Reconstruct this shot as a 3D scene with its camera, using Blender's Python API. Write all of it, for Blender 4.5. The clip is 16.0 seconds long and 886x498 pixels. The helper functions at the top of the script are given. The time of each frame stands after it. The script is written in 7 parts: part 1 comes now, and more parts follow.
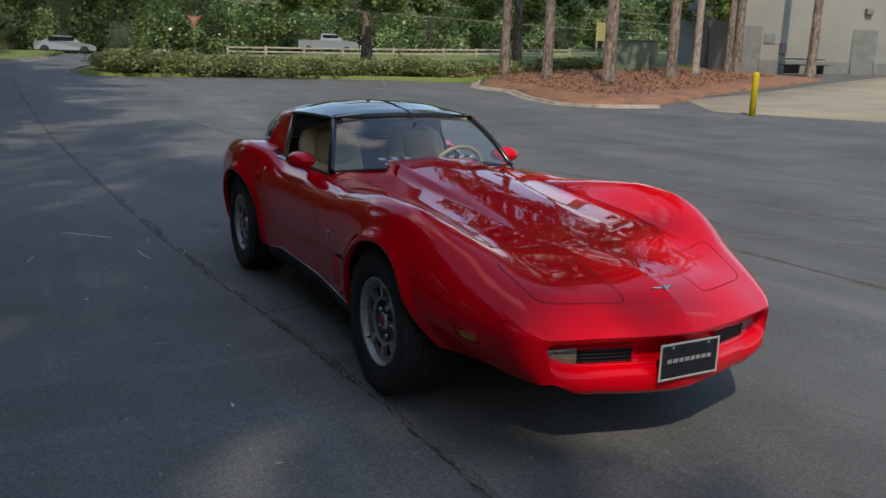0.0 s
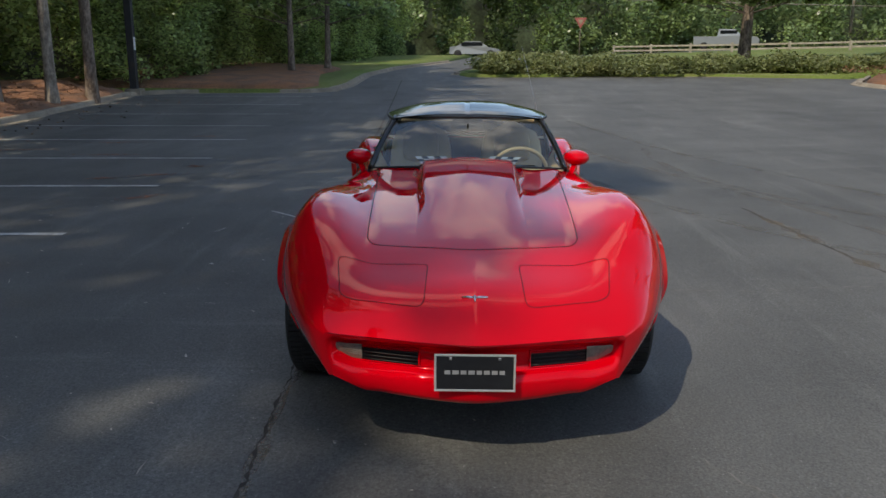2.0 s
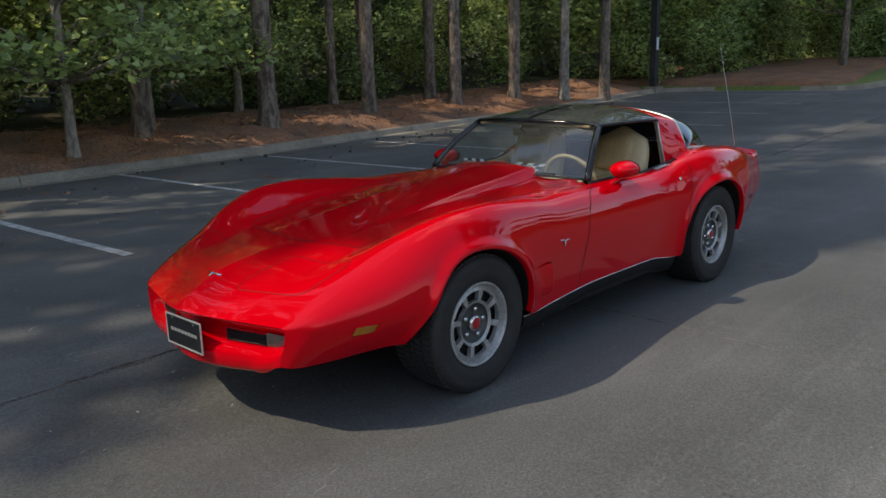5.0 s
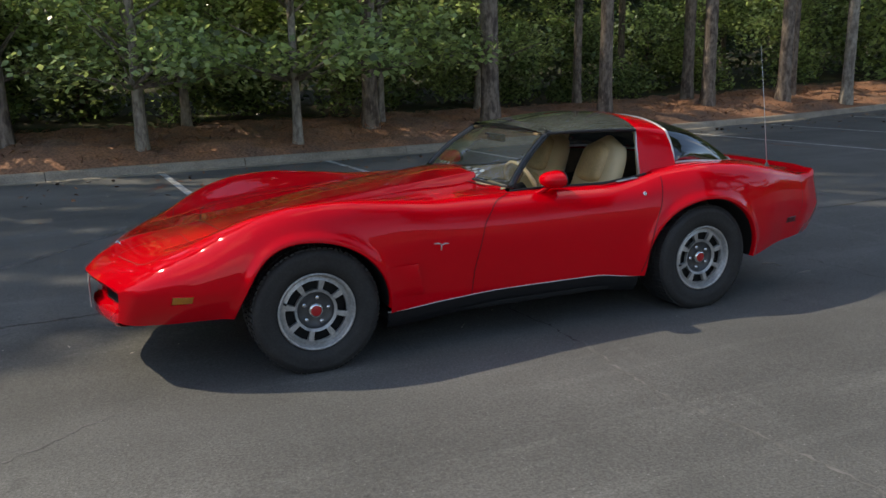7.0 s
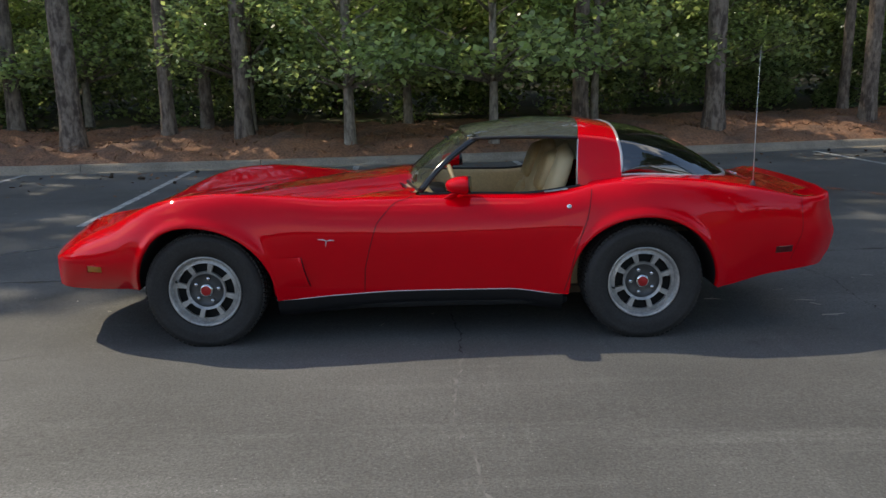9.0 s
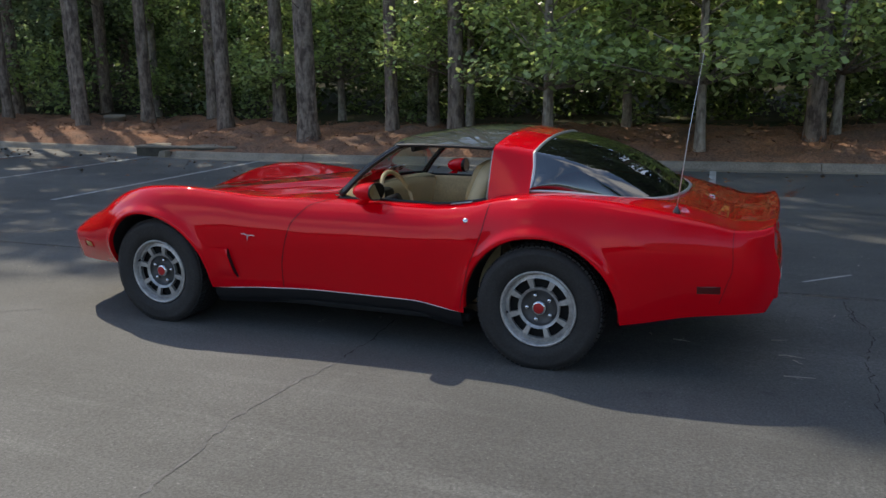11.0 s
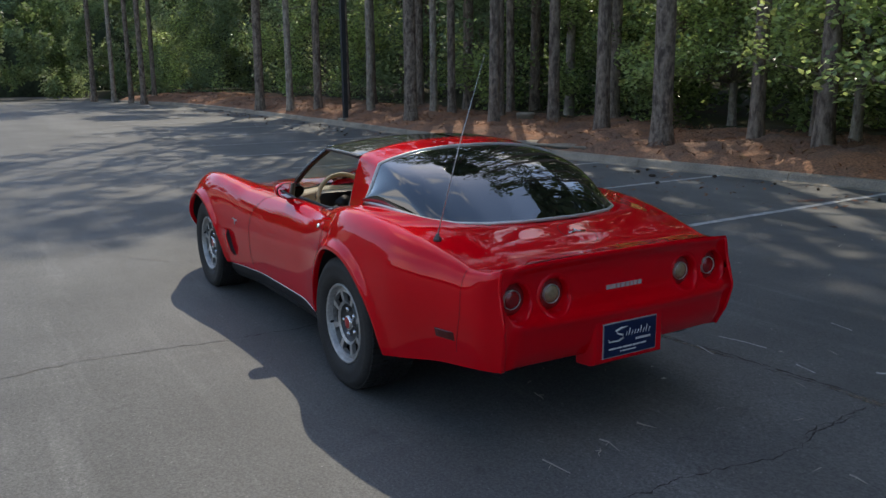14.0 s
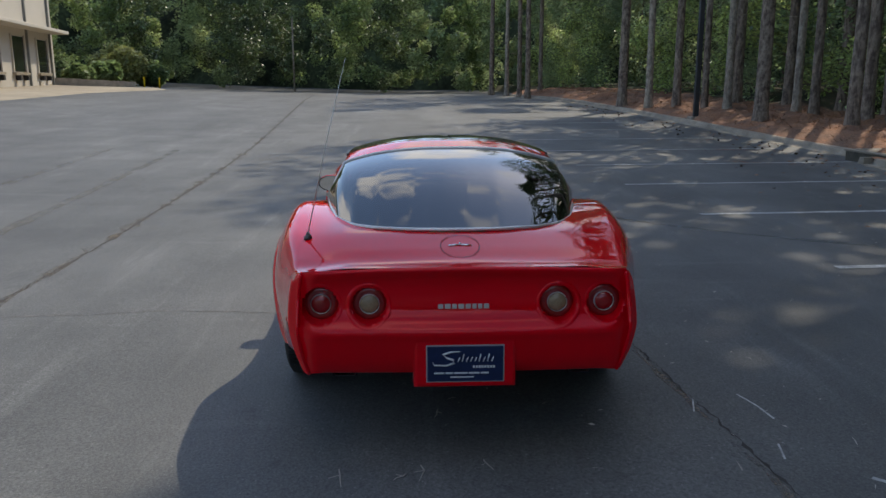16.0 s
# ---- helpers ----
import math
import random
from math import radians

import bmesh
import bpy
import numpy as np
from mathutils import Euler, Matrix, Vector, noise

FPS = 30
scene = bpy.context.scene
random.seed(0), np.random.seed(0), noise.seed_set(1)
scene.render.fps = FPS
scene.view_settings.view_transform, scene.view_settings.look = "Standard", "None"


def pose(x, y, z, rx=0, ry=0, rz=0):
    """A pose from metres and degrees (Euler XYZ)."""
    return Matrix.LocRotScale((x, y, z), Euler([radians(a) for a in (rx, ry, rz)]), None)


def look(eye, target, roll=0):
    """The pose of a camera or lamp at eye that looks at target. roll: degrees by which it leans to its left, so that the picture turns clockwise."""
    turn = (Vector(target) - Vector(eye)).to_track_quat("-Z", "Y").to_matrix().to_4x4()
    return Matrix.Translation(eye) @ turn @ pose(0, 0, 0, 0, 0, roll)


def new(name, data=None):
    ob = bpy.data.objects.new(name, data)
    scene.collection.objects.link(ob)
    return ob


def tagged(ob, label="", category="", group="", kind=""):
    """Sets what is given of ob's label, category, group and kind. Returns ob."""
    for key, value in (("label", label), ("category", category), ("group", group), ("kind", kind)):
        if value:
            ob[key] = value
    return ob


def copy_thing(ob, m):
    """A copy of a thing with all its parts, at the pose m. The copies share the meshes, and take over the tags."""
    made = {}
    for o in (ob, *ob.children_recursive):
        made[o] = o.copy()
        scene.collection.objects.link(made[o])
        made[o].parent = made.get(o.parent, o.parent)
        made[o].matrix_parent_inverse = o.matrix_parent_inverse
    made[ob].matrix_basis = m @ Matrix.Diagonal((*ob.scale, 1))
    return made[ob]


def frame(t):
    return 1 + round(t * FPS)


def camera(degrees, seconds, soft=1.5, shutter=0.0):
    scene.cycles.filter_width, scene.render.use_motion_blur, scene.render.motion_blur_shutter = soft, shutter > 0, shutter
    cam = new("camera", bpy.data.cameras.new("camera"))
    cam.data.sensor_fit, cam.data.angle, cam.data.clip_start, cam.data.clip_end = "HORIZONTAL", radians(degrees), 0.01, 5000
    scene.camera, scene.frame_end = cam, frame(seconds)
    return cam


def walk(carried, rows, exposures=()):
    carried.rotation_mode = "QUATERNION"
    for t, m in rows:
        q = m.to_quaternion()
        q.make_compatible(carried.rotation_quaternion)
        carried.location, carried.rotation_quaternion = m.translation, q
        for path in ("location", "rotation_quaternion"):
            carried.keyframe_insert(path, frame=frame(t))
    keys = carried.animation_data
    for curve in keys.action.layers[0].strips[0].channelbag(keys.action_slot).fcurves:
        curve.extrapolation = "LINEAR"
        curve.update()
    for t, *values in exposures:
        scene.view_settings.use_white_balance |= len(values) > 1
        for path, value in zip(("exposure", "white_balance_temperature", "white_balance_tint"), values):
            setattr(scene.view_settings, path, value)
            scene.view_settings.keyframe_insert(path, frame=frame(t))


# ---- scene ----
cam = camera(58.1, 16.0)
PATH = [
    (0, (4.411, -2.207, 1.462), (2.689, -1.29, 1.019), 1.7),
    (0.5, (4.661, -1.7, 1.48), (2.841, -1.001, 1.036), 1.9),
    (1, (4.846, -1.157, 1.514), (2.955, -0.692, 1.059), 0.8),
    (1.5, (4.999, -0.632, 1.518), (3.066, -0.404, 1.058), 0.8),
    (2, (5.057, -0.079, 1.526), (3.112, -0.108, 1.063), 0.3),
    (2.5, (5.048, 0.499, 1.557), (3.125, 0.213, 1.09), -0.0),
    (3, (5.002, 1.081, 1.57), (3.134, 0.543, 1.101), -0.4),
    (3.5, (4.786, 1.615, 1.551), (3.002, 0.843, 1.081), -1.0),
    (4, (4.601, 2.172, 1.548), (2.919, 1.194, 1.084), -1.0),
    (4.5, (4.315, 2.688, 1.549), (2.758, 1.519, 1.088), -1.3),
    (7, (2.212, 4.669, 1.548), (1.433, 2.882, 1.102), -1.2),
    (7.5, (1.67, 4.913, 1.56), (1.075, 3.055, 1.115), -1.3),
    (8, (1.098, 5.102, 1.555), (0.691, 3.194, 1.116), -1.3),
    (8.5, (0.529, 5.186, 1.543), (0.315, 3.245, 1.11), -1.3),
    (9, (-0.061, 5.209, 1.516), (-0.082, 3.256, 1.087), -1.2),
    (11.5, (-2.829, 4.478, 1.52), (-1.906, 2.753, 1.102), -0.7),
    (12, (-3.326, 4.186, 1.539), (-2.228, 2.567, 1.121), -0.7),
    (12.5, (-3.769, 3.768, 1.54), (-2.505, 2.276, 1.124), -0.7),
    (13, (-4.212, 3.366, 1.543), (-2.797, 2.014, 1.13), -0.7),
    (13.5, (-4.542, 2.907, 1.525), (-2.992, 1.712, 1.117), -0.6),
    (14, (-4.82, 2.421, 1.521), (-3.147, 1.403, 1.115), -0.5),
    (14.5, (-5.076, 1.903, 1.546), (-3.295, 1.089, 1.141), -0.4),
    (15, (-5.232, 1.343, 1.546), (-3.363, 0.757, 1.142), -0.4),
    (15.5, (-5.381, 0.771, 1.54), (-3.452, 0.435, 1.135), -0.3),
    (16, (-5.427, 0.214, 1.543), (-3.472, 0.133, 1.131), -0.1),
]
walk(cam, [(t, look(eye, target, roll)) for t, eye, target, roll in PATH], [(0, 0.45, 6950, 10), (1.5, 0.41, 7100, 10), (3, 0.44, 7300, 10), (5, 0.57, 7350, 10), (8, 0.66, 7350, 10), (10, 0.66, 7100, 10), (12, 0.62, 6800, 10), (16, 0.62, 6950, 10)])


# ---- light ----
SUN_WAY = Vector((-0.72, 0.47, -1.0)).normalized()
sun = new("sun", bpy.data.lights.new("sun", "SUN"))
sun.data.energy, sun.data.angle, sun.data.color = 2.2, radians(0.6), (1.0, 0.93, 0.80)
sun.rotation_mode = "QUATERNION"
sun.rotation_quaternion = SUN_WAY.to_track_quat("-Z", "Y")
sun.location = (20, -12, 30)

world = bpy.data.worlds.new("sky")
scene.world = world
world.use_nodes = True
wn, wl = world.node_tree.nodes, world.node_tree.links
wn.clear()
sky = wn.new("ShaderNodeTexSky")
sky.sky_type, sky.sun_disc = "NISHITA", False
sky.dust_density, sky.ozone_density = 0.3, 2.0
sky.sun_elevation = math.asin(-SUN_WAY.z)
sky.sun_rotation = math.atan2(-SUN_WAY.x, -SUN_WAY.y)
cloud = wn.new("ShaderNodeTexNoise")
cloud.inputs["Scale"].default_value, cloud.inputs["Detail"].default_value = 2.6, 7.0
cloud.inputs["Roughness"].default_value = 0.55
wtc, wmap = wn.new("ShaderNodeTexCoord"), wn.new("ShaderNodeMapping")
wmap.inputs["Location"].default_value = (-0.23, -0.25, 0.22)
wl.new(wtc.outputs["Generated"], wmap.inputs["Vector"])
wl.new(wmap.outputs["Vector"], cloud.inputs["Vector"])
cramp = wn.new("ShaderNodeValToRGB")
cramp.color_ramp.elements[0].position, cramp.color_ramp.elements[1].position = 0.535, 0.63
cmix = wn.new("ShaderNodeMix")
cmix.data_type = "RGBA"
cmix.inputs["B"].default_value = (5.2, 5.3, 5.6, 1)
back = wn.new("ShaderNodeBackground")
back.inputs["Strength"].default_value = 0.172
wout = wn.new("ShaderNodeOutputWorld")
wl.new(cloud.outputs["Fac"], cramp.inputs["Fac"])
wl.new(cramp.outputs["Color"], cmix.inputs["Factor"])
wl.new(sky.outputs["Color"], cmix.inputs["A"])
wl.new(cmix.outputs["Result"], back.inputs["Color"])
wl.new(back.outputs["Background"], wout.inputs["Surface"])


# ---- materials ----
def mat(name, color, rough=0.6, metal=0.0, vary=0.0, scale=8.0, fine=0.0, fine_scale=120.0, bump=0.0, bump_scale=60.0,
        coat=0.0, coat_rough=0.02, second=None, island=False, spec=0.5, alpha=1.0, trans=0.0, ior=1.45, transl=0.0, rand=0.0, wavy=0.0, tint=(1.0, 1.0, 1.0)):
    """A surface: colour mixed with a second by noise at two scales, and a fine bump."""
    m = bpy.data.materials.new(name)
    m.use_nodes = True
    n, l = m.node_tree.nodes, m.node_tree.links
    b = n["Principled BSDF"]
    b.inputs["Roughness"].default_value, b.inputs["Metallic"].default_value = rough, metal
    b.inputs["Coat Weight"].default_value, b.inputs["Coat Roughness"].default_value = coat, coat_rough
    b.inputs["Coat IOR"].default_value = 1.42
    b.inputs["Specular IOR Level"].default_value, b.inputs["Specular Tint"].default_value = spec, (*tint, 1)
    b.inputs["Transmission Weight"].default_value, b.inputs["IOR"].default_value = trans, ior
    b.inputs["Alpha"].default_value = alpha
    c1 = (*color, 1)
    b.inputs["Base Color"].default_value = c1
    tc = n.new("ShaderNodeTexCoord")
    last = None
    if vary or fine:
        c2 = (*(second or [v * (1 - vary) for v in color]), 1)
        big = n.new("ShaderNodeTexNoise")
        big.inputs["Scale"].default_value, big.inputs["Detail"].default_value = scale, 5.0
        l.new(tc.outputs["Object"], big.inputs["Vector"])
        ramp = n.new("ShaderNodeValToRGB")
        ramp.color_ramp.elements[0].position, ramp.color_ramp.elements[1].position = 0.35, 0.68
        ramp.color_ramp.elements[0].color, ramp.color_ramp.elements[1].color = c1, c2
        l.new(big.outputs["Fac"], ramp.inputs["Fac"])
        last = ramp.outputs["Color"]
        if fine:
            sm = n.new("ShaderNodeTexNoise")
            sm.inputs["Scale"].default_value, sm.inputs["Detail"].default_value = fine_scale, 3.0
            l.new(tc.outputs["Object"], sm.inputs["Vector"])
            mr = n.new("ShaderNodeMapRange")
            mr.inputs["From Min"].default_value, mr.inputs["From Max"].default_value = 0.3, 0.7
            mr.inputs["To Min"].default_value, mr.inputs["To Max"].default_value = 1 - fine, 1 + fine
            l.new(sm.outputs["Fac"], mr.inputs["Value"])
            mx = n.new("ShaderNodeVectorMath")
            mx.operation = "SCALE"
            l.new(last, mx.inputs[0])
            l.new(mr.outputs["Result"], mx.inputs["Scale"])
            last = mx.outputs["Vector"]
    if rand or island:
        if island:
            src = n.new("ShaderNodeNewGeometry").outputs["Random Per Island"]
        else:
            src = n.new("ShaderNodeObjectInfo").outputs["Random"]
        mr = n.new("ShaderNodeMapRange")
        mr.inputs["To Min"].default_value, mr.inputs["To Max"].default_value = 1 - rand, 1 + rand
        l.new(src, mr.inputs["Value"])
        mx = n.new("ShaderNodeVectorMath")
        mx.operation = "SCALE"
        if last is None:
            mx.inputs[0].default_value = color
        else:
            l.new(last, mx.inputs[0])
        l.new(mr.outputs["Result"], mx.inputs["Scale"])
        last = mx.outputs["Vector"]
    if last is not None:
        l.new(last, b.inputs["Base Color"])
    if bump:
        bn = n.new("ShaderNodeTexNoise")
        bn.inputs["Scale"].default_value, bn.inputs["Detail"].default_value = bump_scale, 4.0
        l.new(tc.outputs["Object"], bn.inputs["Vector"])
        bp = n.new("ShaderNodeBump")
        bp.inputs["Strength"].default_value, bp.inputs["Distance"].default_value = bump, 0.01
        l.new(bn.outputs["Fac"], bp.inputs["Height"])
        l.new(bp.outputs["Normal"], b.inputs["Normal"])
    if wavy:  # hand-laid panels are never quite flat
        mp, wv, bp = n.new("ShaderNodeMapping"), n.new("ShaderNodeTexNoise"), n.new("ShaderNodeBump")
        mp.inputs["Scale"].default_value = (0.8, 1.6, 2.6)
        wv.inputs["Scale"].default_value, wv.inputs["Detail"].default_value = 2.6, 1.5
        bp.inputs["Strength"].default_value, bp.inputs["Distance"].default_value = 1.0, wavy
        l.new(tc.outputs["Object"], mp.inputs["Vector"])
        l.new(mp.outputs["Vector"], wv.inputs["Vector"])
        l.new(wv.outputs["Fac"], bp.inputs["Height"])
        l.new(bp.outputs["Normal"], b.inputs["Normal"])
        l.new(bp.outputs["Normal"], b.inputs["Coat Normal"])
    if transl:
        t = n.new("ShaderNodeBsdfTranslucent")
        warm = n.new("ShaderNodeVectorMath")  # light that passes a leaf is brighter and yellower
        warm.operation = "MULTIPLY"
        warm.inputs[1].default_value = (1.65, 1.6, 1.2)
        warm.inputs[0].default_value = color
        if last is not None:
            l.new(last, warm.inputs[0])
        l.new(warm.outputs["Vector"], t.inputs["Color"])
        ms = n.new("ShaderNodeMixShader")
        ms.inputs["Fac"].default_value = transl
        l.new(b.outputs["BSDF"], ms.inputs[1])
        l.new(t.outputs["BSDF"], ms.inputs[2])
        l.new(ms.outputs["Shader"], n["Material Output"].inputs["Surface"])
    return m


def sheet_glass(name, tint, rough=0.0, through_it=0.8, face_on=0.05, power=4.0, dust_haze=0.0, dust_haze_color=(0.4, 0.4, 0.36)):
    """A thin pane: a mirror that grows towards grazing angles over a tinted clear layer, with no refraction."""
    m = bpy.data.materials.new(name)
    m.use_nodes = True
    n, l = m.node_tree.nodes, m.node_tree.links
    n.remove(n["Principled BSDF"])
    clear, gloss, mix, lw = (n.new("ShaderNodeBsdfTransparent"), n.new("ShaderNodeBsdfGlossy"), n.new("ShaderNodeMixShader"), n.new("ShaderNodeLayerWeight"))
    clear.inputs["Color"].default_value = (*[v * through_it for v in tint], 1)
    gloss.inputs["Roughness"].default_value = rough
    lw.inputs["Blend"].default_value = 0.5
    pw, mr = n.new("ShaderNodeMath"), n.new("ShaderNodeMapRange")
    pw.operation = "POWER"
    pw.inputs[1].default_value = power
    mr.inputs["To Min"].default_value, mr.inputs["To Max"].default_value = face_on, 1.0
    l.new(lw.outputs["Facing"], pw.inputs[0])
    l.new(pw.outputs["Value"], mr.inputs["Value"])
    l.new(mr.outputs["Result"], mix.inputs["Fac"])
    l.new(clear.outputs["BSDF"], mix.inputs[1])
    l.new(gloss.outputs["BSDF"], mix.inputs[2])
    if dust_haze:  # an uneven film in the body of the pane: dust, and the windscreen's painted haze
        film, dirt, spread, ns = n.new("ShaderNodeBsdfDiffuse"), n.new("ShaderNodeMixShader"), n.new("ShaderNodeMapRange"), n.new("ShaderNodeTexNoise")
        film.inputs["Color"].default_value = (*dust_haze_color, 1)
        ns.inputs["Scale"].default_value, ns.inputs["Detail"].default_value = 5.0, 6.0
        l.new(n.new("ShaderNodeTexCoord").outputs["Object"], ns.inputs["Vector"])
        spread.inputs["From Min"].default_value, spread.inputs["From Max"].default_value = 0.3, 0.7
        spread.inputs["To Min"].default_value, spread.inputs["To Max"].default_value = dust_haze * 0.7, dust_haze * 1.3
        l.new(ns.outputs["Fac"], spread.inputs["Value"])
        l.new(spread.outputs["Result"], dirt.inputs["Fac"])
        l.new(clear.outputs["BSDF"], dirt.inputs[1])
        l.new(film.outputs["BSDF"], dirt.inputs[2])
        l.new(dirt.outputs["Shader"], mix.inputs[1])
    l.new(mix.outputs["Shader"], n["Material Output"].inputs["Surface"])
    return m


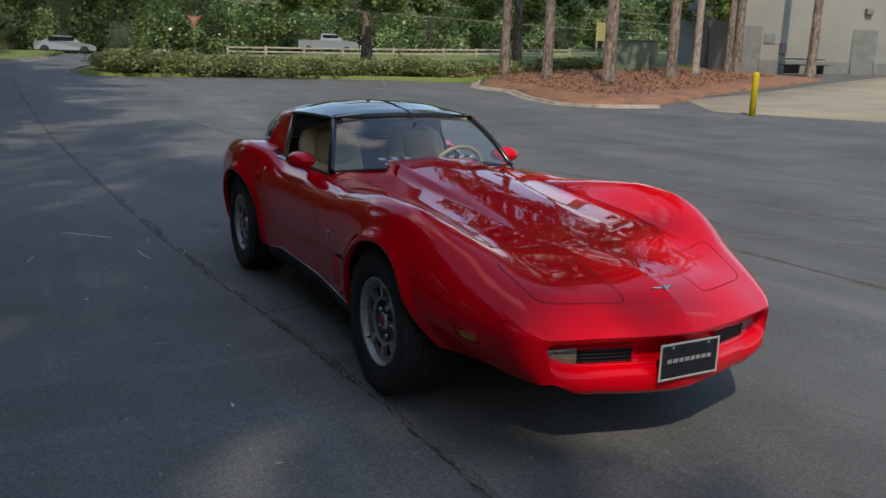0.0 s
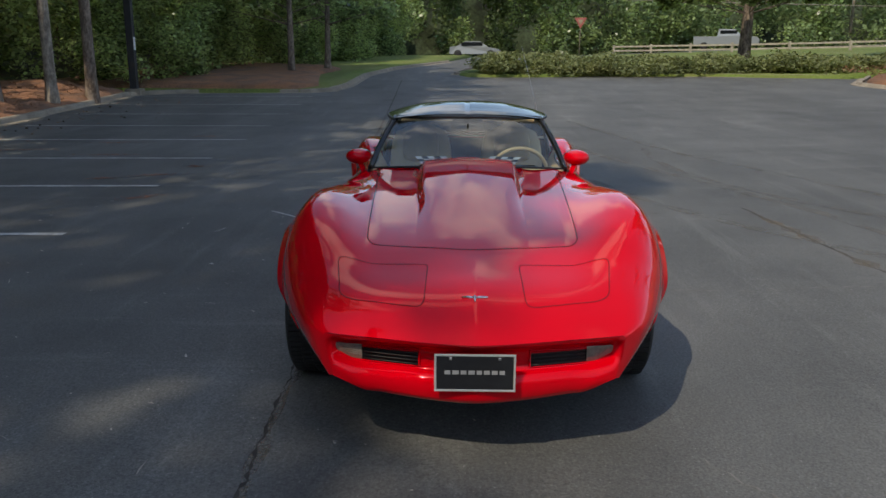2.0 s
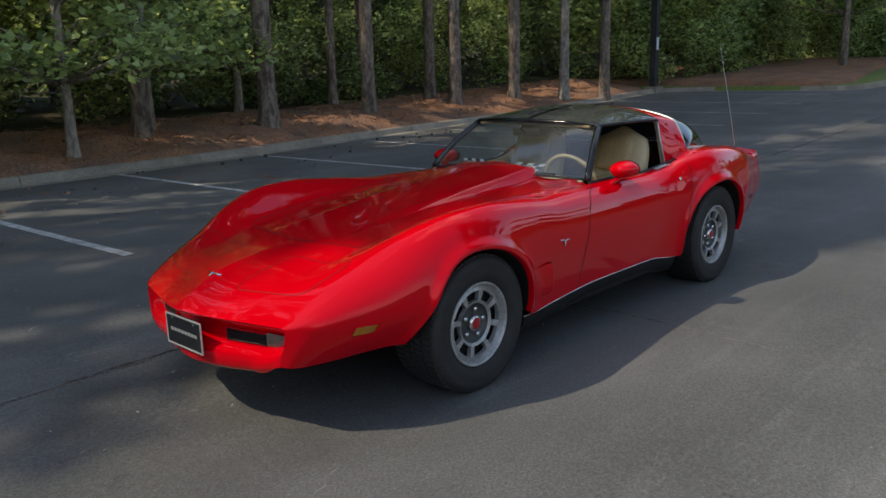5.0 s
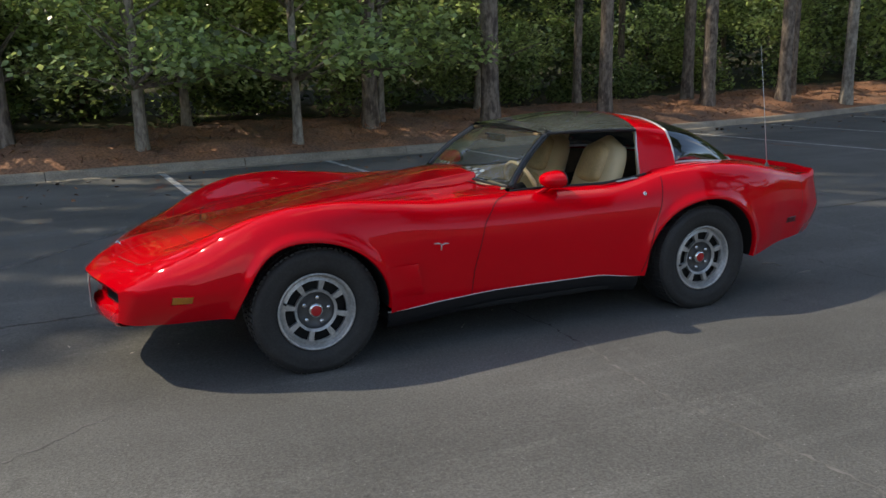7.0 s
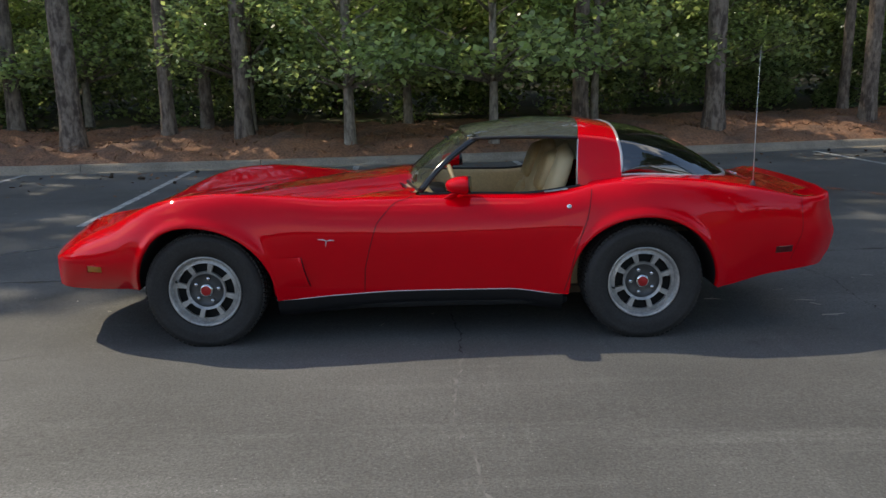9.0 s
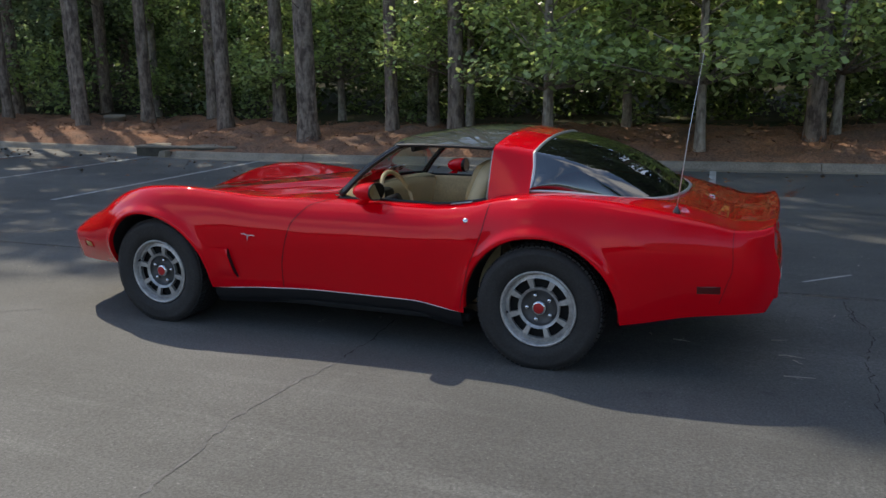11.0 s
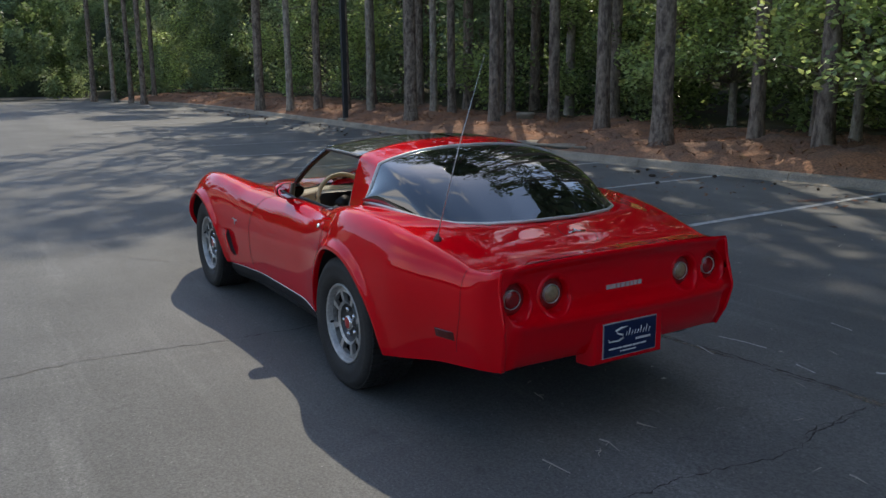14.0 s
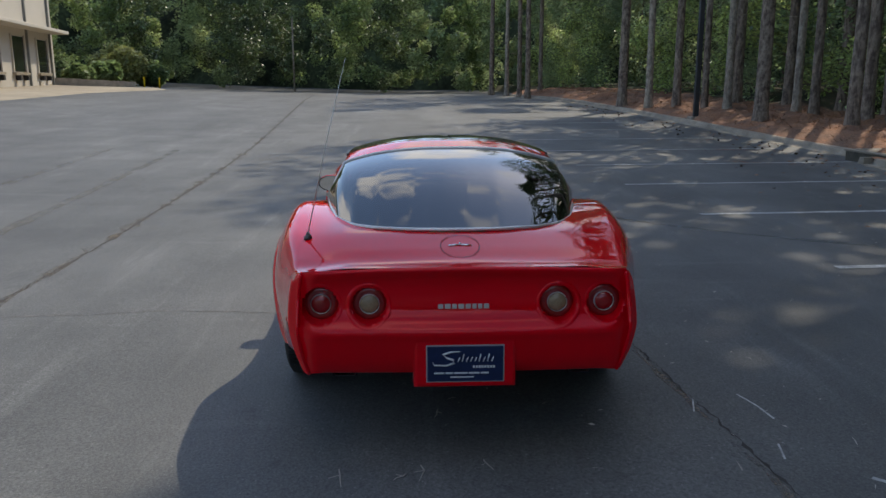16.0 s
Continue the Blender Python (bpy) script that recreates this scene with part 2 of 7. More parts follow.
M = {
    "paint": mat("red_paint", (0.70, 0.0003, 0.008), 0.03, 0, 0.05, 1.5, coat=0.32, coat_rough=0.012, spec=0.6, wavy=0.0022, tint=(1.0, 0.22, 0.28)),
    "gap": mat("panel_gap", (0.03, 0.003, 0.003), 0.8),
    "gap_soft": mat("shallow_panel_gap", (0.13, 0.004, 0.006), 0.7),
    "black": mat("black_trim", (0.012, 0.012, 0.013), 0.45, 0, 0.2, 20),
    "gloss_black": mat("gloss_black", (0.012, 0.013, 0.014), 0.12, 0, 0.2, 6, coat=0.6),
    "rubber": mat("tyre_rubber", (0.029, 0.028, 0.027), 0.7, 0, 0.35, 9, fine=0.25, fine_scale=90, bump=0.15, bump_scale=160),
    "under": mat("dark_underbody", (0.01, 0.01, 0.01), 0.9, 0, 0.3, 5),
    "alloy": mat("cast_alloy", (0.47, 0.465, 0.45), 0.36, 0.45, 0.25, 14, fine=0.2, fine_scale=70, bump=0.03, bump_scale=200),
    "alloy_dark": mat("dark_alloy", (0.11, 0.11, 0.11), 0.5, 0.6, 0.3, 20),
    "chrome": mat("chrome", (0.72, 0.72, 0.72), 0.12, 1.0, 0.08, 20),
    "trim": mat("bright_trim", (0.66, 0.65, 0.63), 0.30, 0.45, 0.1, 14),
    "tan": mat("tan_leather", (0.50, 0.36, 0.18), 0.5, 0, 0.18, 6, fine=0.1, fine_scale=60, bump=0.2, bump_scale=90),
    "cream": mat("cream_vinyl", (0.58, 0.45, 0.26), 0.5, 0, 0.12, 7, bump=0.15, bump_scale=120),
    "carpet": mat("brown_carpet", (0.11, 0.075, 0.045), 0.95, 0, 0.3, 20, bump=0.5, bump_scale=400),
    "amber": mat("amber_lens", (0.48, 0.17, 0.015), 0.15, 0, 0.15, 60, coat=0.8),
    "marker_lens": mat("dark_marker_lens", (0.10, 0.004, 0.005), 0.35, 0, 0.2, 60, coat=0.3),
    "red_lens": mat("red_lens", (0.28, 0.008, 0.01), 0.12, 0, 0.2, 60, coat=0.9),
    "rear_lens": mat("rear_clear_lens", (0.30, 0.22, 0.13), 0.2, 0, 0.25, 80, coat=0.6),
    "white_lens": mat("clear_lens", (0.24, 0.19, 0.15), 0.15, 0, 0.25, 80, coat=0.9),
    "plate_black": mat("black_plate", (0.018, 0.019, 0.022), 0.35, 0, 0.3, 30),
    "plate_blue": mat("blue_plate", (0.008, 0.020, 0.075), 0.35, 0, 0.25, 20),
    "ink": mat("white_print", (0.7, 0.7, 0.7), 0.5, 0, 0.05, 40),
    "ink_grey": mat("grey_print", (0.34, 0.34, 0.34), 0.5, 0, 0.05, 40),
    "print_red": mat("red_print", (0.5, 0.02, 0.02), 0.5, 0, 0.05, 40),
    "cap": mat("red_cap", (0.45, 0.01, 0.015), 0.3, 0, 0.2, 30, coat=0.6),
    "grit": mat("pale_grit", (0.42, 0.39, 0.34), 0.9, 0, 0.4, 3, island=True, rand=0.4),
    "rust": mat("rusty_needles", (0.34, 0.13, 0.075), 0.9, 0, 0.4, 9, island=True, rand=0.4),
    "cone": mat("pine_cone_brown", (0.075, 0.052, 0.036), 0.9, 0, 0.4, 40),
    # the windscreen's pale film puts hazy reflected light into the glass
    "screen": sheet_glass("windscreen_glass", (0.84, 0.92, 0.88), through_it=0.92, face_on=0.10, power=3.2, dust_haze=0.05, dust_haze_color=(0.6, 0.62, 0.58)),
    "hatch": sheet_glass("tinted_hatch_glass", (0.035, 0.043, 0.046), rough=0.012, face_on=0.17, power=2.9, dust_haze=0.03, dust_haze_color=(0.2, 0.22, 0.2)),
    "ttop": sheet_glass("smoked_roof_glass", (0.30, 0.33, 0.29), face_on=0.06, power=3.8, dust_haze=0.75, dust_haze_color=(0.105, 0.115, 0.10)),
    "mirror": mat("mirror_glass", (0.8, 0.8, 0.8), 0.02, 1.0),
    "concrete": mat("kerb_concrete", (0.34, 0.29, 0.225), 0.9, 0, 0.35, 2.5, fine=0.2, fine_scale=45, bump=0.4, bump_scale=60, rand=0.12),
    "slab": mat("concrete_slab", (0.36, 0.305, 0.225), 0.9, 0, 0.25, 0.5, fine=0.14, fine_scale=22, bump=0.3, bump_scale=50),
    "line": mat("worn_white_paint", (0.50, 0.50, 0.48), 0.8, 0, 0.45, 7, fine=0.3, fine_scale=60),
    "crack": mat("crack_filler", (0.055, 0.05, 0.045), 0.95, 0, 0.4, 9),
    "crack_pale": mat("pale_crack", (0.19, 0.185, 0.175), 0.95, 0, 0.4, 14),
    "straw": mat("pine_straw_mulch", (0.31, 0.145, 0.075), 0.95, 0, 0.5, 1.3, second=(0.17, 0.10, 0.068), fine=0.45, fine_scale=26, bump=0.9, bump_scale=40),
    "soil": mat("forest_floor", (0.055, 0.040, 0.022), 0.98, 0, 0.5, 0.8, second=(0.03, 0.045, 0.012), fine=0.4, fine_scale=12, bump=0.8, bump_scale=20),
    "grass": mat("mown_grass", (0.115, 0.17, 0.028), 0.9, 0, 0.35, 0.5, second=(0.16, 0.17, 0.05), fine=0.35, fine_scale=18, bump=0.8, bump_scale=30),
    "leaf": mat("broad_leaves", (0.25, 0.32, 0.145), 0.27, 0, 0.3, 0.25, second=(0.13, 0.19, 0.085), island=True, rand=0.75, transl=0.5),
    # lighter green: the maples' own, and sunlight painted into the undergrowth
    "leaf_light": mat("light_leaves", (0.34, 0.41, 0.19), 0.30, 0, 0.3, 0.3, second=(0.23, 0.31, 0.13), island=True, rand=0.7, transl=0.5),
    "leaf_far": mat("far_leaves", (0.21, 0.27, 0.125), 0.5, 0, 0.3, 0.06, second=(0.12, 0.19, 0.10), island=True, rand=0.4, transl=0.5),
    # leaf green darkened: shade inside the woods is put into its colour
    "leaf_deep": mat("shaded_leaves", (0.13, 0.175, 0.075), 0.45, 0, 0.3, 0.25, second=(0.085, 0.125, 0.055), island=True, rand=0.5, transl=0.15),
    # paler, greyer green: the haze of distance is put into the leaf colour
    "leaf_haze": mat("hazy_leaves", (0.30, 0.36, 0.20), 0.6, 0, 0.3, 0.06, second=(0.18, 0.25, 0.16), island=True, rand=0.35, transl=0.5),
    "needle": mat("pine_needles", (0.08, 0.12, 0.045), 0.6, 0, 0.3, 0.3, island=True, rand=0.4, transl=0.35),
    "hedge": mat("juniper_hedge", (0.25, 0.27, 0.12), 0.7, 0, 0.3, 0.6, second=(0.14, 0.17, 0.075), island=True, rand=0.45, transl=0.35),
    # near-black patches stand for the shade between far trees
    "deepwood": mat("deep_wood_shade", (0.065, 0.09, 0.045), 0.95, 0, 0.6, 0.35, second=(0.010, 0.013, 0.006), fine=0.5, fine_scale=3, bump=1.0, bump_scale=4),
    "wall": mat("painted_block_wall", (0.29, 0.28, 0.24), 0.85, 0, 0.15, 0.4, fine=0.06, fine_scale=15, bump=0.15, bump_scale=30),
    "stucco": mat("cream_stucco", (0.55, 0.50, 0.42), 0.85, 0, 0.12, 0.3, fine=0.05, fine_scale=15, bump=0.15, bump_scale=40),
    "door_grey": mat("grey_steel_door", (0.20, 0.20, 0.18), 0.6, 0, 0.2, 2),
    "dark_pane": mat("dark_window", (0.012, 0.014, 0.016), 0.15, 0, 0.2, 1),
    "yellow": mat("yellow_bollard_paint", (0.62, 0.47, 0.01), 0.55, 0, 0.2, 5, fine=0.1),
    "green_box": mat("green_steel_box", (0.16, 0.20, 0.14), 0.6, 0, 0.25, 2),
    "pole": mat("dark_pole_paint", (0.04, 0.04, 0.043), 0.6, 0.2, 0.3, 3),
    "stained": mat("stained_concrete", (0.085, 0.075, 0.055), 0.9, 0, 0.4, 4, fine=0.25, fine_scale=40, bump=0.4, bump_scale=60),
    "fence_wood": mat("bleached_fence_wood", (0.47, 0.42, 0.34), 0.9, 0, 0.35, 3, fine=0.2),
    "wood": mat("weathered_wood", (0.30, 0.26, 0.20), 0.9, 0, 0.4, 3, fine=0.2),
    "sign_red": mat("faded_red_sign", (0.42, 0.12, 0.10), 0.6, 0, 0.2, 3),
    "sign_yellow": mat("yellow_sign", (0.55, 0.44, 0.15), 0.6, 0, 0.1, 2),
    "car_white": mat("white_car_paint", (0.25, 0.27, 0.27), 0.3, 0, 0.05, 1, coat=0.8),
}


def asphalt():
    """Worn asphalt: stone grain, wide worn streaks along the lanes, patches and pale scuffs."""
    m = bpy.data.materials.new("worn_asphalt")
    m.use_nodes = True
    n, l = m.node_tree.nodes, m.node_tree.links
    b = n["Principled BSDF"]
    tc = n.new("ShaderNodeTexCoord")

    def noisy(scale, detail, stretch=(1, 1, 1), rough=0.55):
        mp = n.new("ShaderNodeMapping")
        mp.inputs["Scale"].default_value = stretch
        l.new(tc.outputs["Object"], mp.inputs["Vector"])
        t = n.new("ShaderNodeTexNoise")
        t.inputs["Scale"].default_value, t.inputs["Detail"].default_value, t.inputs["Roughness"].default_value = scale, detail, rough
        l.new(mp.outputs["Vector"], t.inputs["Vector"])
        return t.outputs["Fac"]

    def ranged(src, a, c, lo, hi):
        r = n.new("ShaderNodeMapRange")
        for key, v in zip(("From Min", "From Max", "To Min", "To Max"), (a, c, lo, hi)):
            r.inputs[key].default_value = v
        l.new(src, r.inputs["Value"])
        return r.outputs["Result"]

    def times(a, c):
        q = n.new("ShaderNodeMath")
        q.operation = "MULTIPLY"
        l.new(a, q.inputs[0])
        l.new(c, q.inputs[1])
        return q.outputs["Value"]

    streak = ranged(noisy(0.35, 5, (0.35, 1.6, 1)), 0.3, 0.72, 0.74, 1.32)
    patch = ranged(noisy(0.9, 6), 0.3, 0.7, 0.78, 1.22)
    grain = ranged(noisy(85, 3, rough=0.7), 0.3, 0.72, 0.58, 1.5)
    grit = ranged(noisy(48, 4, rough=0.7), 0.32, 0.7, 0.86, 1.16)
    scuff = ranged(noisy(2.4, 8, (1, 1, 1), 0.75), 0.66, 0.78, 1.0, 1.35)
    fleck = ranged(noisy(75, 2, rough=0.5), 0.70, 0.74, 1.0, 2.1)
    drag = ranged(noisy(1.3, 7, (0.22, 2.4, 1), 0.7), 0.54, 0.70, 1.0, 1.38)
    cross = ranged(noisy(0.9, 7, (2.6, 0.3, 1), 0.7), 0.58, 0.70, 1.0, 1.32)
    stain = ranged(noisy(0.55, 4), 0.62, 0.74, 1.0, 0.72)
    spill = ranged(noisy(4.5, 3), 0.68, 0.73, 1.0, 0.78)
    v = times(times(times(streak, patch), times(grain, grit)), times(scuff, fleck))
    v = times(times(v, times(drag, cross)), times(stain, spill))
    sc = n.new("ShaderNodeVectorMath")
    sc.operation = "SCALE"
    sc.inputs[0].default_value = (0.092, 0.092, 0.087)
    l.new(v, sc.inputs["Scale"])
    l.new(sc.outputs["Vector"], b.inputs["Base Color"])
    b.inputs["Roughness"].default_value = 0.73
    b.inputs["Specular IOR Level"].default_value = 0.55
    bp = n.new("ShaderNodeBump")
    bp.inputs["Strength"].default_value, bp.inputs["Distance"].default_value = 0.35, 0.006
    l.new(noisy(150, 3), bp.inputs["Height"])
    l.new(bp.outputs["Normal"], b.inputs["Normal"])
    return m


def furrowed(name, ridge, crevice, scale=13.0):
    """Pine bark: long plates split by dark upright furrows."""
    m = bpy.data.materials.new(name)
    m.use_nodes = True
    n, l = m.node_tree.nodes, m.node_tree.links
    b = n["Principled BSDF"]
    b.inputs["Roughness"].default_value, b.inputs["Specular IOR Level"].default_value = 0.95, 0.2
    tc, mp, plates, ramp, fleck, mr, mul = (n.new("ShaderNodeTexCoord"), n.new("ShaderNodeMapping"), n.new("ShaderNodeTexNoise"), n.new("ShaderNodeValToRGB"), n.new("ShaderNodeTexNoise"), n.new("ShaderNodeMapRange"), n.new("ShaderNodeVectorMath"))
    mp.inputs["Scale"].default_value = (1, 1, 0.32)
    plates.inputs["Scale"].default_value, plates.inputs["Detail"].default_value, plates.inputs["Roughness"].default_value = scale, 5.0, 0.7
    fleck.inputs["Scale"].default_value, fleck.inputs["Detail"].default_value = 9.0, 6.0
    ramp.color_ramp.elements[0].position, ramp.color_ramp.elements[1].position = 0.40, 0.58
    ramp.color_ramp.elements[0].color, ramp.color_ramp.elements[1].color = (*crevice, 1), (*ridge, 1)
    mr.inputs["From Min"].default_value, mr.inputs["From Max"].default_value = 0.3, 0.7
    mr.inputs["To Min"].default_value, mr.inputs["To Max"].default_value = 0.75, 1.25
    mul.operation = "SCALE"
    l.new(tc.outputs["Object"], mp.inputs["Vector"])
    l.new(mp.outputs["Vector"], plates.inputs["Vector"])
    l.new(tc.outputs["Object"], fleck.inputs["Vector"])
    l.new(plates.outputs["Fac"], ramp.inputs["Fac"])
    l.new(fleck.outputs["Fac"], mr.inputs["Value"])
    l.new(ramp.outputs["Color"], mul.inputs[0])
    l.new(mr.outputs["Result"], mul.inputs["Scale"])
    l.new(mul.outputs["Vector"], b.inputs["Base Color"])
    bp = n.new("ShaderNodeBump")
    bp.inputs["Strength"].default_value, bp.inputs["Distance"].default_value = 1.0, 0.035
    l.new(plates.outputs["Fac"], bp.inputs["Height"])
    l.new(bp.outputs["Normal"], b.inputs["Normal"])
    return m


M["bark"] = furrowed("furrowed_pine_bark", (0.27, 0.215, 0.17), (0.10, 0.076, 0.062), 10.0)
M["bark_pale"] = furrowed("pale_flaky_bark", (0.36, 0.31, 0.25), (0.19, 0.155, 0.125), 12.0)
M["asphalt"] = asphalt()


def scuffed(name, color, share):
    """A worn mark that covers the ground only in grains and patches."""
    m = mat(name, color, 0.9, 0, 0.3, 6, fine=0.3, fine_scale=90)
    n, l = m.node_tree.nodes, m.node_tree.links
    tc, big, small, add, mr = (n.new("ShaderNodeTexCoord"), n.new("ShaderNodeTexNoise"), n.new("ShaderNodeTexNoise"), n.new("ShaderNodeMath"), n.new("ShaderNodeMapRange"))
    for t, s in ((big, 2.2), (small, 60.0)):
        t.inputs["Scale"].default_value, t.inputs["Detail"].default_value = s, 4.0
        l.new(tc.outputs["Object"], t.inputs["Vector"])
    l.new(big.outputs["Fac"], add.inputs[0])
    l.new(small.outputs["Fac"], add.inputs[1])
    mr.inputs["From Min"].default_value, mr.inputs["From Max"].default_value = 1.0 - 0.25 * share, 1.35 - 0.25 * share
    mr.inputs["To Max"].default_value = 0.75
    l.new(add.outputs["Value"], mr.inputs["Value"])
    l.new(mr.outputs["Result"], n["Principled BSDF"].inputs["Alpha"])
    return m


M["scuff"] = scuffed("pale_tyre_scuff", (0.20, 0.195, 0.18), 0.5)
M["seam_dirt"] = scuffed("tan_seam_dirt", (0.20, 0.165, 0.125), 0.55)


# ---- mesh helpers ----
def make(name, verts, faces, material, parent=None, smooth=True, label="", normals=None):
    me = bpy.data.meshes.new(name)
    me.from_pydata([tuple(map(float, v)) for v in verts], [], [tuple(int(i) for i in q) for q in faces])
    me.materials.append(M[material])
    me.update()
    if smooth:
        me.shade_smooth()
    if normals is not None:
        me.normals_split_custom_set_from_vertices([tuple(map(float, v)) for v in normals])
    ob = new(name, me)
    if parent is not None:
        ob.parent = parent
    if label:
        ob["label"] = label
    return ob


def upward(verts, faces):
    """The faces, turned so that they look up on the whole."""
    v, f = np.asarray(verts), np.asarray(faces)
    n = np.cross(v[f[:, 2]] - v[f[:, 0]], v[f[:, 3]] - v[f[:, 1]])
    return f if n[:, 2].sum() > 0 else f[:, ::-1]


def part(name, bm, material, parent=None, label="", smooth=False):
    me = bpy.data.meshes.new(name)
    bm.to_mesh(me)
    bm.free()
    me.materials.append(M[material])
    if smooth:
        me.shade_smooth()
        me.set_sharp_from_angle(angle=radians(38))
    ob = new(name, me)
    if parent is not None:
        ob.parent = parent
    if label:
        ob["label"] = label
    return ob


def thing(name, label, category, at=(0, 0, 0), turn=0.0, group="", kind=""):
    ob = new(name)
    ob.location, ob.rotation_euler = at, (0, 0, radians(turn))
    return tagged(ob, label, category, group, kind)


def grid_faces(rows, cols, close=False, flip=False):
    out = []
    for i in range(rows - 1):
        for j in range(cols if close else cols - 1):
            k = (j + 1) % cols
            q = (i * cols + j, i * cols + k, (i + 1) * cols + k, (i + 1) * cols + j)
            out.append(q[::-1] if flip else q)
    return out


def loft(rings, close=True, caps=True, flip=False):
    """Verts and faces of rings of equal length, joined in order."""
    rings = [np.asarray(r, float) for r in rings]
    cols = len(rings[0])
    faces = grid_faces(len(rings), cols, close, flip)
    if caps and close:
        first, last = tuple(range(cols)), tuple((len(rings) - 1) * cols + j for j in range(cols))
        faces += [first if flip else first[::-1], last[::-1] if flip else last]
    return np.concatenate(rings), faces


def box(x0, x1, y0, y1, z0, z1, bevel=0.0, bm=None, segs=2):
    own = bmesh.new()
    bmesh.ops.create_cube(own, size=1.0, matrix=Matrix.Translation(((x0 + x1) / 2, (y0 + y1) / 2, (z0 + z1) / 2)) @ Matrix.Diagonal((x1 - x0, y1 - y0, z1 - z0, 1)))
    if bevel:
        bmesh.ops.bevel(own, geom=own.edges[:], offset=bevel, segments=segs, affect="EDGES", profile=0.5)
    if bm is None:
        return own
    me = bpy.data.meshes.new("t")
    own.to_mesh(me)
    own.free()
    bm.from_mesh(me)
    bpy.data.meshes.remove(me)
    return bm


def tube(path, radius, sides=8, caps=True):
    """A round bar along a path; radius may be a list."""
    path = [Vector(p) for p in path]
    radii = radius if isinstance(radius, (list, tuple)) else [radius] * len(path)
    rings = []
    for i, p in enumerate(path):
        d = (path[min(i + 1, len(path) - 1)] - path[max(i - 1, 0)]).normalized()
        side = d.cross(Vector((0.13, 0.21, 1)) if abs(d.z) < 0.9 else Vector((1, 0.1, 0))).normalized()
        up = side.cross(d)
        rings.append([p + radii[i] * (math.cos(a) * side + math.sin(a) * up) for a in np.linspace(0, 2 * math.pi, sides, endpoint=False)])
    return loft(rings, True, caps)


def lathe(profile, sides=48, upright=False):
    """Turns (radius, along) pairs round the y axis, or round z."""
    rings = []
    for r, a in profile:
        rings.append([(r * math.cos(t), a, r * math.sin(t)) for t in np.linspace(0, 2 * math.pi, sides, endpoint=False)])
    if upright:
        rings = [[(p[2], p[0], p[1]) for p in ring] for ring in rings]
    return loft(rings, True, False)


def ribbon(points, ups, width, lift):
    """A flat strip along points that lies on a surface with the given normals."""
    pts, ups = np.asarray(points, float), np.asarray(ups, float)
    d = np.gradient(pts, axis=0)
    side = np.cross(d, ups)
    side /= np.linalg.norm(side, axis=1)[:, None] + 1e-9
    ups = ups / (np.linalg.norm(ups, axis=1)[:, None] + 1e-9)
    w = np.asarray(width) * np.ones(len(pts))
    a = pts + side * w[:, None] / 2 + ups * lift
    b = pts - side * w[:, None] / 2 + ups * lift
    v = np.concatenate([a, b])
    k = len(pts)
    return v, [(i, i + k, i + k + 1, i + 1) for i in range(k - 1)]


def pchip(xs, ys):
    """A smooth curve through the points that does not overshoot."""
    xs, ys = np.asarray(xs, float), np.asarray(ys, float)
    order = np.argsort(xs)
    xs, ys = xs[order], ys[order]
    h, dl = np.diff(xs), np.diff(ys) / np.diff(xs)
    m = np.zeros(len(xs))
    for i in range(1, len(xs) - 1):
        if dl[i - 1] * dl[i] > 0:
            w1, w2 = 2 * h[i] + h[i - 1], h[i] + 2 * h[i - 1]
            m[i] = (w1 + w2) / (w1 / dl[i - 1] + w2 / dl[i])
    m[0], m[-1] = dl[0], dl[-1]

    def at(x):
        x = np.clip(np.asarray(x, float), xs[0], xs[-1])
        i = np.clip(np.searchsorted(xs, x) - 1, 0, len(xs) - 2)
        t = (x - xs[i]) / h[i]
        return ((1 + 2 * t) * (1 - t) ** 2 * ys[i] + t * (1 - t) ** 2 * h[i] * m[i] + t * t * (3 - 2 * t) * ys[i + 1] + t * t * (t - 1) * h[i] * m[i + 1])

    return at


def curve(*pairs):
    return pchip([p[0] for p in pairs], [p[1] for p in pairs])


def smooth(a, b, x):
    t = np.clip((np.asarray(x, float) - a) / (b - a), 0, 1)
    return t * t * (3 - 2 * t)


# ---- ground ----
def soft(v, w=2.0):
    return w * np.logaddexp(0, v / w)


def ground_z(x, y):
    """The lot is level round the car and rises away from it."""
    x, y = np.asarray(x, float), np.asarray(y, float)
    return 0.040 * (soft(-x - 13) - soft(-x - 55)) + 0.025 * (soft(x - 12) - soft(x - 36)) + 0.04 * soft(y - 5)


def spaced(lo, hi, near, far, reach):
    """Steps that are fine near zero and coarse far off."""
    out, v = [0.0], 0.0
    while v < hi:
        v += near + (far - near) * min(1.0, v / reach)
        out.append(min(v, hi))
    v = 0.0
    while v > lo:
        v -= near + (far - near) * min(1.0, -v / reach)
        out.insert(0, max(v, lo))
    return np.array(out)


gx, gy = spaced(-900, 900, 1.5, 90, 300), spaced(-900, 900, 1.5, 90, 300)
XX, YY = np.meshgrid(gx, gy, indexing="ij")
ZZ = np.minimum(ground_z(XX, YY), 6.0)
ground = make("ground", np.stack([XX, YY, ZZ], -1).reshape(-1, 3), grid_faces(len(gx), len(gy)), "asphalt")
tagged(ground, "worn grey asphalt parking lot with fine cracks", "parking lot", kind="structure")


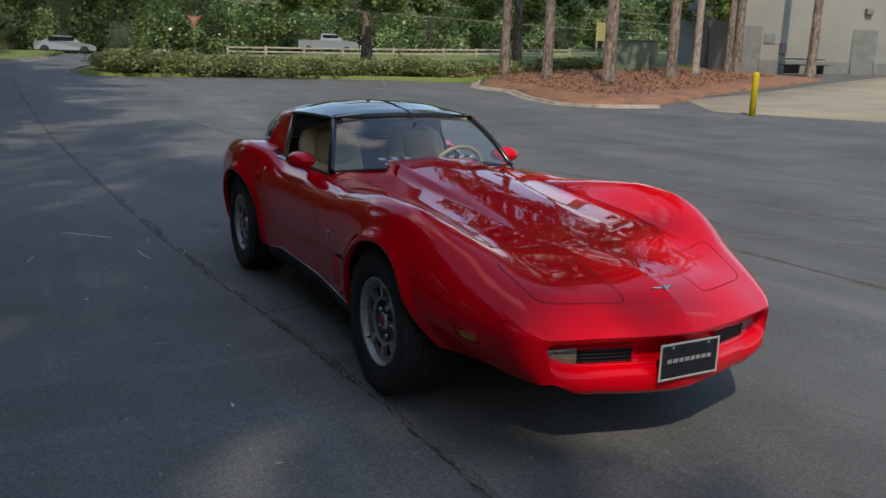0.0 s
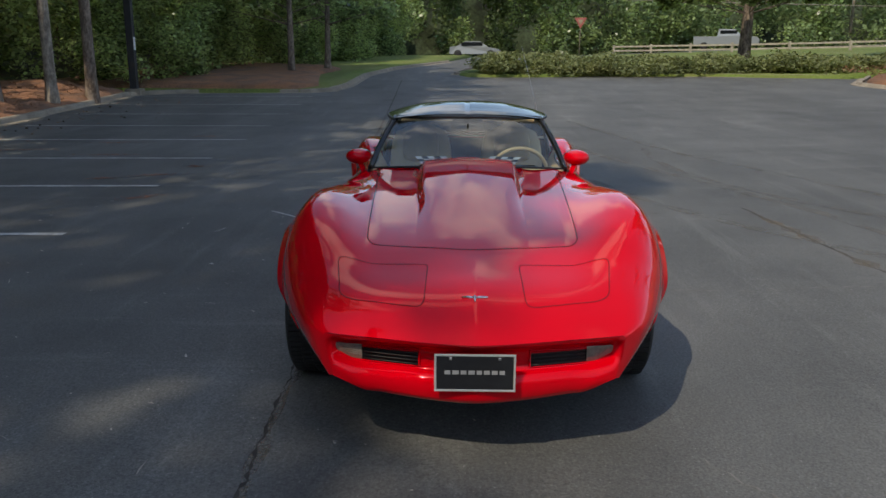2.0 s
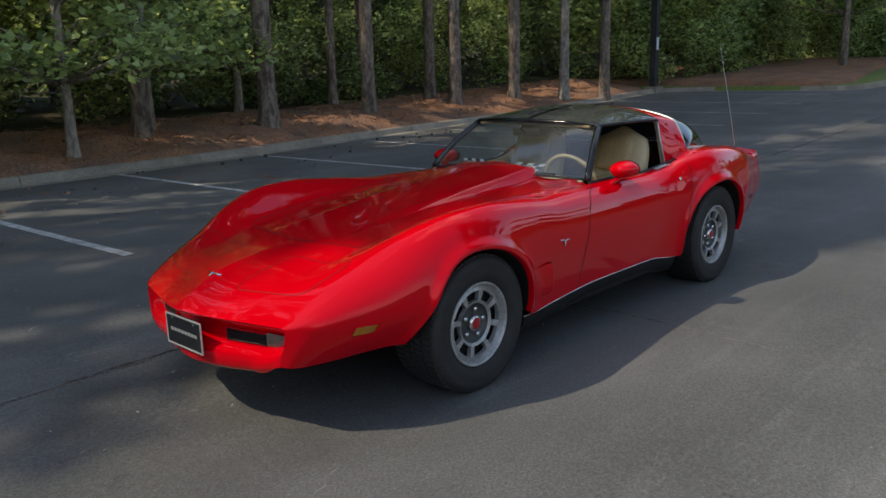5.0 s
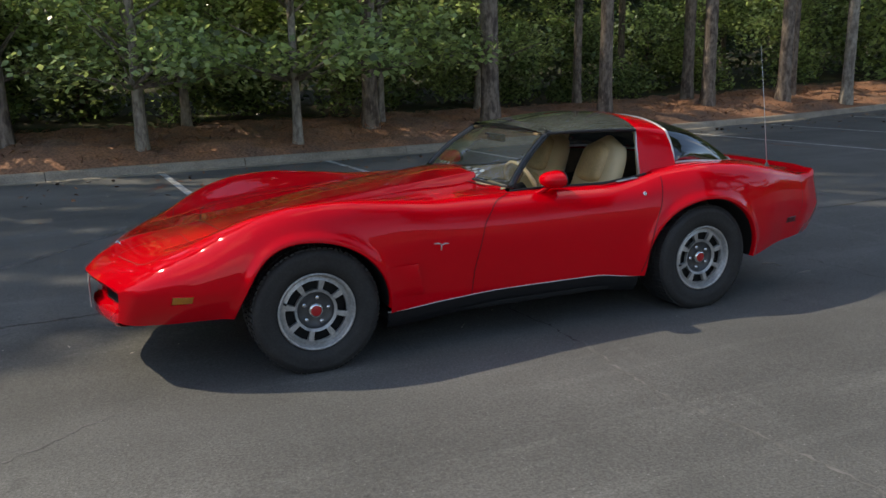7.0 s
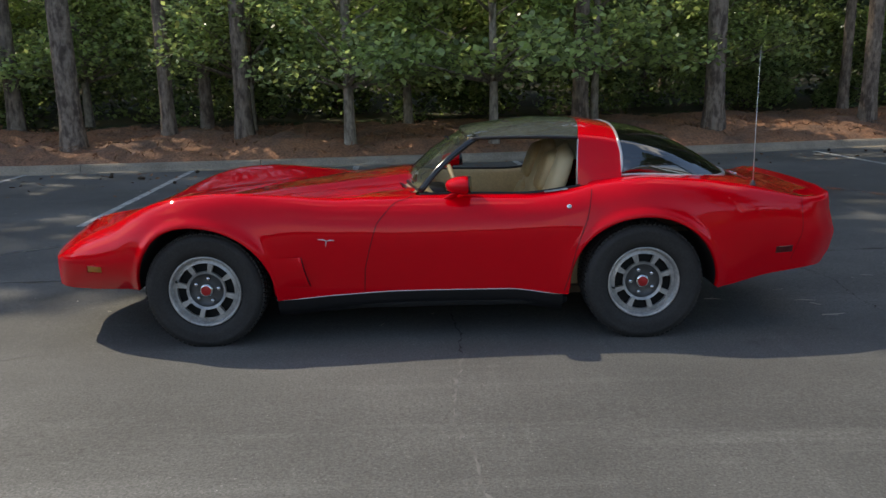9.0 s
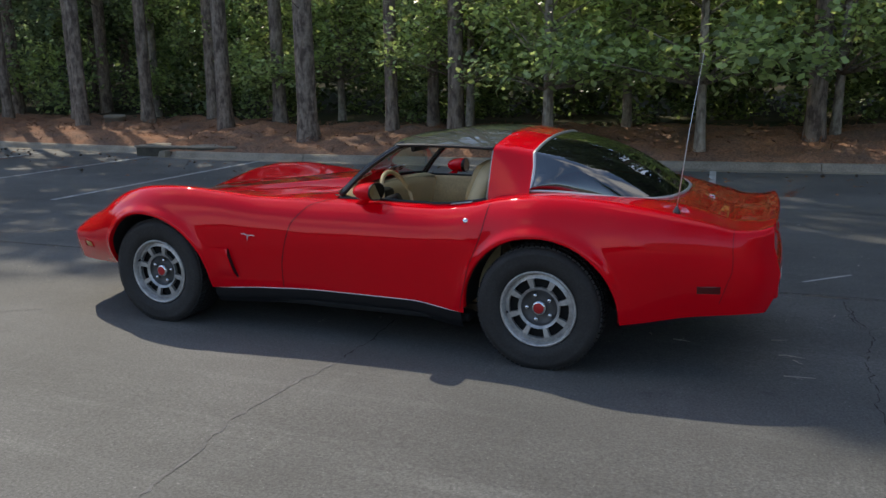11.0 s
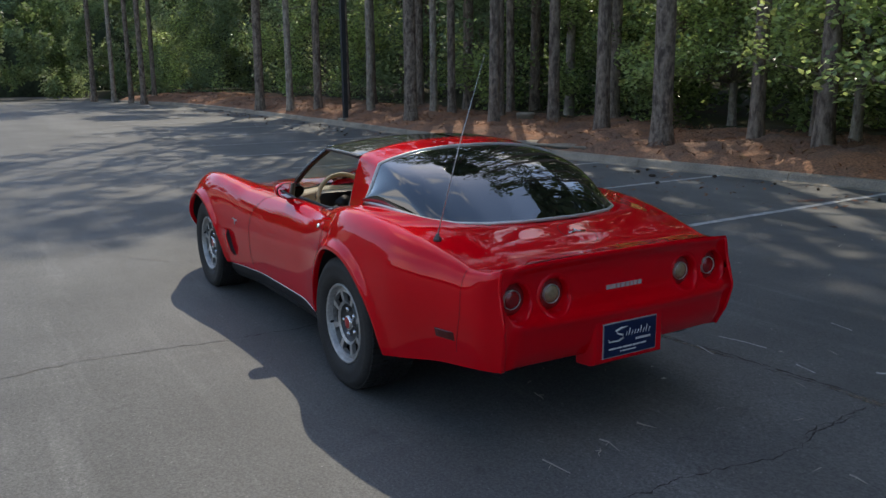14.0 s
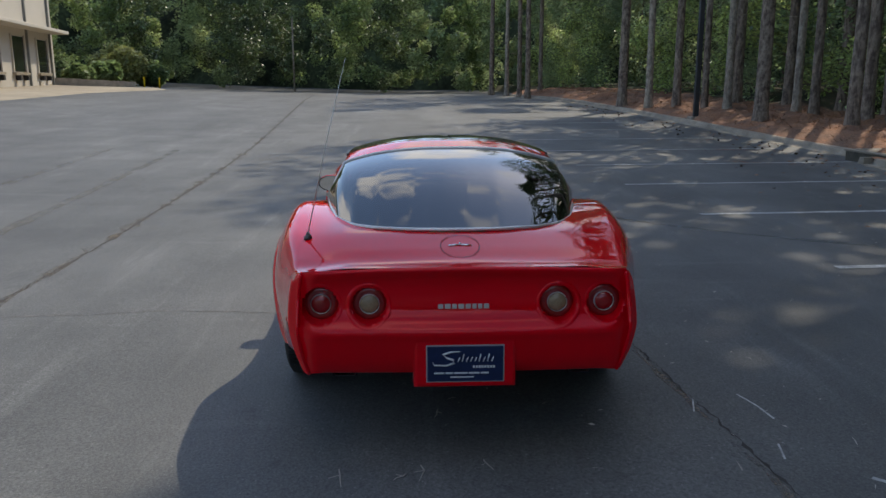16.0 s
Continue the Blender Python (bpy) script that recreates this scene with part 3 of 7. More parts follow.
def draped(points, lift):
    """Points laid on the facets of the ground sheet."""
    p = np.asarray(points, float)
    z = np.interp(p[:, 0], gx, ground_z(gx, 0.0)) + np.interp(p[:, 1], gy, ground_z(0.0, gy)) - float(ground_z(0.0, 0.0))
    return np.c_[p[:, 0], p[:, 1], z + lift + 0.0006 * np.maximum(0, np.abs(p[:, 0]) - 5)]


def dense(points, step):
    p = np.asarray(points, float)
    out = [p[0]]
    for a, b in zip(p[:-1], p[1:]):
        k = max(1, int(np.linalg.norm(b - a) / step))
        out += [a + (b - a) * i / k for i in range(1, k + 1)]
    return np.array(out)


UP = (0.0, 0.0, 1.0)
LOT = 0.0607  # the stalls' slope against the car's axis
for k in range(-14, 9):
    x0 = 0.96 - 2.743 * k
    if not -21 < x0 < 40:
        continue
    y0 = -3.42 + LOT * x0
    line = dense([(x0, y0), (x0 + 0.33 * 0.9, y0 - 5.35)], 0.25)
    v, q = ribbon(draped(line, 0.0), [UP] * len(line), 0.10 + 0.006 * np.sin(np.arange(len(line)) * 2.3 + k), 0.005)
    ob = make("parking_line", v, q, "line", smooth=False)
    tagged(ob, "worn white painted stall line on the asphalt", "road marking", "parking stall lines")


def crack(points, width, material, seed, wob=0.03, step=0.035, lift=0.0022):
    rng = np.random.default_rng(seed)
    p = dense(points, step)
    n1 = np.cumsum(rng.normal(0, 1, (len(p), 2)), 0)
    n1 -= np.linspace(0, 1, len(p))[:, None] * n1[-1]
    p = p + wob * 0.25 * n1 * np.array([[1, 1]]) / max(1, math.sqrt(len(p) / 40))
    p += rng.normal(0, 0.0065, p.shape)
    w = width * (0.2 + 1.5 * rng.random(len(p)) ** 2)
    v, q = ribbon(draped(p, 0), [UP] * len(p), w, lift)
    return tagged(make("asphalt_crack", v, q, material, smooth=False), "thin jagged crack in the worn asphalt", "crack", kind="structure")


crack([(-29, -2.35), (-12, -1.72), (-8.6, -1.54), (-4.9, -1.36), (-2.26, -1.19), (-1.0, -1.08), (0.0, -0.98), (1.4, -0.86), (2.3, -0.84), (5.5, -0.72)], 0.015, "crack", 1, 0.02)
crack([(-3.2, 2.92), (-0.1, 3.1), (2.4, 3.16), (5.8, 3.34), (14, 3.85), (20.9, 4.36), (45, 6.1)], 0.021, "crack", 2, 0.02)
crack([(-0.26, 3.05), (-0.23, 2.5), (-0.15, 2.1), (-0.10, 1.8), (-0.16, 1.45), (-0.2, 1.05)], 0.016, "crack_pale", 3, 0.03)
crack([(-0.2, 1.05), (-0.15, 0.3), (-0.2, -0.5), (-0.1, -1.0)], 0.012, "crack", 4, 0.03)
crack([(-2.83, -1.1), (-2.88, -0.5), (-2.86, 0.1), (-2.8, 0.9), (-2.9, 1.9), (-2.8, 3.0)], 0.008, "crack", 5, 0.05)
crack([(-2.84, -1.16), (-2.84, -1.02), (-2.87, -0.87), (-2.85, -0.75), (-2.9, -0.5)], 0.007, "crack", 8, 0.03)
crack([(2.4, -2.9), (2.9, -2.0), (3.1, -1.1)], 0.010, "crack_pale", 6, 0.08)
crack([(2.2, 0.9), (2.9, 1.3), (3.6, 1.4), (4.4, 2.2)], 0.009, "crack_pale", 7, 0.08)


crack([(-3.2, 2.92), (-0.1, 3.1), (2.4, 3.16), (5.8, 3.34), (14, 3.85), (20.9, 4.36), (45, 6.1)], 0.13, "seam_dirt", 12, 0.02, 0.15, 0.0015)
crack([(-29, -2.35), (-12, -1.72), (-4.9, -1.36), (-1.0, -1.08), (1.4, -0.86), (2.3, -0.84), (5.5, -0.72)], 0.05, "seam_dirt", 13, 0.02, 0.15, 0.0015)


def tyre_mark(points, width, material):
    p = dense([(float(a), float(b)) for a, b in points], 0.12)
    w = width * (0.8 + 0.25 * np.sin(np.arange(len(p)) * 0.7) * np.sin(np.arange(len(p)) * 0.23))
    v, q = ribbon(draped(p, 0), [UP] * len(p), w, 0.0025)
    tagged(make("tyre_mark", v, q, material, smooth=False), "faint worn tyre mark on the asphalt", "tyre mark", "tyre marks", "structure")


def arc(cx, cy, r, a0, a1):
    return [(cx + r * math.cos(radians(a)), cy + r * math.sin(radians(a))) for a in np.linspace(a0, a1, 24)]


for c, w, mt in ((arc(-7, 12, 10.5, 262, 318), 0.18, "scuff"), (arc(-7, 12, 9.0, 258, 320), 0.16, "scuff"),
                 (arc(8, -7.5, 7.0, 95, 160), 0.15, "scuff"), ([(-2.6, -1.6), (-2.95, -1.95)], 0.03, "line"), ([(-1.73, -1.41), (-1.88, -1.45), (-2.03, -1.465)], 0.014, "line"), ([(-1.78, -1.17), (-1.94, -1.12)], 0.009, "line"), ([(-2.29, -1.365), (-2.43, -1.33)], 0.011, "line"), ([(-1.93, -2.235), (-2.1, -2.19)], 0.012, "line"), ([(-14, 1.2), (-8, 2.2), (-3, 3.6), (3, 4.4), (12, 5.2)], 0.19, "scuff"), ([(-14, 2.6), (-8, 3.6), (-3, 5.0), (3, 5.8), (12, 6.6)], 0.19, "scuff")):
    tyre_mark(c, w, mt)


# ---- kerbs, banks and planting ground ----
def kerb_y(x):
    """The face of the kerb along the woods."""
    return float(KERB(x))


KERB = curve((-60, -12.6), (-24.4, -10.75), (-16, -10.35), (-10.9, -10.1), (-7.6, -9.75), (-3.5, -9.1), (0.4, -8.72), (3.7, -8.45), (9.2, -8.2), (9.25, -8.86), (14, -8.75), (20, -8.6), (30, -8.0), (45, -6.2), (60, -4.4))


def kerb(points, name="kerb", label="weathered concrete kerb beside the lot", piece=3.0, high=0.13, wide=0.17, flat=0.18):
    """A kerb with a gutter pan, cast in lengths. The planting lies to the right of the run."""
    p = dense(points, 0.5)
    owner = thing(name, label, "kerb", kind="structure")
    along = np.r_[0, np.cumsum(np.linalg.norm(np.diff(p, axis=0), axis=1))]
    cuts = np.arange(0, along[-1], piece)
    for a in cuts:
        s = np.linspace(a + 0.006, min(a + piece, along[-1]) - 0.006, 4)
        c = np.c_[np.interp(s, along, p[:, 0]), np.interp(s, along, p[:, 1])]
        d = np.gradient(c, axis=0)
        d /= np.linalg.norm(d, axis=1)[:, None] + 1e-9
        out = np.c_[d[:, 1], -d[:, 0]]
        rings = []
        for q, o in zip(c, out):
            z = float(ground_z(*q))
            prof = ((-flat, -0.05), (-flat, 0.006), (-0.02, 0.012), (0.0, 0.035), (0.02, high - 0.03), (0.045, high), (wide, high), (wide, -0.05))
            rings.append([(q[0] + o[0] * k, q[1] + o[1] * k, z + h) for k, h in prof])
        v, f = loft(rings, True, True)
        ob = make("kerb_length", v, f, "concrete", owner, smooth=False)
    return owner


kerb([(x, kerb_y(x)) for x in np.r_[np.arange(-21.0, 9.0, 0.8), 9.22]])
kerb([(x, kerb_y(x)) for x in np.arange(9.28, 46, 0.8)])
kerb([(9.24, -8.2), (9.26, -8.95)], piece=0.8, flat=0.05)
# the kerb turns round the grass at the lot's mouth
kerb([(-21.0, kerb_y(-21.0)), (-22.0, -9.6), (-22.4, -7.5), (-22.5, -5.2), (-23.2, -4.4), (-25.5, -4.1), (-32, -4.1), (-38, -3.2), (-46, -0.5)][::-1], piece=2.5)


def bank_z(x, y):
    """The mulched bank behind the kerb, then the forest floor."""
    d = np.maximum(0, np.asarray([kerb_y(v) for v in np.ravel(x)]).reshape(np.shape(x)) - 0.1 - y)
    return ground_z(x, np.minimum(y, 5)) + 0.13 + 0.34 * (1 - np.exp(-d / 1.1)) + 0.012 * d


def rough(x, y, s, seed):
    return noise.noise((x * s, y * s, seed * 7.1))


def bank(name, x0, x1, depth0, depth1, material, label, category, step, rise, kind="structure"):
    xs = np.arange(x0, x1 + step, step)
    ds = np.arange(depth0, depth1 + step, step) if depth1 - depth0 < 12 else np.r_[np.arange(depth0, depth0 + 8, step), np.arange(depth0 + 8, depth1, 4 * step)]
    v = []
    for x in xs:
        k = kerb_y(x) - 0.15
        for d in ds:
            y = k - d
            z = float(bank_z(np.array([x]), np.array([y]))[0])
            lump = rise * (rough(x, y, 0.9, 1) * 0.5 + rough(x, y, 2.7, 2) * 0.3 + rough(x, y, 7, 3) * 0.16) * min(1, d / 0.25)
            v.append((x, y, z + lump - (0.03 if d == 0 else 0) - (0.7 if d == ds[0] > 0 else 0)))
    ob = make(name, v, grid_faces(len(xs), len(ds)), material)
    return tagged(ob, label, category, kind=kind)


bank("mulch_bed", -21.0, 9.22, 0.0, 3.4, "straw", "low bank of orange-brown pine straw mulch", "mulch bed", 0.13, 0.26)
bank("mulch_bed", 9.28, 46.0, 0.0, 3.8, "straw", "low bank of orange-brown pine straw mulch", "mulch bed", 0.18, 0.28)
bank("forest_floor", -70.0, 75.0, 3.1, 60.0, "soil", "dark forest floor with leaf litter under the trees", "ground", 0.8, 0.25)
rng = np.random.default_rng(11)


def plot(name, outline, lift, material, label, category, dome=0.0, step=0.6, rough_by=0.04):
    """A raised plot of ground inside an outline, domed towards its middle."""
    p = dense(outline + [outline[0]], step)[:-1]
    mid = p.mean(0)
    v, rows = [(*(mid + (q - mid) * 1.004), float(ground_z(*q)) - 0.08) for q in p], 8
    for k in range(rows - 1):
        s = 1 - k / (rows - 1)
        for q in p:
            w = mid + (q - mid) * s
            v.append((*w, float(ground_z(*w)) + lift + dome * (1 - s * s) + rough_by * rough(w[0], w[1], 1.1, 5) * (k > 0)))
    v.append((*mid, float(ground_z(*mid)) + lift + dome))
    f = grid_faces(rows, len(p), True)
    f += [((rows - 1) * len(p) + j, (rows - 1) * len(p) + (j + 1) % len(p), len(v) - 1) for j in range(len(p))]
    return tagged(make(name, v, f, material), label, category, kind="structure")


plot("lawn", [(-22.6, -5.4), (-23.3, -4.55), (-25.6, -4.3), (-32, -4.3), (-38, -3.4), (-46, -0.8), (-60, 1.0), (-60, -19), (-40, -18), (-22.2, -16), (-22.2, -8)], 0.13, "grass", "strip of mown grass beside the entry road", "lawn", 0.06)
plot("lawn", [(-31.3, 0.6), (-33.5, 0.0), (-44, 3.2), (-52, 7.0), (-52, 75), (-30, 75), (-30.5, 40), (-28, 22), (-25.5, 14.6), (-29, 10.5), (-31.2, 6)], 0.12, "grass", "sunlit mown lawn behind the hedge", "lawn", 0.0, 1.5)
plot("mulch_bed", [(-22.65, -5.5), (-24.0, -5.0), (-27, -5.5), (-30.5, -6.0), (-34, -5.6), (-37, -6.6), (-39.5, -9.5), (-37, -16), (-22.6, -15.5), (-22.5, -9)], 0.24, "straw", "straw bed under the shade trees on the grass", "mulch bed", 0.22, 0.6, 0.06)
kerb([(-26.0, 14.4), (-29.0, 10.6), (-31.4, 5.8), (-32.0, 1.4), (-33.2, -0.2), (-36.0, 0.2), (-44, 3.0), (-52, 6.8)], piece=2.5, high=0.13)
ISLAND = [(-25.6, 15.6), (-22.9, 13.9), (-20.6, 14.1), (-18.2, 13.2), (-16.2, 12.9), (-15.1, 13.3), (-14.5, 14.7), (-15.2, 16.6), (-17.0, 20.2), (-18.5, 24), (-21, 31), (-31, 33), (-31, 22)]
kerb([(-14.0, 14.8), (-14.7, 13.2), (-16.0, 12.5), (-18.2, 12.8), (-20.6, 13.7), (-22.9, 13.5), (-25.6, 15.2)], piece=2.0, high=0.10)
plot("mulch_bed", ISLAND, 0.12, "straw", "island bed of orange pine straw under the pines", "mulch bed", 0.10, 0.5, 0.12)
plot("concrete_pad", [(-12.4, 15.4), (-8.0, 16.7), (12, 21.0), (12, 44), (-24, 44), (-20, 31), (-17.2, 23), (-15.6, 17.5)], 0.03, "slab", "pale concrete drive apron", "concrete pad", 0.0, 1.5, 0.0)
plot("concrete_pad", [(27, 16.2), (47, 15.7), (54, 19), (60, 30), (60, 60), (20, 60), (22, 25)], 0.03, "slab", "pale concrete drive apron", "concrete pad", 0.0, 1.5, 0.0)


# ---- the red sports car: nose to +x, driver's side to +y ----
car = thing("sports_car", "glossy red two-seat sports coupe with dark glass roof panels", "car")

# heights and half widths along the car
Z_MID = curve((2.352, 0.512), (2.31, 0.545), (2.24, 0.59), (2.15, 0.633), (1.9, 0.684), (1.6, 0.735), (1.2, 0.782), (0.8, 0.826), (0.4, 0.862), (0.05, 0.885), (-0.4, 0.87), (-1.0, 0.90), (-1.5, 0.905), (-1.86, 0.885), (-2.04, 0.842), (-2.2, 0.803), (-2.30, 0.805), (-2.37, 0.826))
BULGE = curve((1.75, 0.0), (1.5, 0.004), (1.2, 0.013), (0.8, 0.026), (0.4, 0.038), (0.16, 0.045), (0.08, 0.045), (0.05, 0.0), (-2.4, 0.0))
Y_VAL = curve((2.352, 0.36), (2.0, 0.40), (1.6, 0.44), (1.0, 0.47), (0.3, 0.50), (0.0, 0.54), (-1.0, 0.58), (-1.7, 0.54), (-2.4, 0.46))
Z_VAL = curve((2.352, 0.512), (2.31, 0.545), (2.24, 0.59), (2.15, 0.628), (1.9, 0.678), (1.63, 0.728), (1.3, 0.766), (1.0, 0.79), (0.6, 0.818), (0.2, 0.846), (0.0, 0.858), (-0.4, 0.845), (-0.8, 0.868), (-1.0, 0.905), (-1.2, 0.922), (-1.5, 0.912), (-1.86, 0.880), (-2.04, 0.838), (-2.2, 0.797), (-2.30, 0.80), (-2.37, 0.822))
Y_TOP = curve((2.352, 0.562), (2.335, 0.578), (2.3, 0.592), (2.2, 0.592), (2.0, 0.622), (1.75, 0.682), (1.45, 0.730), (1.15, 0.748), (0.8, 0.73), (0.4, 0.685), (0.1, 0.655), (-0.3, 0.648), (-0.7, 0.66), (-0.95, 0.71), (-1.25, 0.765), (-1.6, 0.752), (-2.0, 0.705), (-2.2, 0.682), (-2.33, 0.666), (-2.37, 0.648))
Z_TOP = curve((2.352, 0.508), (2.31, 0.538), (2.24, 0.582), (2.15, 0.628), (1.95, 0.70), (1.76, 0.775), (1.55, 0.836), (1.3, 0.876), (1.12, 0.883), (0.8, 0.860), (0.48, 0.834), (0.15, 0.834), (-0.2, 0.834), (-0.58, 0.828), (-0.84, 0.858), (-1.0, 0.893), (-1.29, 0.922), (-1.5, 0.912), (-1.78, 0.876), (-2.1, 0.806), (-2.22, 0.782), (-2.30, 0.785), (-2.37, 0.806))
Y_SIDE = curve((2.352, 0.576), (2.335, 0.615), (2.3, 0.662), (2.2, 0.726), (2.05, 0.782), (1.85, 0.828), (1.6, 0.857), (1.24, 0.870), (0.9, 0.852), (0.54, 0.826), (0.2, 0.808), (-0.2, 0.796), (-0.55, 0.795), (-0.9, 0.818), (-1.25, 0.875), (-1.7, 0.858), (-2.05, 0.772), (-2.25, 0.722), (-2.32, 0.706), (-2.353, 0.692), (-2.37, 0.672))
Z_SIDE = curve((2.352, 0.49), (2.2, 0.50), (2.0, 0.51), (1.6, 0.56), (1.24, 0.60), (0.5, 0.585), (-0.2, 0.58), (-0.9, 0.61), (-1.25, 0.64), (-1.8, 0.61), (-2.37, 0.575))
Y_LOW = curve((2.352, 0.542), (2.335, 0.560), (2.3, 0.572), (2.2, 0.592), (2.0, 0.635), (1.65, 0.728), (1.24, 0.79), (0.84, 0.79), (0.1, 0.768), (-0.5, 0.768), (-0.8, 0.785), (-1.66, 0.805), (-2.0, 0.725), (-2.34, 0.652), (-2.37, 0.634))
Z_LOW = curve((2.352, 0.338), (2.325, 0.326), (2.25, 0.316), (2.12, 0.313), (2.0, 0.317), (1.65, 0.335), (0.84, 0.268), (0.5, 0.288), (0.1, 0.302), (-0.48, 0.299), (-0.8, 0.266), (-1.66, 0.292), (-2.0, 0.34), (-2.37, 0.372))
WHEEL_F, WHEEL_R, HUB_Z = 1.2445, -1.2445, 0.335
ARCH = ((WHEEL_F + 0.056, 0.456, 0.392), (WHEEL_R, 0.418, 0.398))


def bow(y):
    """How far the front edge falls back from its point in the middle."""
    return 0.038 + 0.15 * (np.sqrt(np.asarray(y, float) ** 2 + 0.0025) - 0.05) + 0.195 * np.asarray(y, float) ** 2


def nose_bow(x, y, z=None):
    """The nose and the tail are bowed in plan; the tail comes to a crease half way up."""
    out = x - bow(y) * smooth(1.25, 2.352, x) + 0.05 * y * y * smooth(-1.9, -2.37, x)
    return out if z is None else out - np.interp(z, [0.37, 0.47, 0.574, 0.708, 0.82], [-0.015, 0.028, 0.046, 0.008, 0.0]) * smooth(-2.1, -2.37, x)


def arch_z(x):
    """The height of the wheel opening at x, or 0 outside it."""
    z = np.zeros_like(np.asarray(x, float))
    for xw, a, b in ARCH:
        u = (x - xw) / a
        z = np.maximum(z, np.where(np.abs(u) < 1, HUB_Z - 0.01 + b * np.sqrt(np.maximum(0, 1 - u * u)), 0))
    return z


def flare(x, z):
    """The rolled lips round the wheel openings."""
    out = 0.0
    for xw, a, b in ARCH:
        d = np.hypot((x - xw) / a, (z - HUB_Z) / b) - 1
        lip = 0.024 * np.exp(-(d / 0.075) ** 2) + 0.010 * np.exp(-(d / 0.28) ** 2)
        out = out + lip * smooth(0.10, 0.34, z)
    return out


def side_y(x, z):
    zt, zs, zl, yt, ys, yl = Z_TOP(x), Z_SIDE(x), Z_LOW(x), Y_TOP(x), Y_SIDE(x), Y_LOW(x)
    up = np.clip((z - zs) / np.maximum(zt - zs, 1e-4), 0, 1)
    dn = np.clip((zs - z) / np.maximum(zs - zl, 1e-4), 0, 1)
    y = np.where(z >= zs, yt + (ys - yt) * np.power(1 - up**2.3, 0.55), ys - (ys - yl) * dn**1.5)
    return y + flare(x, z)


TOP_U = np.r_[[0, 0.02, 0.045, 0.08], np.linspace(0.12, 0.30, 4), [0.345, 0.36, 0.38, 0.40, 0.415], np.linspace(0.46, 0.92, 9), [0.955, 0.98]]


def top_z(x, y):
    yv, yt = Y_VAL(x), Y_TOP(x)
    zc, zv, zt = Z_MID(x), Z_VAL(x), Z_TOP(x)
    a = smooth(0, 1, y / yv)
    inner = zc + (zv - zc) * a
    s = np.clip((y - yv) / (yt - yv), 0, 1)
    outer = zv + (zt - zv) * np.sin(s * math.pi / 2) ** 1.5
    base = np.where(y < yv, inner, outer)
    edge = 0.285 - 0.06 * smooth(0.2, 1.6, x)
    beak = 0.013 * np.exp(-np.abs(y) / 0.075) * smooth(1.70, 2.10, x) * (1 - smooth(2.28, 2.352, x))
    return base + beak + BULGE(x) * (1 - smooth(edge - 0.018, edge + 0.022, y))


def stations():
    xs = [np.linspace(2.352, 2.28, 10), np.linspace(2.27, 2.24, 3), np.linspace(2.22, 1.745, 20)]
    for xw, a, b in ARCH:
        xs.append(xw + a * np.cos(np.linspace(0.0, math.pi, 45)))
        xs.append([xw + a + 0.004, xw - a - 0.004])
    xs += [np.linspace(0.83, -0.80, 66), [0.04], np.linspace(-1.68, -2.30, 26), np.linspace(-2.31, -2.37, 9)]
    xs = np.unique(np.round(np.concatenate(xs), 4))[::-1]
    keep = [xs[0]]
    for v in xs[1:]:
        if keep[-1] - v > 0.0012:
            keep.append(v)
    return np.array(keep)


XS = stations()
SIDE_N = 26
half = []
for x in XS:
    ys = TOP_U * Y_TOP(x)
    zs = top_z(x, ys)
    low = max(float(Z_LOW(x)), float(arch_z(x)))
    t = np.linspace(0, 1, SIDE_N)
    zz = Z_TOP(x) + (low - Z_TOP(x)) * t**1.35
    yy = side_y(x, zz)
    row = np.r_[np.c_[ys, zs], np.c_[yy, zz]]
    half.append(np.c_[nose_bow(x, row[:, 0], row[:, 1]), row])
half = np.array(half)
COLS = half.shape[1]
full = np.concatenate([(half * [1, -1, 1])[:, :0:-1], half], 1)
WID = full.shape[1]
BV = full.reshape(-1, 3)
BF = np.array(grid_faces(len(XS), WID, False, True))
fn = np.cross(BV[BF[:, 2]] - BV[BF[:, 0]], BV[BF[:, 3]] - BV[BF[:, 1]])
BN = np.zeros_like(BV)
for k in range(4):
    np.add.at(BN, BF[:, k], fn)
BN /= np.linalg.norm(BN, axis=1)[:, None] + 1e-12
if BN[len(XS) // 4 * WID + WID // 2, 2] < 0:
    BF, BN = BF[:, ::-1], -BN
# the skin turns softly into the front and rear panels
sta = np.repeat(np.arange(len(XS)), WID)
lower = np.abs(np.tile(np.arange(WID), len(XS)) - (COLS - 1)) > len(TOP_U) + 3
for w, way in ((smooth(2.29, 2.352, XS[sta]), 0.74), (smooth(-2.20, -2.37, XS[sta]), -0.74)):
    w = (w * lower)[:, None]
    BN = BN * (1 - w) + w * np.c_[np.full(len(BV), way), 0.67 * np.sign(BV[:, 1]), np.zeros(len(BV))]
BN /= np.linalg.norm(BN, axis=1)[:, None] + 1e-12
BC = BV[BF].mean(1)


def soft_ends(v, q, way, start, end):
    """Normals of a panel across the car that turn outwards at both ends."""
    v, q = np.asarray(v, float), np.asarray(q)
    n, f = np.zeros_like(v), np.cross(v[q[:, 2]] - v[q[:, 0]], v[q[:, 3]] - v[q[:, 1]])
    for k in range(4):
        np.add.at(n, q[:, k], f)
    n /= np.linalg.norm(n, axis=1)[:, None] + 1e-12
    w = smooth(start, end, np.abs(v[:, 1]))[:, None]
    n = n * (1 - w) + w * np.c_[np.full(len(v), way), 0.67 * np.sign(v[:, 1]), np.zeros(len(v))]
    return n / (np.linalg.norm(n, axis=1)[:, None] + 1e-12)


col = np.array([[j] for i in range(len(XS) - 1) for j in range(WID - 1)]).ravel()
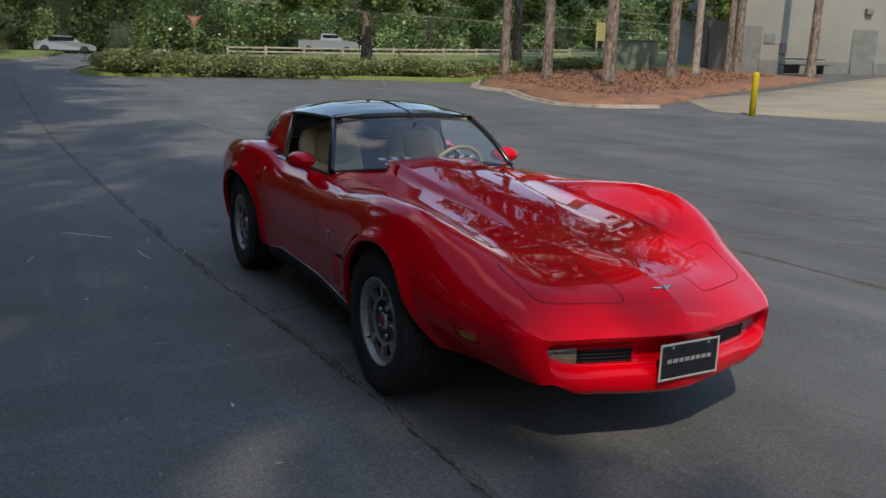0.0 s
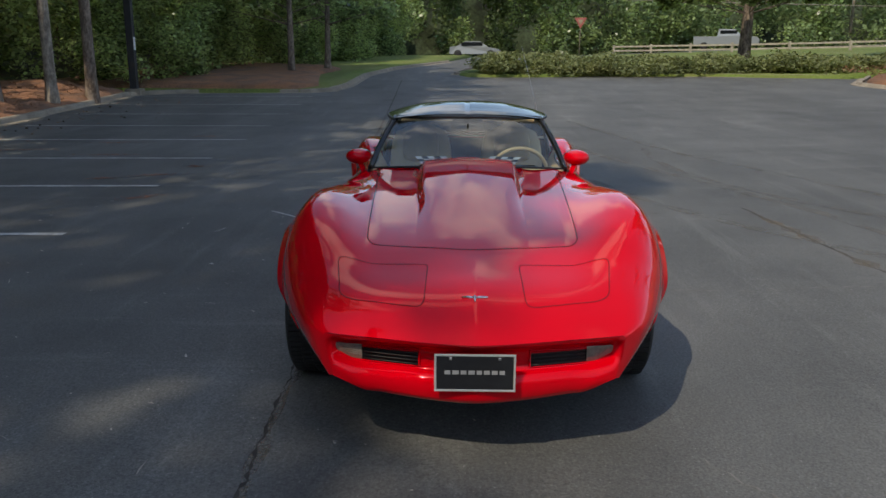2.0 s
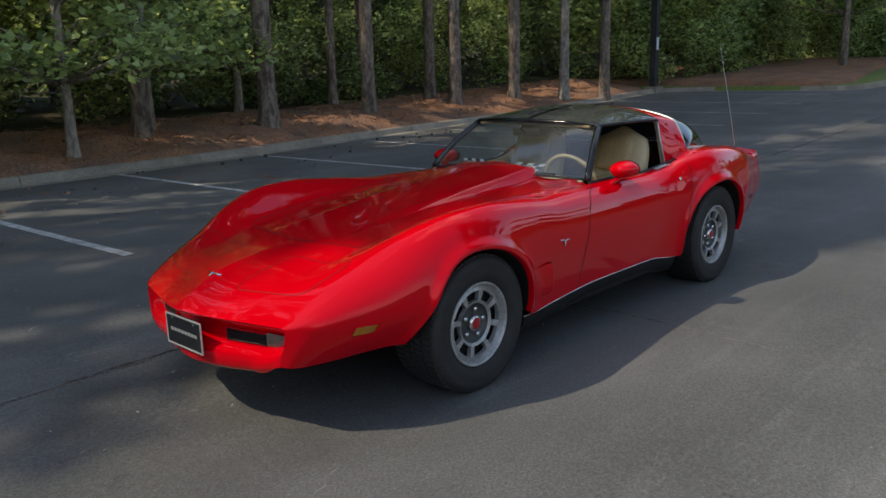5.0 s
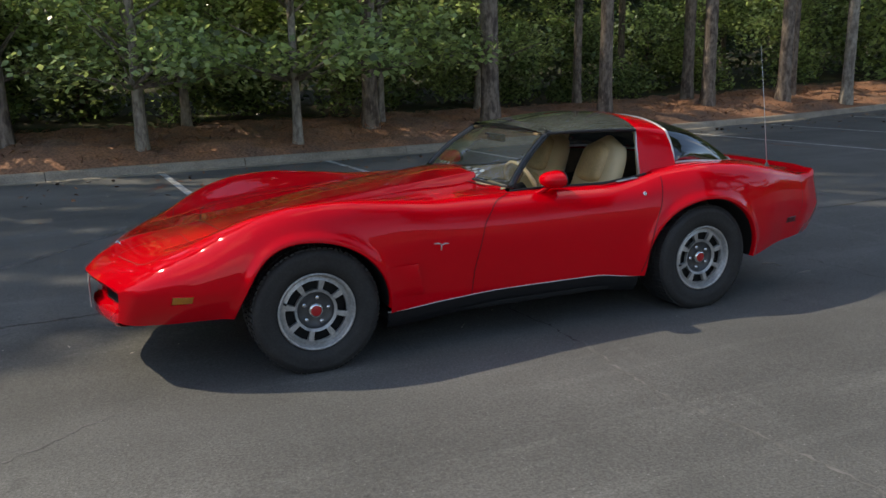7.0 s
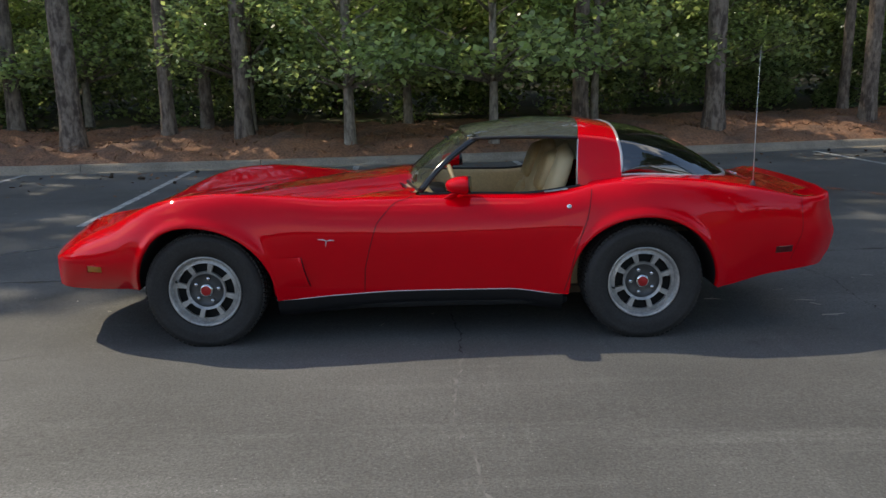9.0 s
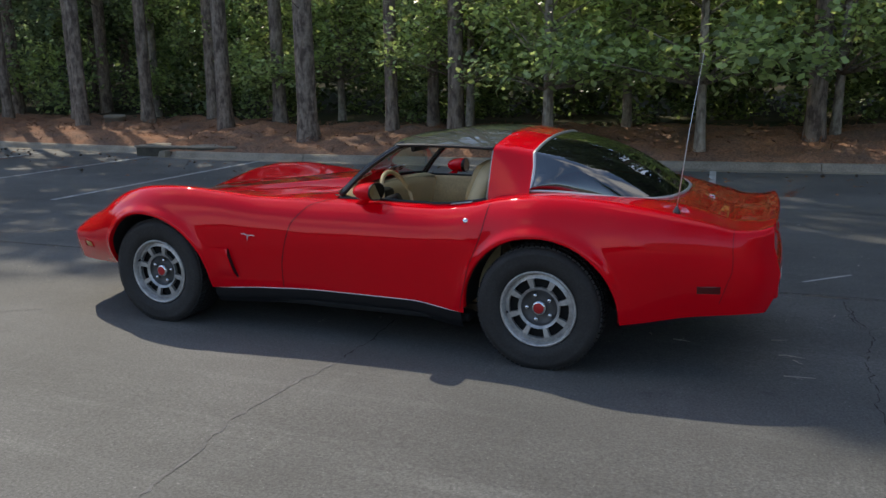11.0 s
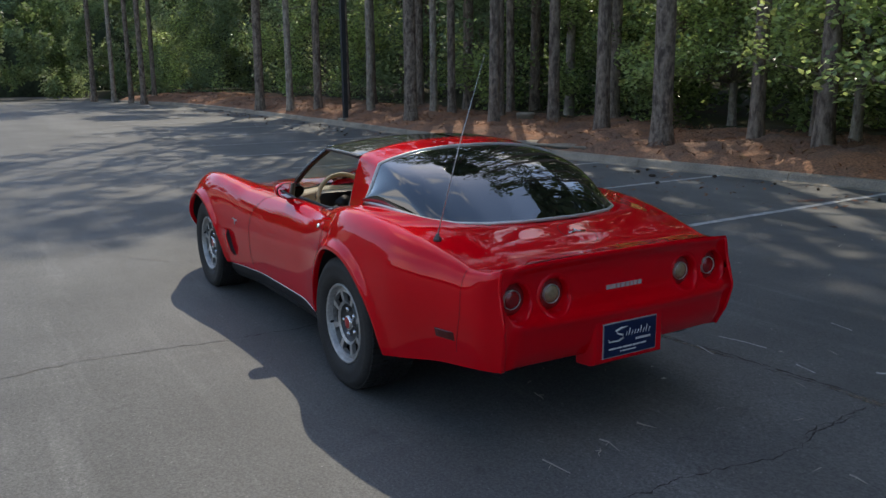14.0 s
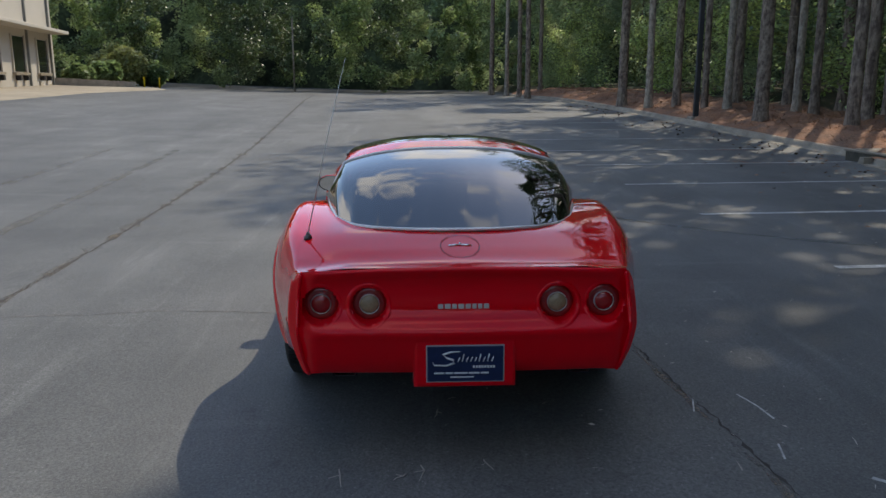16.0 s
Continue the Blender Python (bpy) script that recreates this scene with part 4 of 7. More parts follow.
from_mid = np.minimum(np.abs(col - (COLS - 1)), np.abs(col - (COLS - 2)))

CABIN = (BC[:, 0] < 0.04) & (BC[:, 0] > -0.95) & (from_mid < len(TOP_U) - 1)


def glass_half(x):
    """Half width of the hatch opening at x."""
    return np.interp(x, [-1.90, -1.885, -1.84, -1.76, -1.62, -1.4, -1.13], [0.0, 0.20, 0.37, 0.48, 0.565, 0.615, 0.648])


HATCH = (BC[:, 0] <= -0.95) & (BC[:, 0] > -1.90) & (np.abs(BC[:, 1]) < glass_half(BC[:, 0]) - 0.01) & (BC[:, 2] > 0.8)
front_line = np.interp(BC[:, 2], [0.25, 0.45, 0.574, 0.709, 0.819, 0.86], [0.345, 0.335, 0.302, 0.265, 0.167, 0.06])
back_line = np.interp(BC[:, 2], [0.25, 0.537, 0.714, 0.84, 0.88], [-0.79, -0.861, -0.927, -0.95, -0.95])
DOOR = (BC[:, 0] < front_line) & (BC[:, 0] > back_line) & (from_mid >= len(TOP_U) - 2) & ~CABIN & ~HATCH
hood_half = np.interp(BC[:, 0], [0.1, 1.66], [0.55, 0.475])
HOOD = (BC[:, 0] > 0.09) & (BC[:, 0] < 1.66 + 0.04 * (1 - np.abs(BC[:, 1]) / 0.47)) & (np.abs(BC[:, 1]) < hood_half) & (from_mid < len(TOP_U) - 1)
NOSE = (BC[:, 0] > 1.72) & ~HOOD
TAIL = BC[:, 0] < -2.20 + 0.10 * (BC[:, 2] < 0.5)


def skin(name, pick, material="paint", label=""):
    ids = np.unique(BF[pick])
    back_to = np.full(len(BV), -1)
    back_to[ids] = np.arange(len(ids))
    return make(name, BV[ids], back_to[BF[pick]], material, car, True, label, BN[ids])


open_ = CABIN | HATCH
skin("hood", HOOD & ~open_, label="long red hood with a raised centre")
skin("front_cover", NOSE & ~open_)
skin("rear_cover", TAIL & ~open_)
skin("door", DOOR & (BC[:, 1] > 0))
skin("door", DOOR & (BC[:, 1] < 0))
skin("body", ~(HOOD | NOSE | TAIL | DOOR | open_))


def on_top(x, y):
    return (float(nose_bow(x, y)), y, float(top_z(np.array(x), np.array(abs(y)))))


def on_side(x, z, s=1, out=0.0):
    y = float(side_y(np.array(x), np.array(z)))
    return (float(nose_bow(x, y, z)), s * (y + out), z)


def top_normal(x, y):
    e = 0.01
    a = Vector(on_top(x + e, y)) - Vector(on_top(x - e, y))
    b = Vector(on_top(x, y + e)) - Vector(on_top(x, y - e))
    n = a.cross(b).normalized()
    return n if n.z > 0 else -n


def side_normal(x, z, s=1):
    e = 0.01
    a = Vector(on_side(x + e, z, s)) - Vector(on_side(x - e, z, s))
    b = Vector(on_side(x, z + e, s)) - Vector(on_side(x, z - e, s))
    n = a.cross(b).normalized()
    return n if n.y * s > 0 else -n


def eased(points, radius=0.035):
    """The same run with its corners rounded."""
    p = [np.array(c, float) for c in points]
    shut = np.allclose(p[0], p[-1])
    out = [] if shut else [p[0]]
    ring = p[:-1] if shut else p
    for k in range(0 if shut else 1, len(ring) if shut else len(ring) - 1):
        a, b, c = ring[k - 1], ring[k], ring[(k + 1) % len(ring)]
        la, lc = np.linalg.norm(a - b), np.linalg.norm(c - b)
        if min(la, lc) < 1e-6:
            continue
        s, e = b + (a - b) * min(0.5, radius / la), b + (c - b) * min(0.5, radius / lc)
        out += [s * (1 - t) ** 2 + 2 * b * t * (1 - t) + e * t * t for t in (0, 0.25, 0.5, 0.75, 1)]
    out.append(out[0] if shut else p[-1])
    return out


def groove(points, where, s=1, width=0.0045, material="gap", name="panel_gap", lift=0.0016):
    """A dark joint that follows the skin. where: 'top' takes x, y; 'side' takes x, z."""
    p = dense(eased(points), 0.015)
    if where == "top":
        v, q = ribbon([on_top(*c) for c in p], [top_normal(*c) for c in p], width, lift)
    else:
        v, q = ribbon([on_side(c[0], c[1], s) for c in p], [side_normal(c[0], c[1], s) for c in p], width, lift)
    return make(name, v, q, material, car, smooth=False)


groove([(0.12, -0.55), (1.60, -0.472), (1.66, -0.44), (1.70, 0.0), (1.66, 0.44), (1.60, 0.472), (0.12, 0.55)], "top")
for s in (1, -1):
    groove([(0.06, 0.852 - 0.02), (0.167, 0.805), (0.265, 0.70), (0.302, 0.574), (0.335, 0.45), (0.345, 0.30)], "side", s)
    groove([(-0.955, 0.862), (-0.927, 0.714), (-0.861, 0.537), (-0.80, 0.29)], "side", s)
    groove([(1.86, s * 0.205), (1.875, s * 0.19), (2.19, s * 0.195), (2.215, s * 0.215), (2.20, s * 0.49), (2.175, s * 0.535), (1.92, s * 0.57), (1.885, s * 0.55), (1.86, s * 0.205)], "top", width=0.0034, material="gap_soft")
    groove([(-2.19, 0.785), (-2.19, 0.60), (-2.14, 0.42)], "side", s, 0.0022)

# front fascia below the nose edge: recess, lip and air dam
yy = np.linspace(-0.615, 0.615, 61)
rows = []
for dx, z, drop in ((0.0, 0.512, 0.012), (-0.006, 0.498, 0.012), (-0.035, 0.486, 0.012), (-0.062, 0.470, 0.012), (-0.072, 0.43, 0.006), (-0.070, 0.392, 0.0), (-0.052, 0.380, 0.0), (-0.03, 0.366, 0.0), (-0.020, 0.346, 0.0), (-0.024, 0.312, 0.0), (-0.042, 0.290, 0.0), (-0.075, 0.280, 0.0), (-0.13, 0.278, 0.0)):
    fade = 1 - smooth(0.575, 0.615, np.abs(yy))
    foot = 0.060 * (0.47 - min(z, 0.47)) / 0.192
    if z < 0.36:
        fade = 1 - smooth(0.38, 0.60, np.abs(yy))
    keep = float(side_y(np.array(2.352), np.array(max(z + foot - 0.6 * drop, 0.338)))) if z < 0.505 else 0.570
    y = yy / 0.615 * keep
    rise = foot * smooth(0.40, 0.56, np.abs(y)) - 0.024 * smooth(0.36, 0.31, z) * np.maximum(0, 1 - (y / 0.48) ** 2)
    rows.append(np.c_[2.352 - bow(y) + dx * fade, y, z + rise - drop * (np.abs(y) / 0.6) ** 2 * 0.6])
v, q = loft(rows, False, False, True)
make("front_fascia", v, q, "paint", car, normals=soft_ends(v, q, 0.74, 0.535, 0.565))


def fascia(y, z, out=0.0):
    """A place on the recess of the front fascia."""
    return (2.352 - float(bow(y)) - 0.072 + out, y, z)


for s in (1, -1):
    ys = np.linspace(0.21, 0.548, 16)
    top = [fascia(s * y, 0.462 - 0.02 * (y / 0.55) ** 2, 0.004) for y in ys]
    bot = [fascia(s * y, 0.392 + 0.034 * max(0, (y - 0.47) / 0.078), 0.004) for y in ys]
    v, q = loft([top, bot], False, False, s < 0)
    grille = make("grille", v, q, "black", car, smooth=False, label="black slatted front grille opening")
    for k in range(4):
        z = 0.402 + 0.014 * k
        bar = [fascia(s * y, z, 0.012) for y in np.linspace(0.215, 0.425, 6)]
        v, q = tube(bar, 0.0024, 5)
        make("grille_bar", v, q, "black", grille)
    rim = [fascia(s * y, 0.462 - 0.02 * (y / 0.55) ** 2, 0.008) for y in ys] + [fascia(s * y, 0.392 + 0.034 * max(0, (y - 0.47) / 0.078), 0.008) for y in ys[::-1]]
    v, q = tube(rim + rim[:1], 0.0035, 6, False)
    make("grille_rim", v, q, "paint", grille)
    lamp = [[fascia(s * y, z + (0.03 * max(0, (y - 0.47) / 0.078) if z < 0.43 else -0.018 * (y / 0.55) ** 2 + 0.008), 0.010 + 0.004 * k) for y in np.linspace(0.432, 0.542, 9)] for k, z in ((0, 0.460), (1, 0.454), (1, 0.402), (0, 0.396))]
    v, q = loft(lamp, False, False, s < 0)
    turn = make("turn_lamp", v, q, "white_lens", car, label="ribbed clear turn lamp")
    for k in range(6):
        z = 0.416 + 0.0075 * k
        v, q = tube([fascia(s * 0.436, z, 0.015), fascia(s * (0.49 + 0.008 * k), z, 0.015)], 0.0016, 4)
        make("lamp_rib", v, q, "white_lens", turn)

# rear fascia: lip of the spoiler, hollow panel, undercut
yy = np.linspace(-0.69, 0.69, 121)
rows = []
for x, z, w in ((-2.370, 0.826, 0.648), (-2.377, 0.824, 0.649), (-2.380, 0.815, 0.651), (-2.372, 0.800, 0.654), (-2.358, 0.775, 0.659), (-2.352, 0.74, 0.665), (-2.358, 0.66, 0.672), (-2.378, 0.605, 0.674), (-2.408, 0.576, 0.674), (-2.412, 0.560, 0.672), (-2.402, 0.53, 0.668), (-2.385, 0.45, 0.650), (-2.362, 0.40, 0.638), (-2.345, 0.380, 0.634), (-2.320, 0.371, 0.632), (-2.24, 0.369, 0.630)):
    at_skin = float(side_y(np.array(-2.37), np.array(max(0.373, z - 0.020 * smooth(0.6, 0.8, z)))))
    y = yy / 0.69 * (at_skin if 0.375 < z < 0.80 else w)
    edge = smooth(0.60, 0.69, np.abs(yy)) * (1.0 if z > 0.373 else 0.0)
    skin_x = nose_bow(-2.37, y, z)
    rows.append(np.c_[(x + 0.05 * y * y) * (1 - edge) + skin_x * edge, y, z - 0.020 * (np.abs(y) / 0.66) ** 2 * smooth(0.6, 0.8, z)])
rows = np.array(rows)
t = np.r_[0, np.cumsum(np.linalg.norm(np.diff(rows[:, 60], axis=0), axis=1))]
fine = np.linspace(0, t[-1], 64)
rows = np.stack([np.stack([pchip(t, rows[:, j, k])(fine) for k in range(3)], -1) for j in range(rows.shape[1])], 1)
v, q = loft(list(rows), False, False, False)
LAMPS = (0.577, 0.382, -0.377, -0.570)
mid = v[np.array(q)].mean(1)
cut = np.zeros(len(q), bool)
for y in LAMPS:
    cut |= np.hypot(mid[:, 1] - y, mid[:, 2] - 0.667) < 0.074
make("rear_fascia", v, np.array(q)[~cut], "paint", car, label="red rear panel with a spoiler lip", normals=soft_ends(v, q, -0.74, 0.56, 0.655))

# rolled corners between the sides and the rear panel
for s in (1, -1):
    bead = []
    for z in np.linspace(0.795, 0.380, 30):
        y = float(side_y(np.array(-2.37), np.array(z)))
        bead.append((nose_bow(-2.37, y, z) + 0.0065, s * (y - 0.0065), z))
    v, q = tube(bead, 0.0105, 10)
    make("corner_bead", v, q, "paint", car)

# plate pod under the rear panel
rings = []
for x, hw, z0, z1 in ((-2.30, 0.215, 0.328, 0.56), (-2.375, 0.208, 0.332, 0.552), (-2.392, 0.203, 0.336, 0.546), (-2.400, 0.192, 0.345, 0.532)):
    rings.append([(x, -hw, z0), (x, hw, z0), (x, hw, z1), (x, -hw, z1)])
v, q = loft(rings, True, True, True)
make("plate_pod", v, q, "paint", car, smooth=False)


def bars(parent, material, x, y0, z, widths, gap, height, step, thick=0.0012):
    """A word shown as plain bars."""
    bm, y = bmesh.new(), y0
    for w in widths:
        ya, yb = sorted((y, y + step * w))
        box(min(x, x + thick), max(x, x + thick), ya, yb, z - height / 2, z + height / 2, 0, bm)
        y += step * (w + gap)
    return part("print_bar", bm, material, parent)


# number plates with plain print
fx, fz = 2.352 - 0.048, 0.402
plate_f = part("plate", box(fx - 0.003, fx, -0.144, 0.144, fz - 0.068, fz + 0.068, 0.001), "plate_black", car, "black plate with a pale word")
for a in ((-0.150, 0.150, 0.065, 0.073), (-0.150, 0.150, -0.073, -0.065), (-0.150, -0.142, -0.065, 0.065), (0.142, 0.150, -0.065, 0.065)):
    part("plate_frame", box(fx - 0.003, fx + 0.002, a[0], a[1], fz + a[2], fz + a[3], 0.001), "trim", plate_f)
for s in (1, -1):
    part("plate_screw", box(fx, fx + 0.004, s * 0.09 - 0.006, s * 0.09 + 0.006, fz + 0.05, fz + 0.062, 0.002), "chrome", plate_f)
bars(plate_f, "ink_grey", fx, -0.112, fz + 0.002, [1, 1.1, 1, 1.1, 0.9, 1, 1, 0.9], 0.35, 0.015, 0.0212)
rx, rz = -2.4015, 0.436
plate_r = part("plate", box(rx - 0.005, rx, -0.152, 0.152, rz - 0.073, rz + 0.073, 0.0015), "plate_blue", car, "dark blue dealer plate with white script")
part("plate_frame", box(rx - 0.001, rx + 0.003, -0.157, 0.157, rz - 0.078, rz + 0.078, 0.001), "ink_grey", plate_r)
bars(plate_r, "ink", rx - 0.005, 0.125, rz - 0.038, [3, 2.2, 4, 3.2, 2.4], 0.35, 0.007, -0.0135, -0.001)
bars(plate_r, "ink", rx - 0.005, 0.06, rz - 0.055, [7], 0.3, 0.005, -0.0135, -0.001)
bars(plate_r, "ink", rx - 0.005, -0.03, rz - 0.012, [1, 1, 1, 1, 1, 1, 1, 1], 0.35, 0.010, -0.0085, -0.001)
swash = [(rx - 0.0062, y, rz + z) for y, z in ((0.02, 0.052), (0.06, 0.05), (0.09, 0.04), (0.075, 0.026), (0.05, 0.018), (0.045, 0.004), (0.075, -0.006), (0.125, -0.004), (0.13, 0.008))]
v, q = tube(swash, [0.0015, 0.004, 0.0052, 0.004, 0.005, 0.005, 0.004, 0.003, 0.0015], 6)
make("print_swash", v, q, "ink", plate_r)
for k, y in enumerate(np.linspace(0.03, -0.105, 9)):
    h = 0.03 if k in (1, 5, 7) else 0.017
    v, q = tube([(rx - 0.0062, y, rz + 0.01), (rx - 0.0062, y - 0.008, rz + 0.012 + h)], 0.0022, 4)
    make("print_stroke", v, q, "ink", plate_r)


def disc(center, radius, depth, profile_rows, material, name, parent, label="", sides=40):
    """A round fitting that faces -x."""
    rings = []
    for r, a in profile_rows:
        rings.append([(center[0] - a, center[1] + r * math.cos(t), center[2] + r * math.sin(t)) for t in np.linspace(0, 2 * math.pi, sides, endpoint=False)])
    v, q = loft(rings, True, False, False)
    return make(name, v, q, material, parent, True, label)


PX, PZ = [-2.330, -2.352, -2.385, -2.402, -2.412, -2.408, -2.378, -2.358, -2.352, -2.358, -2.372, -2.388], [0.374, 0.39, 0.45, 0.53, 0.560, 0.576, 0.605, 0.66, 0.74, 0.775, 0.800, 0.815]


def tail_lamp(y, inner):
    """A round lamp sunk into the rear panel: lip, cup, red ring, and a small round lens with a bright rim."""
    c, turns = np.array((-2.352 + 0.05 * y * y, y, 0.667)), np.linspace(0, 2 * math.pi, 48, endpoint=False)
    rings = []
    for r, proud in ((0.094, -0.002), (0.088, 0.003), (0.080, 0.004), (0.075, 0.0)):
        rings.append([(np.interp(c[2] + r * math.sin(t), PZ, PX) + 0.05 * y * y - proud, y + r * math.cos(t), c[2] + r * math.sin(t)) for t in turns])
    for r, deep in ((0.070, 0.014), (0.066, 0.030)):
        rings.append([(c[0] + deep, y + r * math.cos(t), c[2] + r * math.sin(t)) for t in turns])
    v, q = loft(rings, True, False, False)
    lamp = make("tail_lamp", v, q, "paint", car, True, "round tail lamp sunk in the red rear panel")
    disc(c, 0, 0, ((0.068, -0.029), (0.060, -0.022), (0.048, -0.024), (0.040, -0.026)), "red_lens", "lamp_ring", lamp)
    disc(c, 0, 0, ((0.0405, -0.028), (0.0405, -0.014), (0.0394, -0.012), (0.0380, -0.014)), "trim", "bezel", lamp)
    disc(c, 0, 0, ((0.037, -0.016), (0.030, -0.009), (0.018, -0.005), (0.0005, -0.004)), inner, "lens", lamp, "clear reversing lens" if inner == "rear_lens" else "deep red lens")


for y, inner in ((0.577, "red_lens"), (0.382, "rear_lens"), (-0.377, "rear_lens"), (-0.570, "red_lens")):
    tail_lamp(y, inner)
bars(car, "trim", -2.357, 0.107, 0.662, [1, 1.1, 0.9, 1.1, 1, 0.8, 0.8, 1], 0.3, 0.019, -0.0208, -0.005)

# ---- greenhouse ----
ROOF_W = curve((-0.24, 0.468), (-0.31, 0.494), (-0.5, 0.535), (-0.7, 0.552), (-0.91, 0.558), (-1.14, 0.56))
ROOF_E = curve((-0.24, 1.146), (-0.31, 1.150), (-0.5, 1.156), (-0.7, 1.155), (-0.91, 1.146), (-1.14, 1.120))
ROOF_T = curve((-0.24, 1.166), (-0.31, 1.184), (-0.45, 1.208), (-0.6, 1.226), (-0.75, 1.234), (-0.92, 1.229), (-1.0, 1.221), (-1.16, 1.195))


def roof(x, u):
    """A place on the roof at x; u runs from -1 to 1 across it."""
    w, e, t = float(ROOF_W(x)), float(ROOF_E(x)), float(ROOF_T(x))
    return (x + 0.03 * (1 - abs(u) ** 2) * (1 if x > -0.4 else 0), w * u, t - (t - e) * abs(u) ** 2.6)


for s in (1, -1):
    us = np.r_[np.linspace(0.035, 0.9, 18), [0.94, 0.97, 0.99, 1.0]]
    xs = np.linspace(-0.275, -0.905, 22)
    outer = [[roof(x - 0.055 * (1 - u * u) * (-0.275 - x) / 0.63, s * u) for u in us] for x in xs]
    inner = [[(p[0], p[1] * 0.995, p[2] - 0.02) for p in row] for row in outer]
    v1, q1 = loft(outer, False, False, s > 0)
    v2, q2 = loft(inner, False, False, s < 0)
    k = len(v1)
    rim = [i * len(us) + len(us) - 1 for i in range(len(xs))]
    side = [(rim[i], rim[i + 1], rim[i + 1] + k, rim[i] + k) for i in range(len(xs) - 1)]
    make("roof_panel", np.r_[v1, v2], list(q1) + [tuple(np.array(f) + k) for f in q2] + side, "ttop", car, label="smoked glass lift-out roof panel")
    edge = [np.array(roof(x, s)) + (0, s * 0.004, -0.010) for x in xs]
    v, q = tube(edge, 0.009, 6)
    make("drip_rail", v, q, "black", car)
tb = [[roof(x, u) for u in np.linspace(-0.036, 0.036, 5)] for x in np.linspace(-0.26, -0.965, 12)]
v, q = loft([[(p[0], p[1], p[2] - 0.006) for p in r] for r in tb], False, False, False)
make("centre_bar", v, q, "gloss_black", car)

# red roof hoop behind the roof panels
hoop = []
for k in np.linspace(0, 1, 9):
    row = []
    for a in np.linspace(-1, 1, 61):
        u = abs(a)
        if u < 0.62:  # over the roof
            w = u / 0.62
            front = 0.055 * (1 - w * w)
            x = -0.908 - front - k * (0.262 - front - 0.03 * w * w)
            y, e, t = float(ROOF_W(x)) * w, float(ROOF_E(x)), float(ROOF_T(x))
            z = t - (t - e) * w**2.6
        else:  # down the pillar
            w = (u - 0.62) / 0.38
            xf, xr = -0.908 + 0.012 * w, -1.140 - 0.012 * math.sin(w * 3.1)
            x = xf + (xr - xf) * k
            y0, z0 = float(ROOF_W(x)), float(ROOF_E(x))
            y1, z1 = 0.632 + 0.034 * k, 0.868 + 0.062 * k - 0.015
            y, z = y0 + (y1 - y0) * (1.18 * w - 0.18 * w * w), z0 + (z1 - z0) * w
        row.append((x, math.copysign(y, a), z + (0.003 if 0 < k < 1 else 0)))
    hoop.append(row)
v, q = loft(hoop, False, False, False)
make("roof_hoop", v, q, "paint", car, label="red roof hoop behind the roof panels")
# inner lining of the hoop
v, q = loft([[(p[0], p[1] * 0.955, p[2] - 0.022) for p in r] for r in hoop[::4]], False, False, True)
make("hoop_lining", v, q, "cream", car)


def rear_glass(a, k):
    """The wrap-round hatch glass. a: -1 to 1 across, k: 0 at the hoop, 1 at the lower edge."""
    u = abs(a)
    if u < 0.62:
        w = u / 0.62
        x = -1.168 + 0.028 * w * w
        top = (x, float(ROOF_W(x)) * w, float(ROOF_T(x)) - (float(ROOF_T(x)) - float(ROOF_E(x))) * w**2.6)
    else:
        w = (u - 0.62) / 0.38
        top = (-1.14 - 0.012 * math.sin(w * 3.1), 0.56 + (0.650 - 0.56) * (1.18 * w - 0.18 * w * w), 1.120 + (0.928 - 1.120) * w)
    g = u**1.25
    x = -1.895 + 0.755 * max(0.0, (g - 0.0)) ** 2.2
    low = (x, float(np.interp(x, *GH)), 0.888 + 0.040 * smooth(-1.80, -1.2, x))
    p = np.array(top) + (np.array(low) - np.array(top)) * k
    p[2] += 0.055 * math.sin(math.pi * k) * (1 - g) ** 0.7 + 0.012 * math.sin(math.pi * k)
    p[1] += 0.02 * math.sin(math.pi * k) * g
    return (p[0], math.copysign(p[1], a), p[2])


GH = ([-1.90, -1.885, -1.84, -1.76, -1.62, -1.4, -1.13], [0.0, 0.20, 0.37, 0.48, 0.565, 0.615, 0.650])
glass = [[rear_glass(a, k) for a in np.linspace(-1, 1, 81)] for k in np.linspace(0, 1, 22)]
v, q = loft(glass, False, False, False)
pane = make("hatch_glass", v, upward(v, q), "hatch", car, label="large dark wrap-round rear glass")
pane.visible_shadow = False
frame_line = [rear_glass(a, 1.0) for a in np.linspace(-1, 1, 81)]
v, q = tube(frame_line, 0.0095, 6)
make("glass_trim", v, q, "trim", car, label="bright trim round the rear glass")
v, q = tube([rear_glass(a, 0.0) for a in np.linspace(-1, 1, 81)], 0.009, 6)
make("glass_trim", v, q, "trim", car)
# dark load bay under the glass
bay = []
for k in np.linspace(0, 1, 8):
    bay.append([(p[0] + 0.02, p[1] * (1 - 0.05 * k), 0.60 + (p[2] - 0.02 - 0.60) * (1 - k) ** 2) for p in [rear_glass(a, 1.0) for a in np.linspace(-1, 1, 41)]])
v, q = loft(bay, False, False, False)
make("load_bay_wall", v, q, "carpet", car)
part("load_bay_floor", box(-1.88, -1.0, -0.60, 0.60, 0.58, 0.61), "carpet", car)


def screen_pt(u, k):
    """The windscreen: u across from -1 to 1, k from base to header."""
    base = np.array((0.115 - 0.105 * u * u, 0.608 * u, 0.885 - 0.026 * u * u))
    head = np.array((-0.245 - 0.07 * u * u, 0.474 * u, 1.156 - 0.015 * u * u))
    p = base + (head - base) * k
    return (p[0] + 0.018 * math.sin(math.pi * k), p[1] + 0.006 * u * math.sin(math.pi * k), p[2] + 0.012 * math.sin(math.pi * k))


